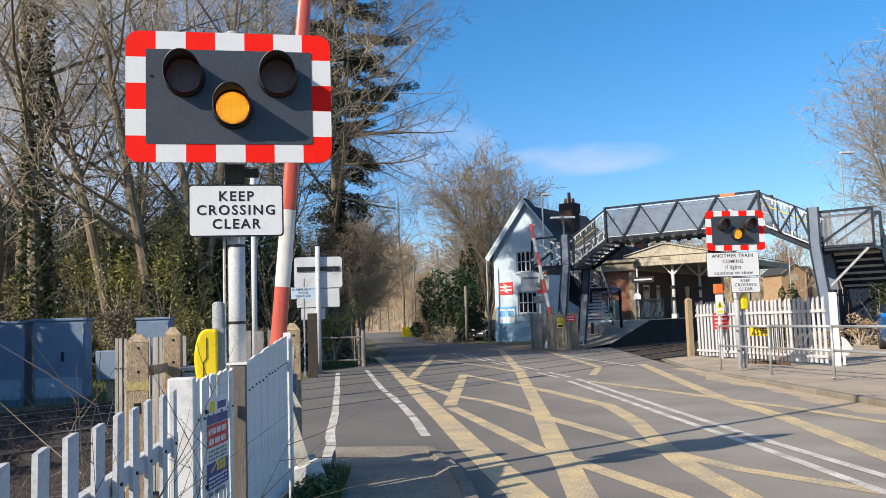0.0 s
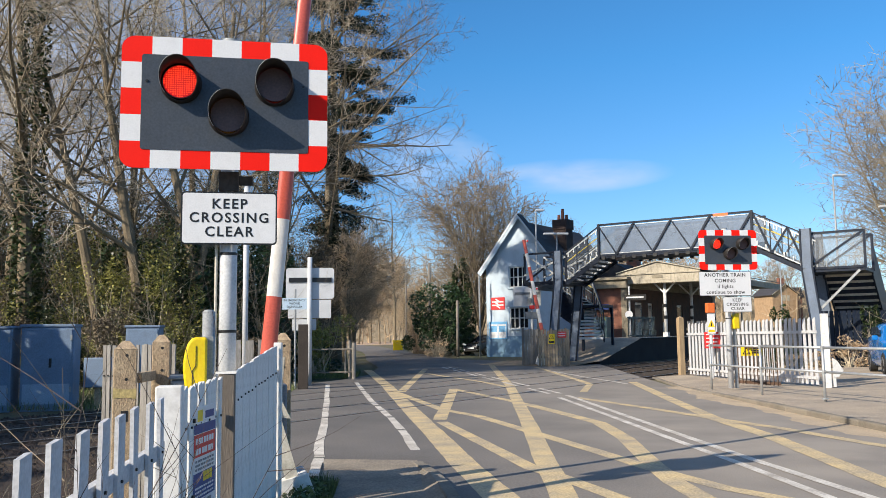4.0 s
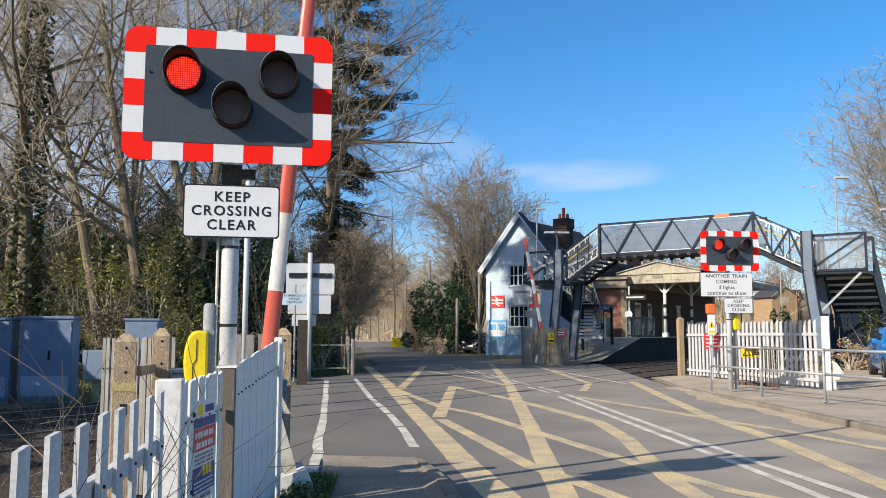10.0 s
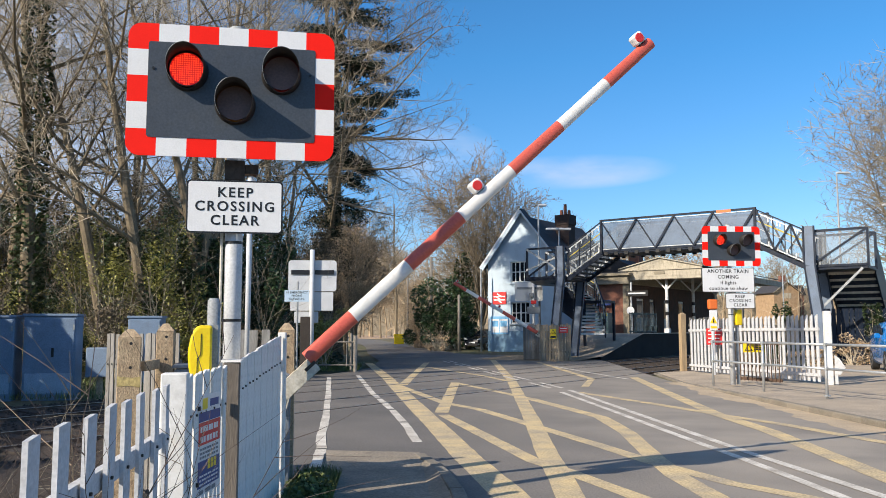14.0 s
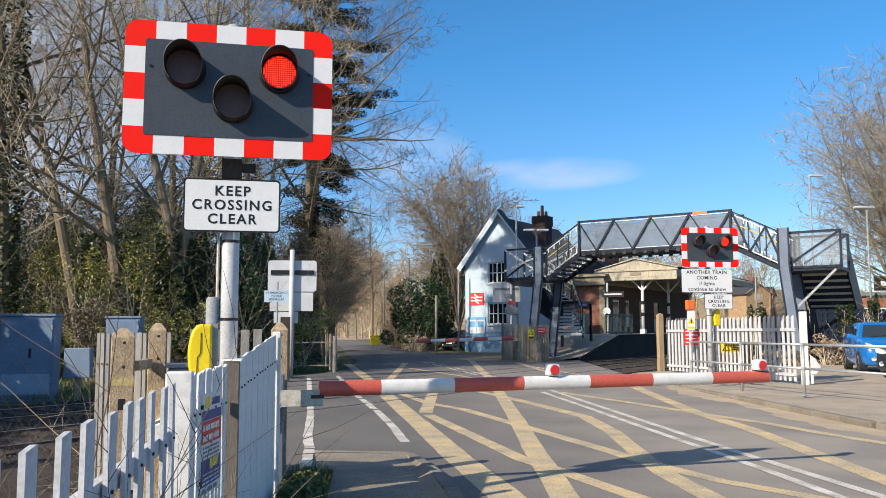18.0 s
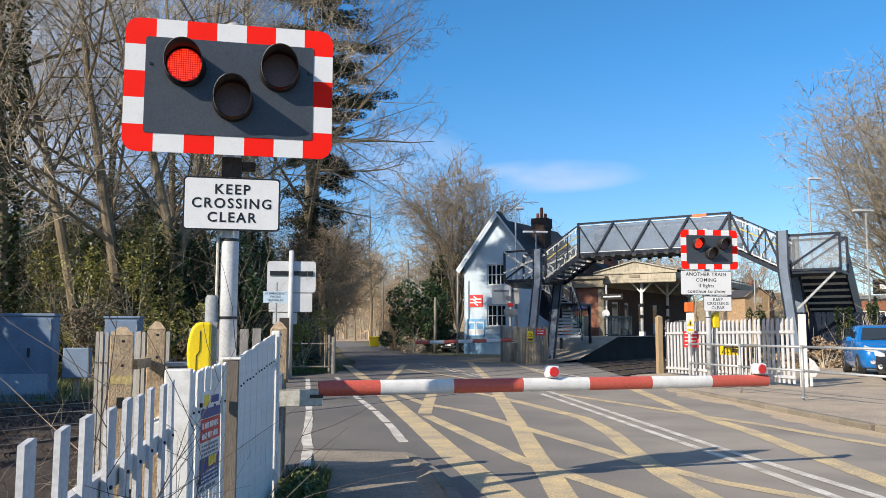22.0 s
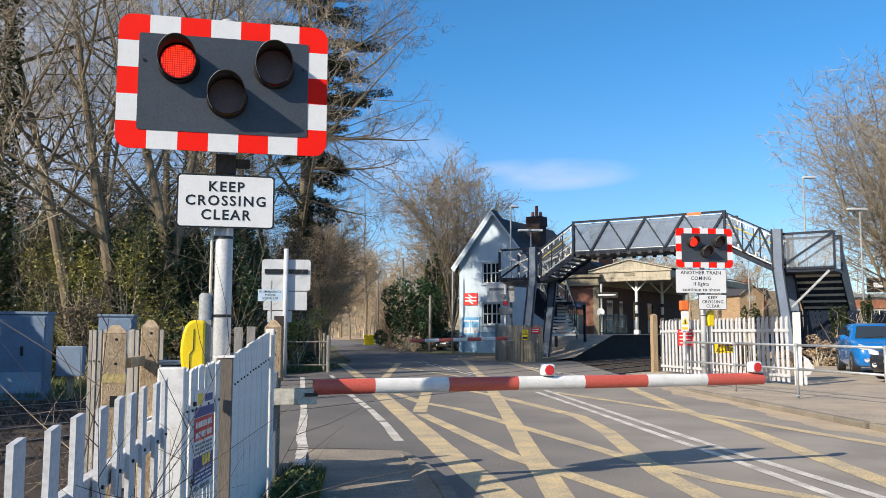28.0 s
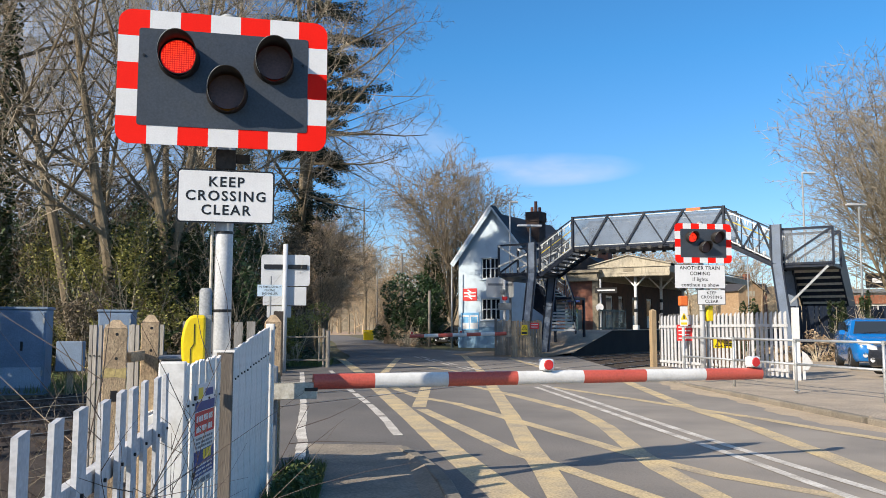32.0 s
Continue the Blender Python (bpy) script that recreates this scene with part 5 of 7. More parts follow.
# canopy: gabled front, scalloped valance, columns with brackets
part("canopy_front", MB().prism([(-5.9, 5.25), (-0.5, 5.25), (-0.5, 5.38), (-3.2, 6.0), (-5.9, 5.38)], -15.9, -15.75, pose(0, 0, 0, 90)), CANOPY, sb, "cream boarded gable of the canopy")
part("canopy_fascia", MB().box(-5.9, -0.5, 15.70, 15.76, 4.85, 5.28).box(-0.56, -0.5, 15.76, 36, 4.85, 5.28), CANOPY, sb, "cream boarded fascia")
part("canopy_trim", MB().bar((-6.0, 15.68, 5.40), (-3.2, 15.68, 6.05), 0.06, 0.09, (0, 1, 0)).bar((-3.2, 15.68, 6.05), (-0.4, 15.68, 5.40), 0.06, 0.09, (0, 1, 0)).box(-6.0, -0.4, 15.62, 15.72, 5.24, 5.31), CANOPY, sb)
mb = MB()
n = 44
for i in range(n):
    x0, x1 = -5.9 + 5.4 * i / n, -5.9 + 5.4 * (i + 1) / n
    mb.prism([(x0, 4.86), (x0, 4.70), ((x0 + x1) / 2, 4.62), (x1, 4.70), (x1, 4.86)][::-1], -15.75, -15.72, pose(0, 0, 0, 90))
part("valance", mb, CANOPY, sb, "scalloped cream valance", kind="stuff")
part("canopy_roof", MB().prism([(-5.9, 5.38), (-3.2, 6.0), (-0.5, 5.38), (-0.5, 5.44), (-3.2, 6.07), (-5.9, 5.44)][::-1], -36, -15.7, pose(0, 0, 0, 90)), SLATE, sb)
part("canopy_ceiling", MB().box(-5.9, -0.56, 15.8, 36, 4.98, 5.02), CANOPY, sb)
part("datestone", MB().box(-3.55, -2.85, 15.66, 15.7, 4.98, 5.16), STONE, sb)
for v in (16.4, 21.5, 26.5, 31.5):
    col = part("column", MB().tube((-3.0, v, 1.2), (-3.0, v, 4.9), 0.11, 0.095, 14), WHITE, sb, "white column with black bands", smooth=True)
    part("column_base", MB().box(-3.17, -2.83, v - 0.17, v + 0.17, 1.2, 1.5), WHITE, col, bevel=0.02)
    for z0 in (2.35, 3.1):
        part("band", MB().tube((-3.0, v, z0), (-3.0, v, z0 + 0.22), 0.118, n=14), BLACK, col)
    for s in (-1, 1):
        part("bracket", MB().bar((-3.0, v, 4.0), (-3.0 + 0.85 * s, v, 4.85), 0.09, 0.09), WHITE, col)
part("drainpipe", MB().tube((-5.0, 15.35, 1.2), (-5.0, 15.35, 4.5), 0.06), WHITE, sb, "white drainpipe")
part("gable_roof", MB().prism([(-9.7, 5.2), (-5.3, 5.2), (-7.5, 6.4)], -30, -19, pose(0, 0, 0, 90)), SLATE, sb, "slate roof behind the parapet")
part("stack", MB().box(-7.9, -7.1, 22, 22.8, 5.5, 7.2), BRICK, sb, "brick chimney stack")


def bar_sign(name, m, w, h, ground, ink, label, rows=1, text=None):
    s = thing(name, m, label, "sign")
    part("plate", MB().box(-w / 2, w / 2, -0.02, 0, -h / 2, h / 2), ground, s)
    for i in range(rows):
        z = h / 2 - h * (i + 0.7) / (rows + 0.4)
        part("text_bar", MB().box(-w * 0.4, w * (0.4 - 0.07 * (i % 3)), -0.024, -0.02, z - h * 0.1 / rows, z + h * 0.16 / rows), ink, s)
    return s


bar_sign("platform_sign", S0 @ pose(-4.55, 15.2, 3.75), 1.5, 0.36, BLACK, WHITE_CLEAN, "black and white direction sign hung under the canopy")
bar_sign("name_sign", S0 @ pose(-7.0, 15.2, 3.2), 1.25, 0.36, SIGN_BLUE, WHITE_CLEAN, "dark blue name sign with white lettering on brick")
bar_sign("stop_sign", S0 @ pose(-4.0, 5.9, 3.3), 0.55, 0.6, SIGN_RED, WHITE_CLEAN, "red notice beside the footbridge stair", 2)
mach = thing("ticket_machine", S0 @ pose(-6.3, 13.6, 0.5), "teal ticket machine on the platform", "ticket machine")
part("body", MB().box(-0.45, 0.45, 0, 0.7, 0, 2.0), mat("teal_paint", (0.07, 0.13, 0.14), 0.5, 0.2, 3), mach, bevel=0.03)
part("screen", MB().box(-0.28, 0.28, -0.012, 0, 1.15, 1.6), GLASS_DARK, mach)
part("slot", MB().box(-0.2, 0.2, -0.012, 0, 0.75, 0.95), GALV, mach)
fence((13.7, 47.9), (16.2, 50.6), 1.2, 1.25, 1.25, 22, 0.04, mat("teal_railing", (0.06, 0.10, 0.11), 0.5), "dark teal steel railing beside the ramp", (0.1, 0.93), tip=0.0, name="railing")
bench = thing("platform_bench", S0 @ pose(-4.75, 17.6, 1.2, 0, 0, 90), "dark slatted platform bench", "bench")
for k in range(4):
    part("slat", MB().box(-0.8, 0.8, -0.4 + 0.11 * k, -0.31 + 0.11 * k, 0.43, 0.46), BLUE_STEEL, bench)
    part("slat", MB().box(-0.8, 0.8, 0.05, 0.08, 0.55 + 0.11 * k, 0.64 + 0.11 * k), BLUE_STEEL, bench)
for x in (-0.7, 0.7):
    part("leg", MB().box(x - 0.03, x + 0.03, -0.38, 0.08, 0, 0.43), BLACK, bench)
for z, r in ((2.75, 0.3),):
    ro = thing("round_sign", S0 @ pose(-4.95, 15.1, 2.65), "round white sign on a drainpipe", "sign")
    part("disc", MB().tube((0, -0.03, 0), (0, 0, 0), 0.26, n=24), WHITE_CLEAN, ro)

# weathered board fence round the far barrier machine
fence((6.2, 39.95), (6.98, 39.85), 0, 1.76, 1.70, 6, 0.125, GREY_WOOD, "weathered grey board fence by the far barrier", (0.25, 0.8), tip=0.0, name="board_fence")
fence((6.72, 38.35), (8.22, 38.5), 0, 1.68, 1.70, 11, 0.112, OLD_BOARD, "brown board fence with warning signs", (0.25, 0.8), tip=0.0, name="board_fence")


def triangle_sign(m, w, h, label):
    s = thing("warning_sign", m, label, "sign")
    part("plate", MB().box(-w / 2, w / 2, -0.012, 0, -h / 2, h / 2), YELLOW, s)
    r = min(w, h) * 0.42
    part("triangle", MB().prism([(-r, -0.2 * r), (r, -0.2 * r), (0, 1.4 * r)], 0.012, 0.016, pose(0, 0, 0.02, 90)), BLACK, s)
    part("triangle_face", MB().prism([(-0.72 * r, -0.05 * r), (0.72 * r, -0.05 * r), (0, 1.12 * r)], 0.016, 0.019, pose(0, 0, 0.02, 90)), YELLOW, s)
    part("bolt_mark", MB().bar((0.02, -0.021, 0.8 * r), (-0.02, -0.021, 0.15 * r), 0.004, 0.05, (0, 1, 0)), BLACK, s)
    part("text_bar", MB().box(-w * 0.4, w * 0.4, -0.016, -0.012, -h * 0.42, -h * 0.2), BLACK, s)
    return s


triangle_sign(pose(7.35, 38.395, 1.26), 0.31, 0.46, "yellow electric warning sign on a board fence")
bar_sign("red_notice", pose(7.85, 38.445, 1.45, 0, 0, 5.7), 0.42, 0.28, SIGN_RED, WHITE_CLEAN, "small red notice on a board fence", 2)

# ---- right-hand side: fence, rails, notices ----
FA, FB = Vector((10.02, 28.2)), Vector((11.22, 21.3))
fence(FA.lerp(FB, 0.03), FA.lerp(FB, 0.40), 0.09, 1.72, 1.74, 12, 0.11, WHITE_SHADED, "white picket fence on the far pavement", (0.1, 0.78), tip=0.06, group="white fences", face=-1)
fence(FA.lerp(FB, 0.42), FA.lerp(FB, 0.98), 0.09, 1.76, 1.78, 19, 0.11, WHITE_SHADED, "white picket fence on the far pavement", (0.1, 0.78), tip=0.06, group="white fences", face=-1)
square_post("fence_post", 9.98, 28.5, 2.05, 0.19, FRESH_WOOD, "tall weathered timber post at the end of a white fence", 10, 0.06)
square_post("fence_post", 11.27, 21.2, 1.95, 0.16, WHITE, "white square post at the end of a picket fence", -10)
mb = MB()
fl = thing("white_marker", pose(11.5, 21.1, 0.5), "white pointed marker plate by the fence", "marker")
part("plate", MB().prism([(-0.12, -0.2), (0.02, -0.2), (0.16, -0.02), (0.0, 0.22), (-0.12, 0.3)], -0.01, 0.01, FACE), WHITE, fl)
part("stake", MB().box(-0.1, -0.04, 0.01, 0.05, -0.45, 0.0), WHITE, fl)
hr = thing("guard_rail", pose(0, 0, 0.1), "galvanised tubular guard rail along the pavement", "railing")
RA, RB = Vector((8.22, 21.3)), Vector((8.87, 16.83))
rd = RB - RA
ends = [RA, RA + rd * 0.5, RB, RB + rd * 0.55, RB + rd * 1.1, RB + rd * 1.7]
for h in (1.06, 0.56):
    for a, b in zip(ends[:-1], ends[1:]):
        part("rail", MB().tube((*a, h), (*b, h), 0.026, n=12), GALV, hr, smooth=True)
for p in ends:
    po = part("post", MB().tube((*p, -0.1), (*p, 1.07), 0.03, n=12), GALV, hr, smooth=True)
    for h in (1.06, 0.56):
        part("clamp", MB().tube((p.x, p.y, h - 0.04), (p.x, p.y, h + 0.035), 0.042, n=12), GALV_DULL, po)
part("base_flange", MB().tube((*RB, 0.0), (*RB, 0.02), 0.07, n=12), GALV_DULL, hr)
fence((9.35, 22.6), (10.0, 21.2), 0.09, 1.05, 1.05, 12, 0.022, RUST, "rusty brown wire gate beside the fence", (0.05, 0.97), tip=0.0, name="rusty_gate")
bar_sign("red_notice", pose(10.18, 26.1, 1.24, 0, 0, -12), 0.52, 0.52, SIGN_RED, WHITE_CLEAN, "red and white trespass notice on the picket fence", 4)
yn = thing("warning_sign", pose(9.72, 22.2, 0.98, 0, 0, -8), "yellow electric warning plate wired to a rusty gate", "sign")
part("plate", MB().box(-0.28, 0.28, -0.012, 0, -0.13, 0.13), YELLOW, yn)
part("triangle", MB().prism([(-0.25, -0.09), (-0.03, -0.09), (-0.14, 0.1)], 0.012, 0.016, FACE), BLACK, yn)
part("triangle_face", MB().prism([(-0.215, -0.07), (-0.065, -0.07), (-0.14, 0.06)], 0.016, 0.019, FACE), YELLOW, yn)
for k in range(3):
    part("text_bar", MB().box(0.0, 0.25 - 0.03 * k, -0.015, -0.012, 0.05 - 0.06 * k, 0.085 - 0.06 * k), BLACK, yn)
eq = thing("equipment_post", pose(10.05, 25.9, 0), "post with an orange hood and a warning label", "post")
part("shaft", MB().tube((0, 0, -0.05), (0, 0, 2.1), 0.05, n=12), POST_GREY, eq)
part("hood", MB().box(-0.14, 0.14, -0.12, 0.08, 2.1, 2.42), ORANGE, eq, "orange hood", bevel=0.04)
part("label", MB().box(-0.125, 0.125, -0.075, -0.06, 1.45, 2.08), WHITE_CLEAN, eq)
part("triangle", MB().prism([(-0.115, 1.66), (0.115, 1.66), (0, 1.88)], 0.076, 0.08, FACE), YELLOW, eq)
part("triangle_mark", MB().box(-0.02, 0.02, -0.083, -0.08, 1.68, 1.80), BLACK, eq)
part("text_bar", MB().box(-0.1, 0.1, -0.079, -0.076, 1.50, 1.57), YELLOW, eq)
p2 = thing("telephone_box", pose(8.72, 20.85, 1.78, 0, 0, 10), "yellow telephone housing on the far signal post", "telephone")
part("case", MB().prism([(-0.07, -0.2), (0.09, -0.2), (0.09, 0.2), (0.0, 0.2), (-0.06, 0.14), (-0.09, 0.0)], -0.09, 0.09, FACE), YELLOW, p2, bevel=0.02)
part("bracket", MB().box(-0.2, -0.09, -0.02, 0.02, -0.1, 0.1), GALV_DULL, p2)
part("stand", MB().box(-0.03, 0.03, 0.0, 0.06, -1.7, -0.2), GALV_DULL, p2)


# ---- cars ----
def car(m, paint, label):
    """A small hatchback, its nose towards local -y."""
    c = thing("parked_car", m, label, "car", "parked cars")
    # stations along the length: y, half width, sill, belt, roof, half roof width
    secs = [(-2.0, 0.62, 0.42, 0.62, 0.66, 0.55), (-1.92, 0.74, 0.24, 0.72, 0.78, 0.66), (-1.55, 0.83, 0.2, 0.86, 0.9, 0.74), (-0.85, 0.86, 0.18, 0.94, 0.99, 0.78), (-0.15, 0.86, 0.18, 0.96, 1.40, 0.60),
            (0.4, 0.86, 0.18, 0.97, 1.48, 0.60), (1.2, 0.86, 0.18, 0.99, 1.46, 0.59), (1.75, 0.83, 0.24, 1.0, 1.30, 0.58), (1.95, 0.76, 0.3, 0.95, 1.02, 0.62), (2.0, 0.7, 0.4, 0.8, 0.84, 0.6)]
    mb = MB()
    for y, w, s, b, r, rw in secs:
        h = b - s
        ring = [(w * 0.9, s), (w, s + 0.2 * h), (w * 1.01, s + 0.6 * h), (w * 0.97, b), (rw, r - 0.02), (rw * 0.6, r), (-rw * 0.6, r), (-rw, r - 0.02), (-w * 0.97, b), (-w * 1.01, s + 0.6 * h), (-w, s + 0.2 * h), (-w * 0.9, s)]
        mb.v += [(x, y, z) for x, z in ring]
    k = 12
    for i in range(len(secs) - 1):
        mb.f += [(i * k + j, i * k + (j + 1) % k, (i + 1) * k + (j + 1) % k, (i + 1) * k + j) for j in range(k)]
    mb.f += [tuple(range(k))[::-1], tuple(range((len(secs) - 1) * k, len(secs) * k))]
    part("body", mb, paint, c, bevel=0.03, smooth=True)
    part("windscreen", MB().prism([(-0.66, 0.03), (0.66, 0.03), (0.50, 0.72), (-0.50, 0.72)], -0.012, 0.012, pose(0, -0.83, 1.005, -59) @ FACE), GLASS_CAR, c, "dark windscreen", bevel=0.006)
    part("wiper", MB().bar((-0.4, -0.82, 1.03), (0.12, -0.74, 1.075), 0.02, 0.02), BLACK, c)
    for s in (-1, 1):
        part("side_window", MB().prism([(-0.55, 1.0), (1.5, 1.03), (1.25, 1.36), (-0.05, 1.36)], s * 0.76 - 0.008, s * 0.76 + 0.008, Matrix(((0, 0, 1, 0), (1, 0, 0, 0), (0, 1, 0, 0), (0, 0, 0, 1)))), GLASS_CAR, c)
        part("mirror", MB().box(s * 0.86, s * 1.02, -0.62, -0.48, 0.98, 1.12), paint, c, bevel=0.03)
        part("headlight", MB().prism([(0.40 * s, 0.66), (0.72 * s, 0.72), (0.76 * s, 0.88), (0.46 * s, 0.78)][::s], 1.86, 1.965, FACE), LIGHT_BULB, c, "clear headlight", bevel=0.01)
        part("fog_light", MB().tube((0.55 * s, -2.0, 0.42), (0.55 * s, -1.9, 0.42), 0.07, n=14), LIGHT_BULB, c)
        for y in (-1.28, 1.25):
            w = part("wheel", MB().tube((0.66 * s, y, 0.31), (0.87 * s, y, 0.31), 0.31, n=28), RUBBER, c, "black tyre on an alloy rim", smooth=False)
            part("rim", MB().tube((0.868 * s, y, 0.31), (0.878 * s, y, 0.31), 0.20, n=20), ALLOY, w)
            for q in range(5):
                a = 2 * math.pi * q / 5
                part("spoke", MB().bar((0.882 * s, y, 0.31), (0.882 * s, y + 0.19 * math.cos(a), 0.31 + 0.19 * math.sin(a)), 0.045, 0.012, (1, 0, 0)), BLACK, w)
    part("grille", MB().box(-0.42, 0.42, -2.015, -1.95, 0.30, 0.42), BLACK, c)
    part("badge_bar", MB().box(-0.26, 0.26, -2.02, -1.98, 0.47, 0.57), WHITE_CLEAN, c, "plain plate")
    return c


car(pose(16.7, 26.3, 0.1, 0, 0, -22) @ Matrix.Diagonal((1.06, 1.0, 1.1, 1)), CAR_BLUE, "bright blue hatchback parked behind the guard rail")
car(pose(6.9, 61.6, 0, 0, 0, -38.75), CAR_DARK, "dark saloon car parked beside the pale blue house")
car(pose(16.0, 22.35, 0.1, 0, 0, -66), CAR_DARK, "dark car parked beside the blue hatchback")

# ---- left side beyond the crossing ----
bs = thing("crossing_signal", pose(-2.62, 26.4, 0, 0, 0, 2), "grey back of a crossing signal on a white post", "crossing signal", "crossing signals")
part("post", MB().tube((0, 0, -0.05), (0, 0, 4.0), 0.075, n=16), POST_GREY, bs, smooth=True)
part("board", rounded_panel(MB(), -0.75, 0.76, 2.69, 3.67, 0.10, 0.12, "all", 0.09), BACK_GREY, bs, "pale grey back of the board")
part("strip", MB().box(-0.66, 0.68, 0.06, 0.10, 3.22, 3.36), BLACK, bs)
part("plate", MB().box(-0.68, 0.66, 0.10, 0.115, 2.08, 2.66), BACK_GREY, bs, "back of a lower plate")
part("plate", MB().box(-0.55, 0.2, 0.10, 0.115, 1.7, 2.05), BACK_GREY, bs)
em = thing("emergency_sign", pose(-3.0, 25.6, 0), "small pale blue sign on a thin post", "sign")
part("post", MB().tube((0.02, 0.03, -0.05), (0.02, 0.03, 2.95), 0.03, n=10), GALV_DULL, em)
part("plate", MB().box(-0.37, 0.37, -0.01, 0.0, 2.33, 2.68), mat("pale_blue_plate", (0.45, 0.58, 0.70), 0.5, 0.1), em)
for k, row in enumerate(("IN EMERGENCY", "PHONE", "SIGNALLER")):
    words("lettering", row, 0.095, BLACK, pose(0, -0.0115, 2.61 - 0.1 * k, 90), em, bold=0.0006)
square_post("sleeper_post", -2.62, 24.5, 1.86, 0.28, SLEEPER, "old dark timber post at the edge of the track", 5)
gt = thing("rail_gate", pose(-1.38, 29.5, 0), "weathered wooden rail gate across the verge", "gate")
part("post", MB().tube((0, 0, -0.1), (0, 0, 1.27), 0.07, n=12), GREY_WOOD, gt)
part("post", MB().tube((-0.16, 0.3, -0.1), (-0.16, 0.3, 1.35), 0.045, n=12), GREY_WOOD, gt)
part("rail", MB().tube((0, 0, 1.05), (-3.2, 0.4, 1.03), 0.03), GREY_WOOD, gt)
part("rail", MB().tube((0, 0, 0.25), (-3.2, 0.4, 0.23), 0.03), GREY_WOOD, gt)
part("stile", MB().tube((-0.3, 0.03, 0.2), (-0.3, 0.03, 1.05), 0.02), GREY_WOOD, gt)

# equipment cabinets beside the track
def cabinet(x, y, w, d, h, rot, label, base=0.0):
    c = thing("equipment_cabinet", pose(x, y, base, 0, 0, rot), label, "cabinet", "track cabinets")
    part("body", MB().box(-w / 2, w / 2, 0, d, -0.06, h), CABINET, c, bevel=0.015)
    part("lid", MB().box(-w / 2 - 0.03, w / 2 + 0.03, -0.03, d + 0.03, h, h + 0.06), CABINET, c, bevel=0.012)
    part("door", MB().box(-w / 2 + 0.04, w / 2 - 0.04, -0.018, 0.0, 0.06, h - 0.05), CABINET, c, "grey-blue door", bevel=0.005)
    part("handle", MB().box(0.05, 0.10, -0.045, -0.018, h * 0.5, h * 0.5 + 0.2), BLACK, c)
    part("lower_panel", MB().box(-w / 2 + 0.06, w / 2 - 0.06, -0.024, -0.018, 0.1, h * 0.3), CABINET_PALE, c)
    for z in (0.35, h - 0.3):
        part("hinge", MB().box(w / 2 - 0.07, w / 2 - 0.03, -0.03, -0.018, z, z + 0.12), GALV_DULL, c)
    return c


cabinet(-8.95, 18.8, 1.17, 0.6, 1.76, 6, "grey-blue steel lineside cabinet with double doors")
cabinet(-7.66, 19.0, 1.10, 0.6, 1.79, 6, "grey-blue steel lineside cabinet with a closed door")
cabinet(-6.68, 22.7, 0.86, 0.6, 1.80, 4, "smaller grey cabinet partly hidden by posts")
bx = thing("junction_box", pose(-6.55, 19.0, 0), "grey junction box on a post beside the track", "box")
part("case", MB().box(-0.28, 0.28, -0.12, 0.1, 0.45, 1.1), CABINET, bx, bevel=0.02)
part("leg", MB().box(-0.06, 0.06, -0.02, 0.04, -0.06, 0.45), OLD_WOOD, bx)
tp = thing("lamp_pole", pose(-3.0, 17.0, 0), "thin pale pole behind the signal", "pole")
part("shaft", MB().tube((0, 0, -0.05), (0, 0, 4.62), 0.055, n=12), POST_GREY, tp, smooth=True)
part("head", MB().box(-0.16, 0.12, -0.1, 0.1, 4.62, 4.70), RUST, tp, "dark rusty cap", bevel=0.02)


# ---- lamp posts, poles, distant buildings ----
def street_lamp(x, y, h, arms, label, head=0.5):
    s = thing("street_lamp", pose(x, y, 0), label, "street lamp", "street lamps")
    part("shaft", MB().tube((0, 0, -0.1), (0, 0, h), 0.075, 0.045, 10), GALV_DULL, s, smooth=True)
    for a in arms:
        part("lamp_head", MB().box(min(0, a * head * 1.5), max(0, a * head * 1.5), -0.13, 0.13, h - 0.02, h + 0.1), LIGHT_BULB, s, "pale lamp head", bevel=0.04)
    return s


street_lamp(24.95, 45, 10.2, (1,), "tall grey lamp post with a single head")
street_lamp(28.3, 45, 8.4, (-1, 0.6), "grey lamp post with two heads")
street_lamp(8.0, 45.5, 8.3, (0.6,), "thin lamp post by the blue house")
street_lamp(9.35, 46.5, 7.1, (-1, 0.9), "lamp post with two heads beside the footbridge")
street_lamp(30.0, 70, 9.0, (-1, 1), "distant lamp post in the car park")
street_lamp(36.0, 75, 8.0, (-1, 1), "distant lamp post in the car park")
street_lamp(6.0, 57.0, 5.6, (), "grey pole beside the house")
rear = thing("crossing_signal", pose(7.5, 44.5, 0, 0, 0, -4), "grey back of a crossing signal beside the footbridge", "crossing signal", "crossing signals")
part("post", MB().tube((0, 0, -0.1), (0, 0, 4.25), 0.075, n=14), POST_GREY, rear, smooth=True)
part("board", rounded_panel(MB(), -0.98, 0.5, 2.98, 4.02, 0.08, 0.10, "all", 0.09), BACK_GREY, rear, "pale grey back of the board")
part("strip", MB().box(-0.9, 0.42, 0.05, 0.08, 3.62, 3.74), GREY_STEEL, rear)
part("lamp_box", MB().box(-0.36, 0.36, -0.10, 0.06, 2.30, 2.68), GREY_STEEL, rear, bevel=0.02)
part("lamp_box", MB().box(-0.24, -0.02, -0.14, -0.076, 3.18, 3.42), GREY_STEEL, rear, bevel=0.02)
part("clip", MB().box(-0.14, 0.14, -0.1, -0.076, 2.82, 3.02), SIGN_RED, rear, "faded red clip")
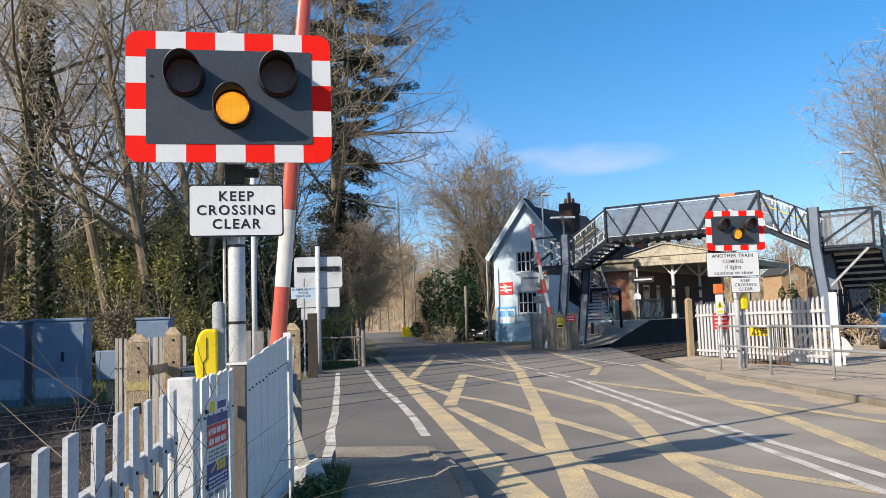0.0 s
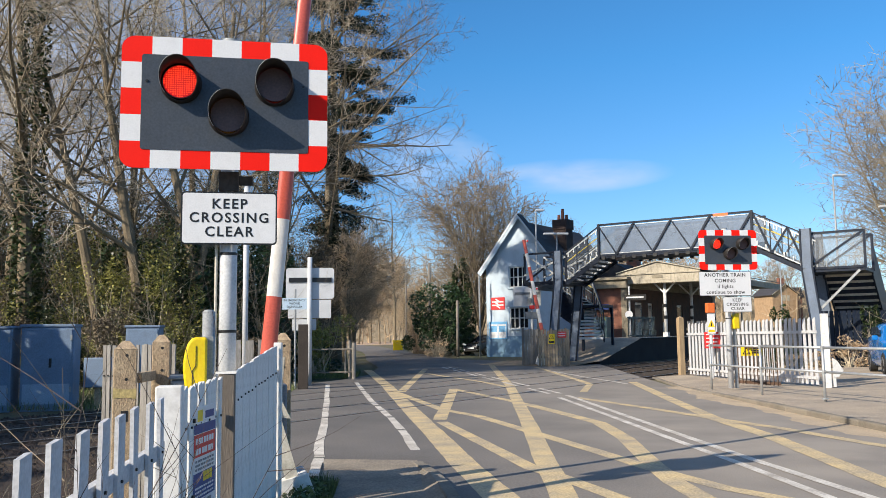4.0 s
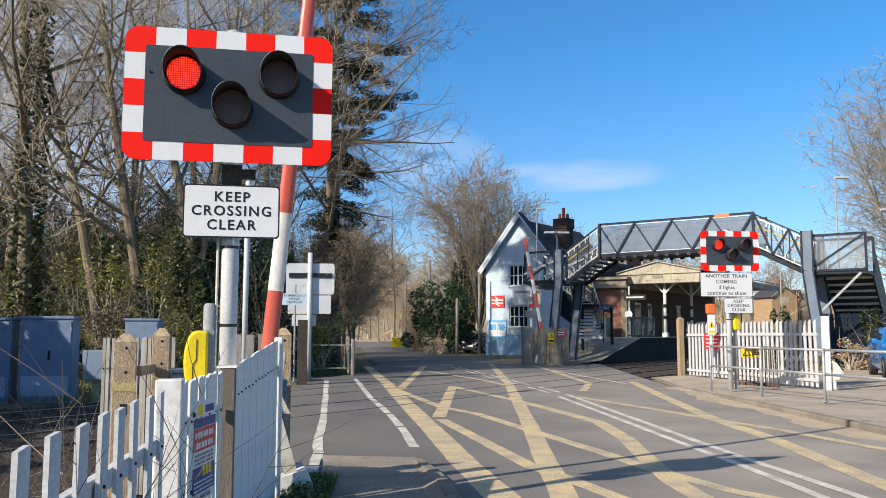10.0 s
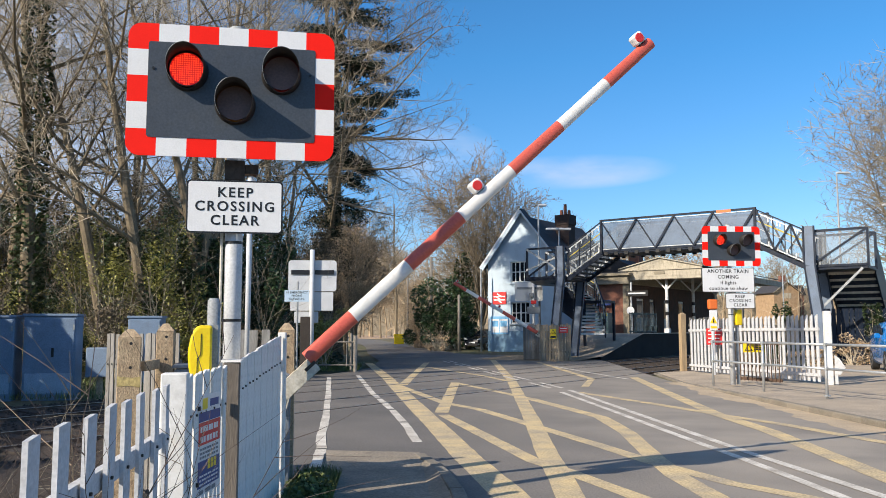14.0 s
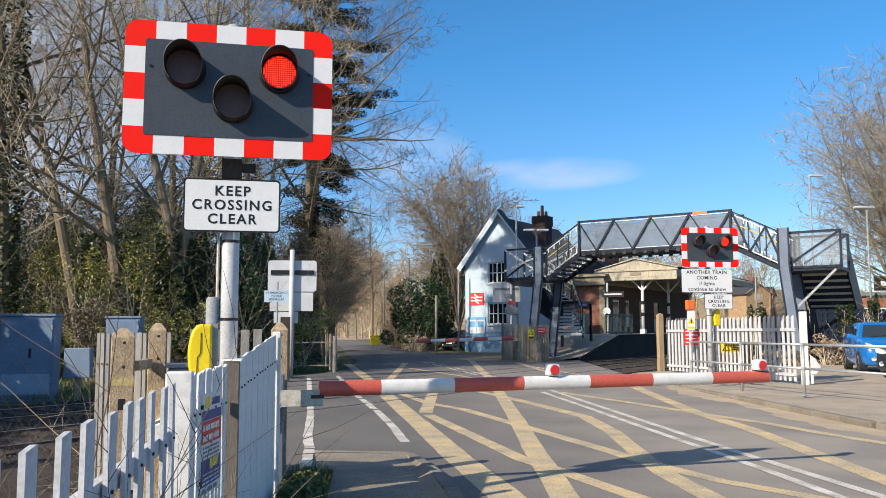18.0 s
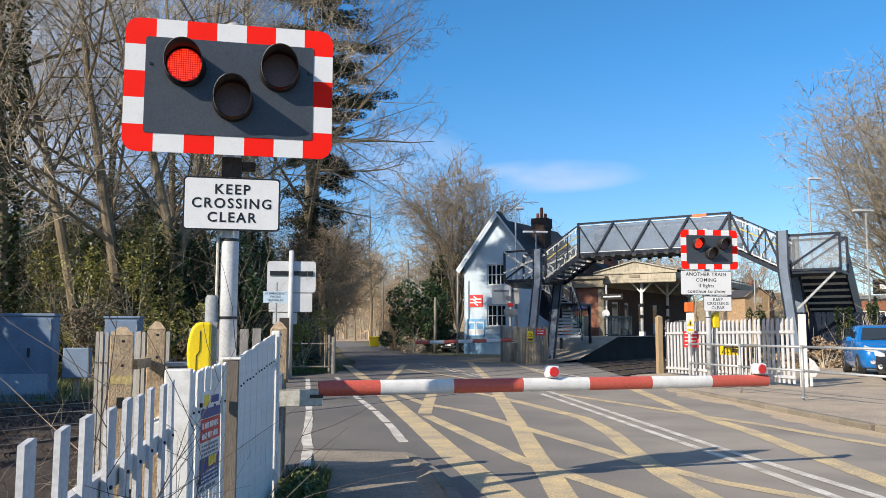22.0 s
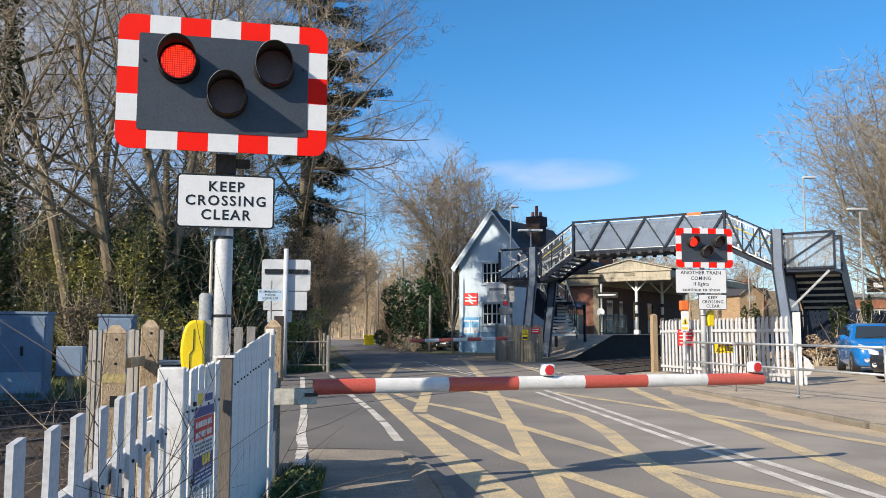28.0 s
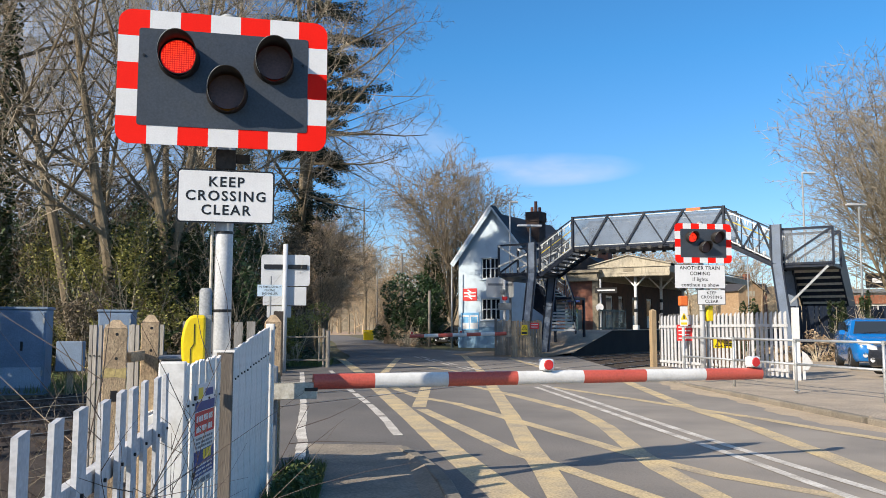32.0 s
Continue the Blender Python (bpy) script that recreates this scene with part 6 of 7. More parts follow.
for x, y, h in ((0.3, 64, 7.0), (4.6, 58.6, 3.9), (1.6, 76, 7.0), (-1.0, 92, 8)):
    po = thing("utility_pole", pose(x + (2.6 if x < 4 else 0), y, 0), "pale wooden pole beside the road", "pole", "roadside poles")
    part("shaft", MB().tube((0, 0, -0.1), (0, 0, h), 0.12, 0.09, 10), GREY_WOOD, po, smooth=True)
hv = thing("yellow_bin", pose(0.6, 84, 0), "bright yellow-green grit bin by the road", "bin")
part("body", MB().box(-0.5, 0.5, -0.4, 0.4, 0, 0.8), YELLOW, hv, bevel=0.05)
part("lid", MB().box(-0.55, 0.55, -0.45, 0.45, 0.8, 1.0), YELLOW, hv, bevel=0.05)
rsn = thing("road_sign", pose(-4.2, 95, 0), "distant road sign on a pole", "sign")
part("pole", MB().tube((0, 0, 0), (0, 0, 3.4), 0.05), GALV_DULL, rsn)
part("plate", MB().box(-0.4, 0.4, -0.02, 0.02, 2.2, 3.2), BACK_GREY, rsn)

fh = thing("brick_house", pose(72.7, 150, 3.8, 0, 0, 8), "tan brick house with a grey roof in the distance", "house")
part("wall", MB().box(-2.6, 2.6, 0, 6, 0, 4.4), HOUSE_TAN, fh)
part("gable", MB().prism([(-2.6, 4.4), (2.6, 4.4), (0, 6.2)], -6, 0, FACE), HOUSE_TAN, fh)
for s in (-1, 1):
    part("roof", MB().prism([(0, 6.4), (3.0 * s, 4.3), (3.0 * s, 4.15), (0, 6.2)][::s], -6.3, 0.3, FACE), SLATE, fh)
part("bargeboard", MB().bar((-2.9, -0.33, 4.25), (0, -0.33, 6.3), 0.05, 0.22, (0, 1, 0)).bar((0, -0.33, 6.3), (2.9, -0.33, 4.25), 0.05, 0.22, (0, 1, 0)), CANOPY, fh)
part("window", MB().box(-0.9, 0.9, -0.05, 0.02, 3.2, 4.2), CANOPY, fh, "cream-framed window")
part("base", MB().box(-2.7, 2.7, -0.1, 6.1, -4.7, 0.0), HOUSE_TAN, fh)
part("wing", MB().box(2.65, 5.6, 3, 8, -4.7, 4.0), BRICK, fh)
part("wing_roof", MB().prism([(2.7, 3.9), (6.0, 3.9), (5.2, 5.8), (2.7, 5.8)], -3.2, -2.7, FACE), SLATE, fh)
part("chimney", MB().box(0.6, 1.6, 2.5, 3.3, 5.0, 7.6), BRICK, fh)
fs = thing("white_shop", pose(47.0, 62, 0, 0, 0, -25), "white flat-roofed building beyond the car park", "building")
part("wall", MB().box(-8, 8, 0, 8, 0, 4.2), WHITE, fs)
part("fascia", MB().box(-8, 8, -0.15, 0, 3.3, 4.0), TERRACOTTA, fs)
part("roof", MB().box(-8.3, 8.3, -0.4, 8.3, 4.2, 4.5), GREY_STEEL, fs)
part("window", MB().box(-6, 6, -0.06, 0.0, 0.8, 2.8), GLASS_DARK, fs)
part("sign_board", MB().box(-6.5, -1.5, -0.2, -0.1, 4.6, 5.8), BLACK, fs)
part("text_bar", MB().box(-6.0, -2.0, -0.22, -0.2, 5.0, 5.4), WHITE_CLEAN, fs)

# slatted screen and low wall behind the far pavement
fence((17.6, 33.4), (21.5, 32.0), 0.0, 2.3, 2.3, 24, 0.15, BLUE_STEEL, "dark slatted screen under the stair", (0.2, 0.9), tip=0.0, name="slatted_screen")
fence((11.5, 32.0), (17.2, 34.5), 0.0, 1.9, 1.9, 26, 0.19, GREY_WOOD, "grey close-boarded fence behind the far pavement", (0.2, 0.85), tip=0.0, name="board_fence")


# ---- trees, hedges, undergrowth ----
def limb(mb, p, d, ln, r, lvl, rng, kids, gnarl, lift, tips=None, crown=None, least=0.0065):
    """A bent, tapering branch with its own branches, down to the twigs. crown: the meshes for boughs and for twigs, if not mb."""
    segs = (7, 5, 4, 3, 2)[lvl]
    sides = (9, 6, 4, 3, 3)[lvl]
    p, d = Vector(p), Vector(d).normalized()
    pts, rads = [p.copy()], [r]
    taper = 0.22 if lvl == 0 else 0.2
    for i in range(segs):
        d = (d + Vector((rng.uniform(-1, 1), rng.uniform(-1, 1), rng.uniform(-0.7, 0.8))) * gnarl + Vector((0, 0, lift * (1, 0.5, 0.3, 0.15, 0.1)[lvl]))).normalized()
        p = p + d * ln / segs
        pts.append(p.copy())
        rads.append(r * (1 - (1 - taper) * (i + 1) / segs))
    ref = Vector((0.3, 0.9, 0.2)) if abs(d.z) > 0.8 else Vector((0, 0, 1))
    base = len(mb.v)
    for i, (q, rr) in enumerate(zip(pts, rads)):
        w = (pts[min(i + 1, segs)] - pts[max(i - 1, 0)]).normalized()
        a = w.cross(ref).normalized()
        b = w.cross(a)
        for k in range(sides):
            t = 2 * math.pi * k / sides
            mb.v.append(tuple(q + rr * (math.cos(t) * a + math.sin(t) * b)))
    for i in range(segs):
        s0, s1 = base + i * sides, base + (i + 1) * sides
        mb.f += [(s0 + k, s0 + (k + 1) % sides, s1 + (k + 1) % sides, s1 + k) for k in range(sides)]
    if tips is not None and lvl >= 2:
        tips += pts[1:]
    if lvl < len(kids):
        n = kids[lvl]
        lo = 0.3 if lvl == 0 else 0.12
        for k in range(n):
            t = lo + (1 - lo) * (k + rng.random()) / n
            i = min(int(t * segs), segs - 1)
            q = pts[i].lerp(pts[i + 1], t * segs - i)
            w = (pts[i + 1] - pts[i]).normalized()
            side = w.orthogonal().normalized()
            side.rotate(Matrix.Rotation(rng.uniform(0, 2 * math.pi), 3, w))
            spread = rng.uniform(0.5, 1.15)
            cd = (w * math.cos(spread) + side * math.sin(spread)).normalized()
            cl = ln * (0.52 if lvl == 0 else 0.55) * rng.uniform(0.6, 1.2) * (1.1 - 0.5 * t)
            cr = max(rads[i] * (0.42 if lvl == 0 else 0.45), least)
            into = crown[0 if lvl < 2 else 1] if crown else mb
            limb(into, q, cd, cl, cr, lvl + 1, rng, kids, gnarl * 1.15, lift, tips, crown, least)


def leaf_cards(mb, centre, spread, n, size, rng, shell=False):
    """Small bent leaves scattered round a place."""
    cx, cy, cz = centre
    for _ in range(n):
        while True:
            x, y, z = rng.uniform(-1, 1), rng.uniform(-1, 1), rng.uniform(-1, 1)
            q = x * x + y * y + z * z
            if q < 1 and (not shell or q > 0.35):
                break
        c = Vector((cx + x * spread[0], cy + y * spread[1], cz + z * spread[2]))
        a = Vector((rng.uniform(-1, 1), rng.uniform(-1, 1), rng.uniform(-0.7, 0.7))).normalized() * size * rng.uniform(0.6, 1.25)
        b = a.cross(Vector((rng.uniform(-1, 1), rng.uniform(-1, 1), 1))).normalized() * a.length * 0.6
        m = len(mb.v)
        mb.v += [tuple(c - a), tuple(c + b), tuple(c + a), tuple(c - b)]
        mb.f.append((m, m + 1, m + 2, m + 3))


def bare_tree(seed, h, r, kids=(11, 7, 5, 4), gnarl=0.15, lift=0.10, lean=(0, 0), twig=None, buds=0, bud_size=0.03, least=0.0075):
    """The parts of a bare tree: a trunk and a crown of branches, with buds at the tips."""
    rng = random.Random(seed)
    trunk, boughs, crown, tips = MB(), MB(), MB(), []
    limb(trunk, (0, 0, -0.2), (lean[0], lean[1], 1), h, r, 0, rng, kids, gnarl * 0.45, lift, tips, (boughs, crown), least)
    for _ in range(buds):
        q = rng.choice(tips)
        leaf_cards(crown, q, (0.18, 0.18, 0.15), 1, bud_size, rng)
    return [("trunk", mesh_of(trunk, BARK)), ("branchwork", mesh_of(boughs, BARK)), ("crown", mesh_of(crown, twig or TWIG))]


def plant_tree(name, me_parts, m, label, group, category="tree"):
    t = thing(name, m, label, category, group)
    for nm, me in me_parts:
        share(nm, me, Matrix.Identity(4), t)
    return t


def ivy_on(h, r, seed, n=2600, top=0.75):
    rng = random.Random(seed)
    mb = MB()
    for _ in range(n):
        z = h * top * rng.random() ** 1.2
        rr = r * 1.35 + rng.uniform(0, 0.13) * (1 - 0.6 * z / h)
        a = rng.uniform(0, 2 * math.pi)
        leaf_cards(mb, (rr * math.cos(a), rr * math.sin(a), z), (0.08, 0.08, 0.1), 1, 0.07, rng)
    return mb


def dome_tree(seed, h, r, stems=10, twig=None, buds=7000, bud_size=0.05, least=0.019):
    """A tree whose stems fan out from a low fork into a round crown."""
    rng = random.Random(seed)
    trunk, boughs, crown, tips = MB(), MB(), MB(), []
    limb(trunk, (0, 0, -0.2), (0, 0, 1), h * 0.22, 0.3, 0, rng, (), 0.02, 0.1)
    for k in range(stems):
        a = 2 * math.pi * (k + rng.uniform(-0.3, 0.3)) / stems * 2.0
        q = (k + 0.5) / stems
        d = Vector((math.cos(a) * q * r / h * 1.5, math.sin(a) * q * r / h * 1.5, 1))
        ln = h * (0.86 - 0.14 * q * q)
        limb(boughs, (0.1 * math.cos(a), 0.1 * math.sin(a), h * 0.13), d, ln, 0.13 - 0.04 * q, 1, rng, (0, 15, 9, 4), 0.09, 0.06, tips, (boughs, crown), least)
    for _ in range(buds):
        leaf_cards(crown, rng.choice(tips), (0.2, 0.2, 0.2), 1, bud_size, rng)
    return [("trunk", mesh_of(trunk, BARK)), ("branchwork", mesh_of(boughs, BARK)), ("crown", mesh_of(crown, twig or TWIG))]


def reaching_tree(seed, h, r, limbs, twig=None):
    """A tall old tree with a leading stem and named long boughs: height, direction, length."""
    rng = random.Random(seed)
    trunk, boughs, crown = MB(), MB(), MB()
    limb(trunk, (0, 0, -0.2), (0.02, 0, 1), h, r, 0, rng, (9, 6, 5, 4), 0.06, 0.08, None, (boughs, crown), 0.007)
    for z, d, ln in limbs:
        limb(boughs, (0.02 * z, 0, z), d, ln, 0.075, 1, rng, (0, 11, 8, 5), 0.2, 0.03, None, (boughs, crown), 0.0075)
    return [("trunk", mesh_of(trunk, BARK)), ("branchwork", mesh_of(boughs, BARK)), ("crown", mesh_of(crown, twig or TWIG))]


oak = bare_tree(11, 13.5, 0.20, (12, 8, 6, 5), 0.24, 0.09, least=0.0062)
ash = bare_tree(12, 14.0, 0.16, (12, 8, 6, 5), 0.22, 0.12, least=0.0062)
thin = bare_tree(13, 12.0, 0.10, (12, 7, 6, 4), 0.22, 0.13, least=0.0062)
lean_t = bare_tree(14, 12.5, 0.14, (12, 7, 6, 5), 0.22, 0.10, (-0.36, 0.0), least=0.0062)
warm = bare_tree(15, 8.5, 0.13, (22, 10, 7), 0.24, 0.03, (0, 0), TWIG_WARM, 4500, 0.05, 0.018)
warm2 = bare_tree(16, 7.5, 0.11, (22, 10, 7), 0.26, 0.01, (0, 0), TWIG_WARM, 4500, 0.05, 0.018)
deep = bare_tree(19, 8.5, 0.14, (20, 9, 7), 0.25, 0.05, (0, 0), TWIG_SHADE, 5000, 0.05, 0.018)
dome = dome_tree(17, 14.5, 5.2, 13, TWIG_DARK, 8000, 0.055, 0.024)
light_dome = dome_tree(18, 14.5, 4.7, 13, TWIG_MID, 4500, 0.055, 0.017)
ivy_a = mesh_of(ivy_on(13, 0.20, 3, 4200, 0.85), IVY)
ivy_b = mesh_of(ivy_on(10, 0.2, 4, 2600, 0.45), IVY)
WOOD = [  # x, y, scale, turn, kind, ivy
    (-11.6, 27.0, 1.3, 20, "oak", "ivy_a"), (-12.9, 27.4, 1.2, 75, "ash", ""), (-9.0, 27.2, 1.0, 0, "stout_lean", "ivy_b"), (-9.45, 30.5, 1.1, 200, "thin", ""), (-7.9, 27.3, 1.05, 260, "stout", "ivy_b"), (-6.75, 27.8, 1.05, 100, "stout", "ivy_b"), (-5.95, 28.3, 1.0, 25, "stout_lean", "ivy_b"),
    (-7.6, 33.0, 1.2, 310, "ash", "ivy_b"), (-5.6, 32.0, 1.25, 10, "thin", ""), (-14.5, 34.0, 1.3, 110, "oak", "ivy_b"), (-12.5, 39.0, 1.3, 170, "ash", ""),
    (-16.5, 31.0, 1.2, 330, "ash", "ivy_a"), (-17.5, 39.0, 1.35, 240, "oak", ""),
    (-5.2, 40.0, 1.3, 120, "thin", "ivy_b"), (-14.0, 29.5, 1.1, 15, "thin", ""), (-5.0, 33.8, 1.2, 70, "ash", "ivy_a"), (-7.5, 36.4, 1.2, 190, "oak", "ivy_a"),
]
stout = bare_tree(26, 13.0, 0.23, (13, 8, 6, 5), 0.2, 0.10, least=0.0065)
stout_lean = bare_tree(27, 13.0, 0.22, (13, 8, 6, 5), 0.2, 0.08, (-0.22, 0.0), least=0.0065)
KINDS = {"stout": stout, "stout_lean": stout_lean, "oak": oak, "ash": ash, "thin": thin, "lean": lean_t, "warm": warm, "warm2": warm2, "dome": dome, "light": light_dome}
IVIES = {"ivy_a": ivy_a, "ivy_b": ivy_b}
for x, y, s, turn, k, iv in WOOD:
    parts = KINDS[k] + ([("ivy", IVIES[iv])] if iv else [])
    plant_tree("bare_tree", parts, pose(x, y, 0, 0, 0, turn) @ Matrix.Scale(s, 4), "bare winter tree with an ivy-clad trunk" if iv else "bare grey-brown winter tree with fine twigs", "wood beside the track")
reach = reaching_tree(23, 17.0, 0.26, [(11.5, (1, -0.25, 0.25), 6.0), (10.0, (1, 0.1, 0.05), 5.6), (8.6, (1, -0.3, -0.12), 4.4), (12.5, (0.8, -0.2, 0.6), 5.5), (14.0, (0.5, -0.4, 0.8), 5.0), (7.2, (0.9, 0.2, -0.2), 3.4),
                                       (12.0, (-0.8, -0.4, 0.5), 5.0), (10.0, (-0.9, -0.5, 0.3), 4.5), (9.4, (0.7, -0.7, 0.1), 4.2), (13.2, (0.9, 0.3, 0.4), 5.2)], TWIG_DARK)
plant_tree("bare_tree", reach, pose(-3.73, 45.1, -0.35) @ Matrix.Scale(1.243, 4), "tall bare tree with long drooping boughs over the road", "wood beside the track")

# trees in the shade-darkened twig colour, as a dim background to the trunks
for i in range(11):
    x, y = -30 + 1.9 * i, 49 + 3.5 * math.sin(i * 2.4)
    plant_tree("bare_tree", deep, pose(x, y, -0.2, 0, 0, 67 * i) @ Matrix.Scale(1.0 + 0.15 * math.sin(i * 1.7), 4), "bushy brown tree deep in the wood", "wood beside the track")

# hedgerow trees along the lane beyond
rng = random.Random(8)
for i in range(15):
    y = 42.5 + i * 2.9
    left = -1.7 - 0.05 * (y - 42) - rng.uniform(0, 1.6)
    plant_tree("hedgerow_tree", KINDS[rng.choice(("warm", "warm2"))], pose(left, y, -0.2, 0, 0, rng.uniform(0, 360)) @ Matrix.Scale(rng.uniform(0.9, 1.1) * (0.72 if y < 50 else 0.5 if 52 < y < 56 else 0.9), 4), "bushy brown hedgerow tree in bud", "lane hedgerow")
for i in range(9):
    y = 76 + i * 6.5
    right = 4.0 - 0.085 * (y - 72) + rng.uniform(0.5, 3)
    plant_tree("hedgerow_tree", KINDS[rng.choice(("warm", "warm2", "warm", "thin"))], pose(right, y, -0.2, 0, 0, rng.uniform(0, 360)) @ Matrix.Scale(rng.uniform(0.5, 0.85), 4), "bushy brown hedgerow tree in bud", "lane hedgerow")
for x, y, s, k, turn in ((7.5, 70, 0.97, "dome", 0), (0.4, 96, 1.15, "ash", 60), (20.5, 100, 0.9, "light", 60), (-6, 152, 1.8, "warm", 15), (-2, 141, 1.6, "warm2", 15), (2, 132, 1.45, "warm", 95), (5.5, 124, 1.35, "warm2", 40), (-9.5, 168, 1.9, "warm", 160), (0.5, 152, 1.8, "warm2", 210), (-4, 166, 1.9, "warm", 300), (8.5, 130, 1.4, "warm", 10), (54, 168, 1.7, "warm", 80), (62, 170, 1.8, "warm2", 20), (70, 172, 1.8, "warm", 120), (79, 172, 1.8, "warm2", 60), (88, 176, 1.8, "warm", 160), (46, 166, 1.7, "warm2", 230)):
    plant_tree("bare_tree", KINDS[k], pose(x, y, 0, 0, 0, turn) @ Matrix.Scale(s, 4), "tall bare tree with a fan of fine branches", "trees by the station")
for x, y, s, k, turn in ((31.5, 46.5, 1.05, "light", 40), (38.5, 52, 1.1, "light", 200), (24, 92, 1.15, "warm", 10), (28, 96, 1.25, "warm2", 60), (19, 98, 1.1, "warm", 100), (33, 95, 1.15, "warm", 200), (15, 99, 1.2, "warm2", 20),
                         (30, 106, 1.1, "warm", 20), (55, 96, 0.95, "warm", 120), (38, 100, 1.1, "warm", 150), (58, 100, 0.9, "warm", 50), (62, 108, 0.9, "warm2", 80)):
    plant_tree("bare_tree", KINDS[k], pose(x, y, 0, 0, 0, turn) @ Matrix.Scale(s, 4), "bare tree beyond the station car park", "trees beyond the station")

# the dark conifer
rng = random.Random(21)
con = thing("conifer", pose(-3.05, 45.9, -0.3) @ Matrix.Scale(1.22, 4), "tall dark green conifer with ragged drooping boughs", "tree")
mb = MB()
needles = MB()
limb(mb, (0, 0, -0.2), (0.0, 0, 1), 18.0, 0.28, 0, rng, (), 0.03, 0.1)
for k in range(125):
    z = 4.0 + 14.5 * k / 125 + rng.uniform(-0.3, 0.3)
    a = rng.uniform(0, 2 * math.pi)
    wide = 1.5 if z < 10 else (3.0 if 11.2 < z < 16.6 else 1.8)
    ln = wide * rng.uniform(0.55, 1.1)
    d = Vector((math.cos(a), math.sin(a), rng.uniform(-0.35, 0.2)))
    limb(mb, (0, 0, z), d, ln, 0.045, 2, rng, (), 0.08, 0.0)
    for t in np.linspace(0.25, 1.0, 7):
        q = Vector((0, 0, z)) + d * ln * t
        leaf_cards(needles, (q.x, q.y, q.z - 0.15 * t), (0.42, 0.42, 0.22), 190 if 9 < z < 15.5 else 90 if z > 9 else 60, 0.055, rng)
part("trunk", mb, BARK, con)
part("crown", needles, YEW, con)


def bush(name, x, y, rx, ry, h, material, n, size, label, seed, category="shrub", stems=TWIG, lumps=14):
    """A shrub: stems, and leaves in uneven lumps with gaps between."""
    rg = random.Random(seed)
    b = thing(name, pose(x, y, 0), label, category)
    wood, mb = MB(), MB()
    for _ in range(lumps):
        a, q = rg.uniform(0, 2 * math.pi), rg.random() ** 0.6
        z = h * rg.uniform(0.12, 0.9)
        f = math.sqrt(max(0.1, 1 - (max(0, z / h - 0.35) / 0.75) ** 2))
        c = (rx * q * f * math.cos(a), ry * q * f * math.sin(a), z)
        s = rg.uniform(0.5, 1.0)
        leaf_cards(mb, c, (rx * 0.36 * s, ry * 0.36 * s, h * 0.2 * s), n // lumps, size, rg, True)
        limb(wood, (rg.uniform(-0.2, 0.2) * rx, rg.uniform(-0.2, 0.2) * ry, -0.1), Vector(c) + Vector((0, 0, 0.4)), Vector(c).length * 1.05, 0.03, 2, rg, (0, 0, 5), 0.12, 0.05)
    part("stem", wood, stems, b)
    part("foliage", mb, material, b)
    return b


bush("laurel_hedge", 3.3, 60.6, 2.5, 2.0, 5.3, LAUREL, 6500, 0.12, "dense dark green laurel beside the house", 31, lumps=26)
bush("laurel_hedge", 4.7, 63.4, 1.7, 1.4, 5.6, LAUREL, 5000, 0.12, "dark evergreen shrub at the house corner", 32, lumps=18)
bush("ivy_bush", 5.6, 66.5, 1.0, 1.0, 7.5, IVY, 3500, 0.11, "ivy-clad tree stump behind the house", 33, lumps=16)
bush("evergreen_bush", -6.3, 28.6, 1.3, 1.3, 4.7, LAUREL, 5200, 0.085, "dark evergreen bush at the edge of the wood", 34, lumps=24)
bush("holly_bush", -5.6, 35.5, 1.6, 1.3, 7.5, LAUREL, 4200, 0.10, "tall dark holly under the trees", 39, lumps=26)
bush("evergreen_bush", -4.6, 29.6, 1.3, 1.2, 4.9, LAUREL, 5600, 0.085, "dark evergreen bush behind the crossing signal", 35, lumps=20)
bush("evergreen_bush", -3.3, 33.5, 1.1, 1.6, 1.5, IVY, 2200, 0.07, "low ivy-covered bank beside the road", 36, lumps=16)
for i, (x, y, h) in enumerate(((-7.4, 27.3, 4.8), (-8.6, 26.8, 4.2), (-10.4, 27.6, 4.0), (-7.9, 30.0, 6.0), (-12.6, 27.0, 3.4), (-5.6, 27.6, 2.6), (-9.4, 30.5, 5.6))):
    bush("yellow_green_shrub", x, y, 1.5, 1.3, h, LIME_LEAF, 5000, 0.045, "loose yellow-green shrub in winter sun", 40 + i, lumps=20)
for i in range(12):
    x = -17 + 1.1 * i
    bush("undergrowth", x, 25.4 + 0.6 * math.sin(i * 2.1) + 0.05 * i, 1.1, 0.9, 1.9 + 0.6 * math.sin(i * 1.7), (LIME_LEAF, IVY, TWIG_SHADE)[i % 3], 4200, 0.045, "tangled ivy and bramble undergrowth", 60 + i, "undergrowth", lumps=12)
for i in range(9):
    bush("undergrowth", -18 + 1.9 * i, 30.5 + 1.2 * math.sin(i), 1.6, 1.3, 2.6 + 0.7 * math.sin(i * 2.3), (IVY, TWIG_SHADE, LIME_LEAF)[i % 3], 3400, 0.055, "ivy and holly thicket under the trees", 80 + i, "undergrowth", lumps=12)
for i in range(11):
    bush("holly_thicket", -24 + 1.45 * i, 42 + 2.5 * math.sin(i * 1.9), 2.0, 1.5, 6.6 + 1.2 * math.sin(i * 2.7), (IVY, TWIG_SHADE, LAUREL)[i % 3], 5000, 0.09, "tall dark holly and ivy thicket in the wood", 140 + i, "thicket", lumps=18)
for i, (x, y, h) in enumerate(((17.6, 31.2, 1.3), (18.9, 30.9, 1.0), (16.3, 31.6, 0.8))):
    bush("dry_shrub", x, y, 0.9, 0.6, h, TWIG_WARM, 1400, 0.05, "dry brown shrub behind the far pavement", 100 + i, lumps=12)
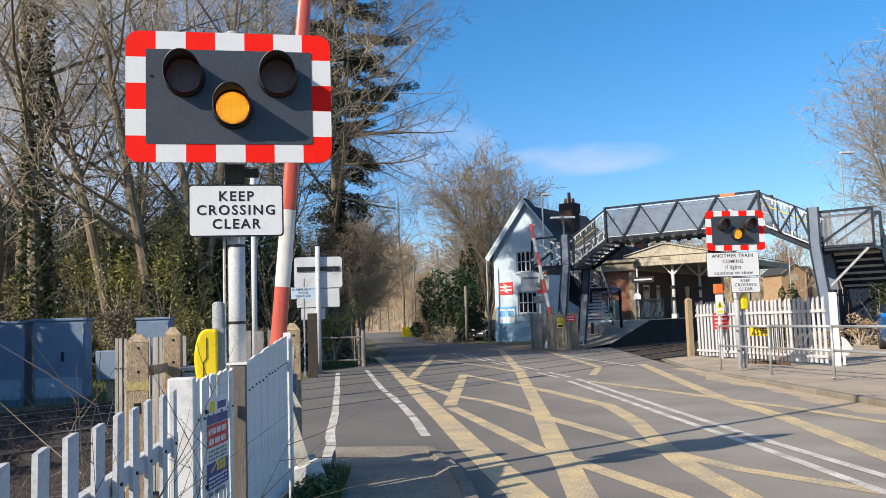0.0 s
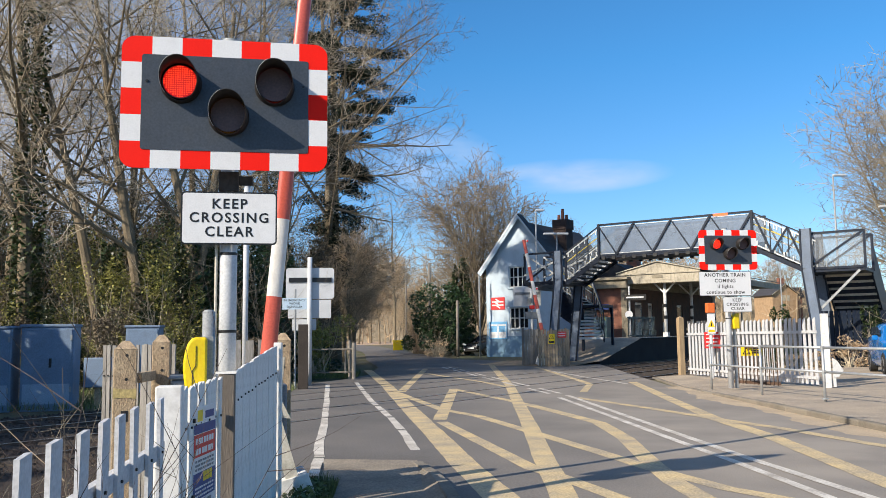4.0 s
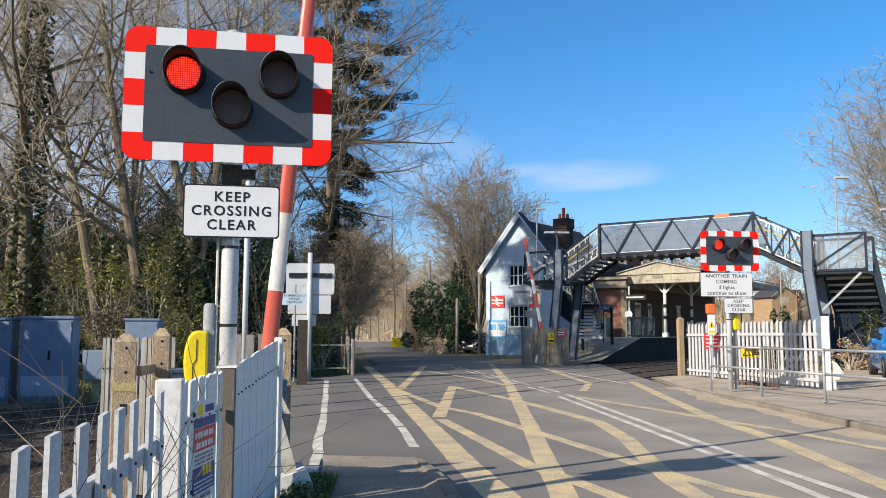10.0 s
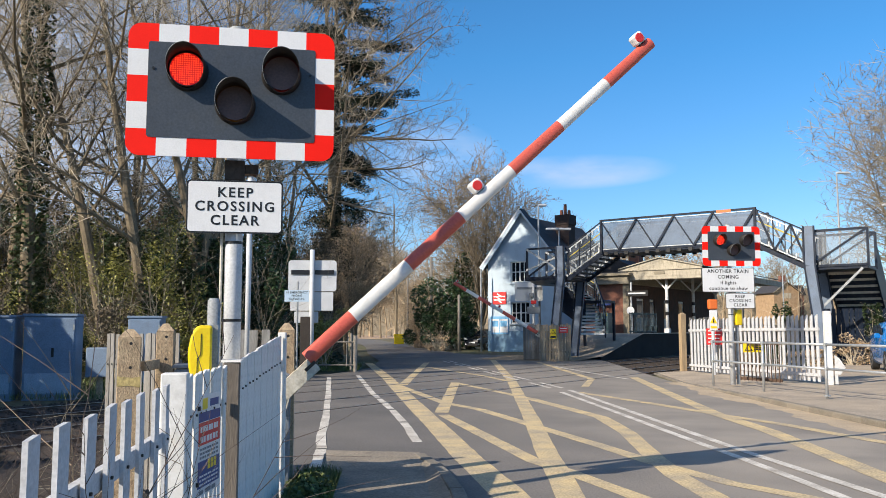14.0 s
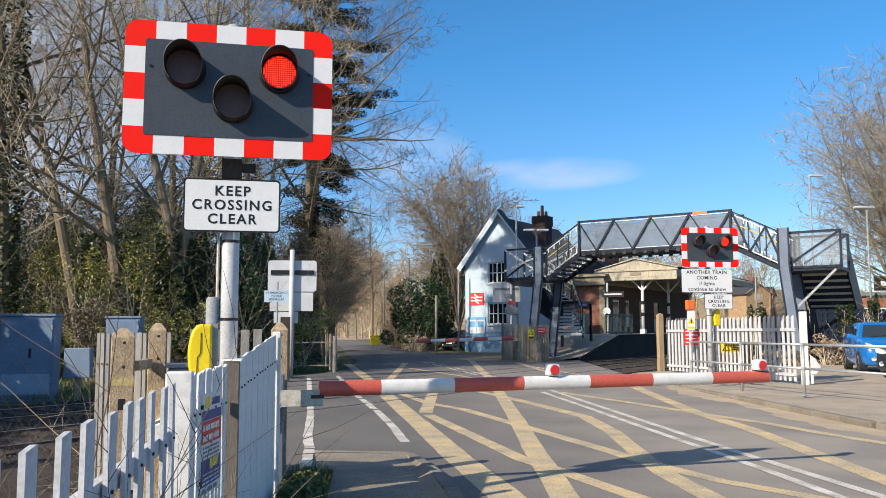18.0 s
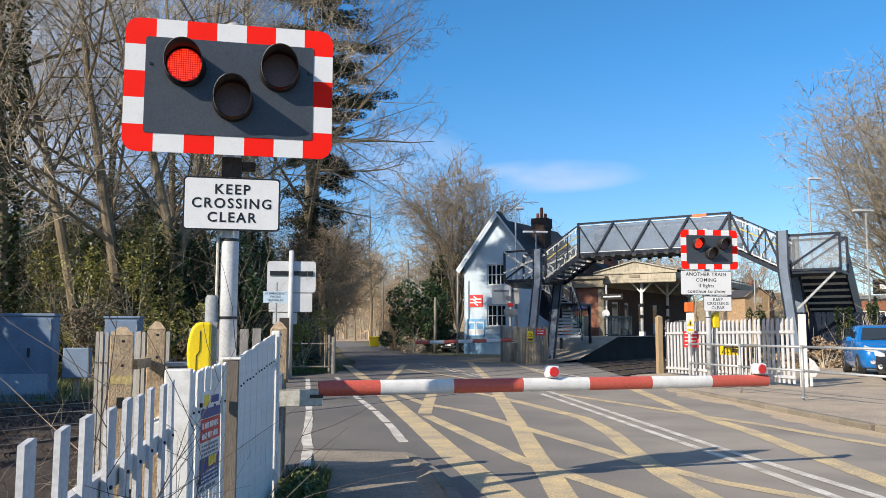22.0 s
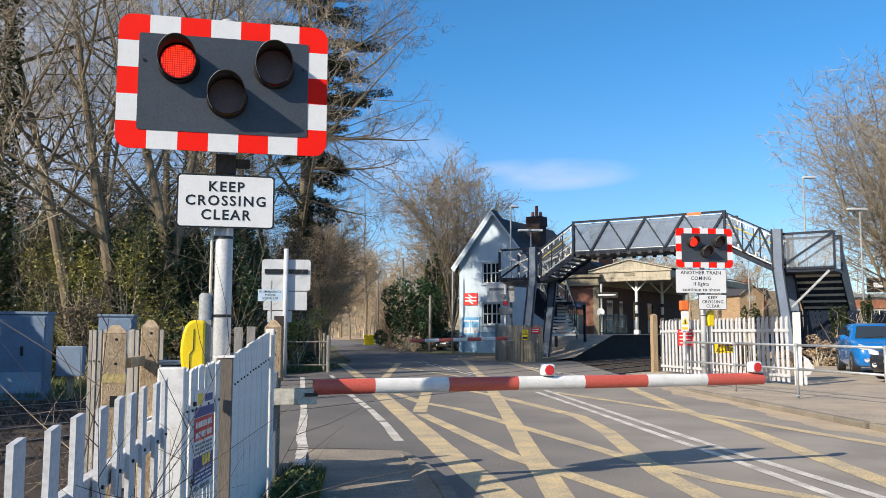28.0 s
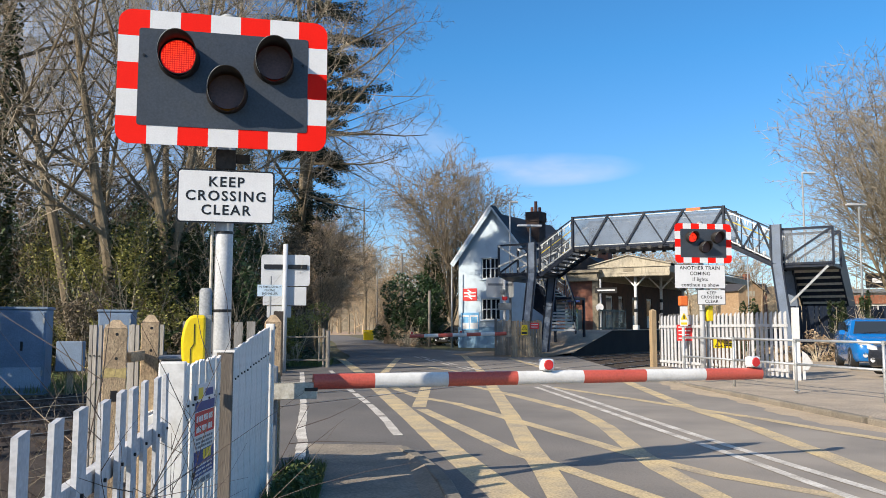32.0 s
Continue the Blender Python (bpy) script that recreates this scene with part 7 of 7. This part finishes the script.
for i, (x, y) in enumerate(((18.9, 31.9), (19.9, 31.6))):
    bush("ivy_post", x, y, 0.4, 0.4, 2.9, IVY, 1100, 0.07, "ivy growing up a post by the stair", 110 + i, lumps=12)
bush("ivy_clump", 16.0, 33.6, 0.7, 0.5, 2.5, IVY, 900, 0.07, "ivy spilling over a board fence", 115, lumps=10)
bush("roadside_scrub", 1.9, 70.5, 1.1, 5.0, 2.6, TWIG_WARM, 2200, 0.06, "low brown roadside scrub beside the lane", 120, lumps=22)
bush("brown_thicket", 1.9, 67.0, 1.0, 2.0, 6.5, TWIG_WARM, 4200, 0.05, "tall brown saplings beside the lane", 122, "thicket", TWIG_WARM, 26)
bush("brown_thicket", 2.6, 71.5, 1.1, 2.0, 7.5, TWIG_WARM, 4200, 0.05, "tall brown saplings beside the lane", 123, "thicket", TWIG_WARM, 26)
bush("roadside_scrub", 3.0, 57.5, 0.9, 2.2, 1.2, TWIG_WARM, 1500, 0.05, "low brown roadside scrub beside the lane", 121, lumps=16)

for i in range(12):
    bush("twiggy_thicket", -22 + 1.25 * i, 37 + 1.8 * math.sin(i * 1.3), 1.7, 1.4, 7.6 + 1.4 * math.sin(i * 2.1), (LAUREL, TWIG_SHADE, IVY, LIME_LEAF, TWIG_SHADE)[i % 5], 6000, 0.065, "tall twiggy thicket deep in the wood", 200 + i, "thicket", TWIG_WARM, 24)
# evergreen hedge added out of view along the lineside, to shade the track
for i in range(12):
    bush("unseen_shade_hedge", -10.6 - 0.1 * i + 0.3 * math.sin(i * 2.2), -3 + 1.95 * i, 1.0, 1.35, 4.4 + 0.35 * math.sin(i * 1.9), IVY, 4200, 0.17, "unseen evergreen hedge added to shade the track", 240 + i, "hedge", lumps=30)
# twigs, tangle and far woods
rng = random.Random(5)
mb = MB()
for _ in range(220):
    p = (rng.uniform(-20, -3.6), rng.uniform(25, 40), -0.1)
    limb(mb, p, (rng.uniform(-0.6, 0.6), rng.uniform(-0.6, 0.6), 1), rng.uniform(1.5, 7), rng.uniform(0.006, 0.014), 2, rng, (0, 0, 9), 0.16, 0.05)
part("sapling_tangle", mb, TWIG_MID, kind="stuff")
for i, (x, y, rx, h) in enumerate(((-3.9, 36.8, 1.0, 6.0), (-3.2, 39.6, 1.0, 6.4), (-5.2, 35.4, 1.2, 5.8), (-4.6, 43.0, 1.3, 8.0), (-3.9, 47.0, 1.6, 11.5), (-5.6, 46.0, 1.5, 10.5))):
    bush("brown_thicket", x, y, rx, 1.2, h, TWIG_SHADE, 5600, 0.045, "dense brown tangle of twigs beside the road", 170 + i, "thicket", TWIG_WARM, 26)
mb = MB()
for _ in range(230):
    a = rng.uniform(-70, 70)
    dist = rng.uniform(140, 190)
    p = (dist * math.sin(radians(a)), dist * math.cos(radians(a)), -0.5)
    limb(mb, p, (rng.uniform(-0.1, 0.1), 0, 1), rng.uniform(7, 12), 0.16, 1, rng, (0, 8, 5), 0.12, 0.15)
part("far_wood", mb, TWIG_WARM, kind="stuff")

mb = MB()
rg = random.Random(6)
prev = None
for i in range(400):
    a = radians(-75 + 150 * i / 399)
    h = 9.0 + 1.0 * math.sin(i * 0.21) + 0.8 * math.sin(i * 0.073 + 1) + rg.uniform(-0.9, 0.9)
    p = (205 * math.sin(a), 205 * math.cos(a))
    if prev:
        mb.quad((*prev[0], -1), (*p, -1), (*p, h), (*prev[0], prev[1]))
    prev = (p, h)
part("backdrop", mb, mat("distant_woodland", (0.36, 0.295, 0.21), 0.95, 0.5, 0.12, 0.3, 1.5, col2=(0.22, 0.185, 0.13)), kind="structure")

# bare bramble stems by the near fence
br = thing("bramble", pose(-1.62, 2.6, 0), "bare arching bramble stems in front of the fence", "bramble")
rng = random.Random(77)
for k in range(11):
    mb = MB()
    twigs = MB()
    if k < 8:
        limb(mb, (rng.uniform(0.3, 0.72), rng.uniform(0.35, 1.7), 0), (rng.uniform(-0.2, 0.25), rng.uniform(-0.1, 0.2), 1), rng.uniform(0.75, 1.3), 0.0045, 2, rng, (0, 0, 10), 0.2, -0.05, None, (twigs, twigs), 0.0022)
    else:
        limb(mb, (rng.uniform(0.12, 0.4), rng.uniform(0.1, 0.9), 0.0), (rng.uniform(0.1, 0.4), rng.uniform(0.0, 0.35), 0.9), rng.uniform(1.3, 1.75), 0.0055, 2, rng, (0, 0, 7), 0.14, -0.2, None, (twigs, twigs), 0.0024)
    stem = part("stem", mb, BRAMBLE if k % 4 else TWIG_DARK, br)
    part("twig_spray", twigs, BRAMBLE if k % 4 else TWIG_DARK, stem, kind="stuff")
# low tangle of dead stems and grass at the foot of the fence and along the track
mb = MB()
for _ in range(700):
    x, y = rng.uniform(-7.5, -1.75), rng.uniform(5.0, 12.0)
    if x > -2.6 and y > 6.6:
        continue
    limb(mb, (x, y, -0.06), (rng.uniform(-1, 1), rng.uniform(-1, 1), 0.7), rng.uniform(0.25, 0.8), 0.004, 2, rng, (0, 0, 2), 0.25, -0.15, None, None, 0.002)
part("dead_stems", mb, BRAMBLE, kind="stuff")
mb = MB()
for _ in range(55):
    x = rng.uniform(-3.9, -2.0)
    limb(mb, (x, rng.uniform(3.6, 6.4), -0.06), (rng.uniform(-0.6, 0.7), rng.uniform(-0.5, 0.4), 0.9), rng.uniform(0.5, 1.25), 0.0036, 2, rng, (0, 0, 4), 0.22, -0.18, None, None, 0.0022)
part("dry_stalks", mb, TWIG_MID, kind="stuff")

# grass tuft at the foot of the barrier, verge grass
def grass_patch(name, x0, x1, y0, y1, n, h, seed, material=GRASS):
    rg = random.Random(seed)
    mb = MB()
    for _ in range(n):
        x, y = rg.uniform(x0, x1), rg.uniform(y0, y1)
        a, l = rg.uniform(0, 6.28), h * rg.uniform(0.4, 1.2)
        dx, dy = math.cos(a) * l * 0.5, math.sin(a) * l * 0.5
        w = 0.006 + 0.004 * rg.random()
        mb.quad((x - w * math.sin(a), y + w * math.cos(a), 0.0), (x + w * math.sin(a), y - w * math.cos(a), 0.0), (x + dx, y + dy, l))
    return part(name, mb, material, kind="stuff")


grass_patch("grass_tuft", -1.02, -0.62, 6.7, 8.6, 2200, 0.16, 1)
mb = MB()
leaf_cards(mb, (-0.82, 7.4, 0.13), (0.2, 0.75, 0.1), 1300, 0.026, random.Random(3))
part("weed_leaves", mb, GRASS, kind="stuff")
grass_patch("track_verge_grass", -9.5, -2.8, 18.5, 24.5, 6000, 0.2, 2)
grass_patch("far_verge_grass", -3.6, -1.3, 30.0, 34.0, 2500, 0.22, 3)
mb = MB()
rng = random.Random(9)
for _ in range(5000):
    leaf_cards(mb, (rng.uniform(-20, -3), rng.uniform(23, 36), 0.0), (0.1, 0.1, 0.03), 1, 0.06, rng)
part("fallen_leaves", mb, LITTER, kind="stuff")


# ---- motion of the arms and lamps ----
def motions():
    near = [(0, 84.8), (11.0, 84.7), (11.5, 82.8), (12, 73.3), (12.5, 65.0), (13, 57.3), (13.5, 49.6), (14, 42.6), (14.5, 35.8), (15.5, 21), (16.5, 8.7), (17, 5.4), (17.5, 2.3), (18, 0.3), (18.4, 0), (32, 0)]
    far = [(0, 79.8), (11.2, 79.8), (11.6, 76), (12, 67), (12.4, 60), (12.8, 52), (13.2, 44), (13.6, 37), (14.2, 28), (15.2, 14), (16.0, 4), (16.5, 1.5), (17, -1.2), (17.4, -1.6), (32, -1.6)]
    walk(near_arm, [(t, pose(*NEAR_PIVOT, 0, -a, NEAR_TURN)) for t, a in near])
    walk(far_arm, [(t, pose(*FAR_PIVOT, 0, a, 0)) for t, a in far])
    # a lens shows its lit side at turn 0 and its dark side at turn 180
    spans = [(5.74 + 0.752 * k, 5.74 + 0.752 * k + 0.36) for k in range(-2, 36)]
    right = [(3.27, 3.5)] + [s for s in spans if s[0] > 3.6]
    left, t = [], 3.27
    left.append((3.27, spans[1][0] if spans[1][0] > 3.6 else spans[0][0]))
    for a, b in zip(right[1:], right[2:] + [(40, 41)]):
        left.append((a[1], b[0]))
    left[0] = (3.27, right[1][0])
    for lamps in (near_lamps, far_lamps):
        for (ln, x, z), lit in zip(lamps, (left, right, [(-1, 3.27)])):
            rows, last = [], None

            def add(t, turn):
                if 0 <= t <= 32 and (not rows or t > rows[-1][0] + 0.02):
                    rows.append((t, pose(x, -0.06, z, 0, 0, turn)))
            start = 0 if any(a <= 0 < b for a, b in lit) else 180
            add(0, start)
            for a, b in lit:
                for t, turn in ((a, 180), (a + 0.034, 120), (a + 0.067, 60), (a + 0.1, 0), (b, 0), (b + 0.034, 60), (b + 0.067, 120), (b + 0.1, 180)):
                    if t > 0.05:
                        add(t, turn)
            add(32, 0 if any(a < 32 < b for a, b in lit) else 180)
            walk(ln, rows)


motions()
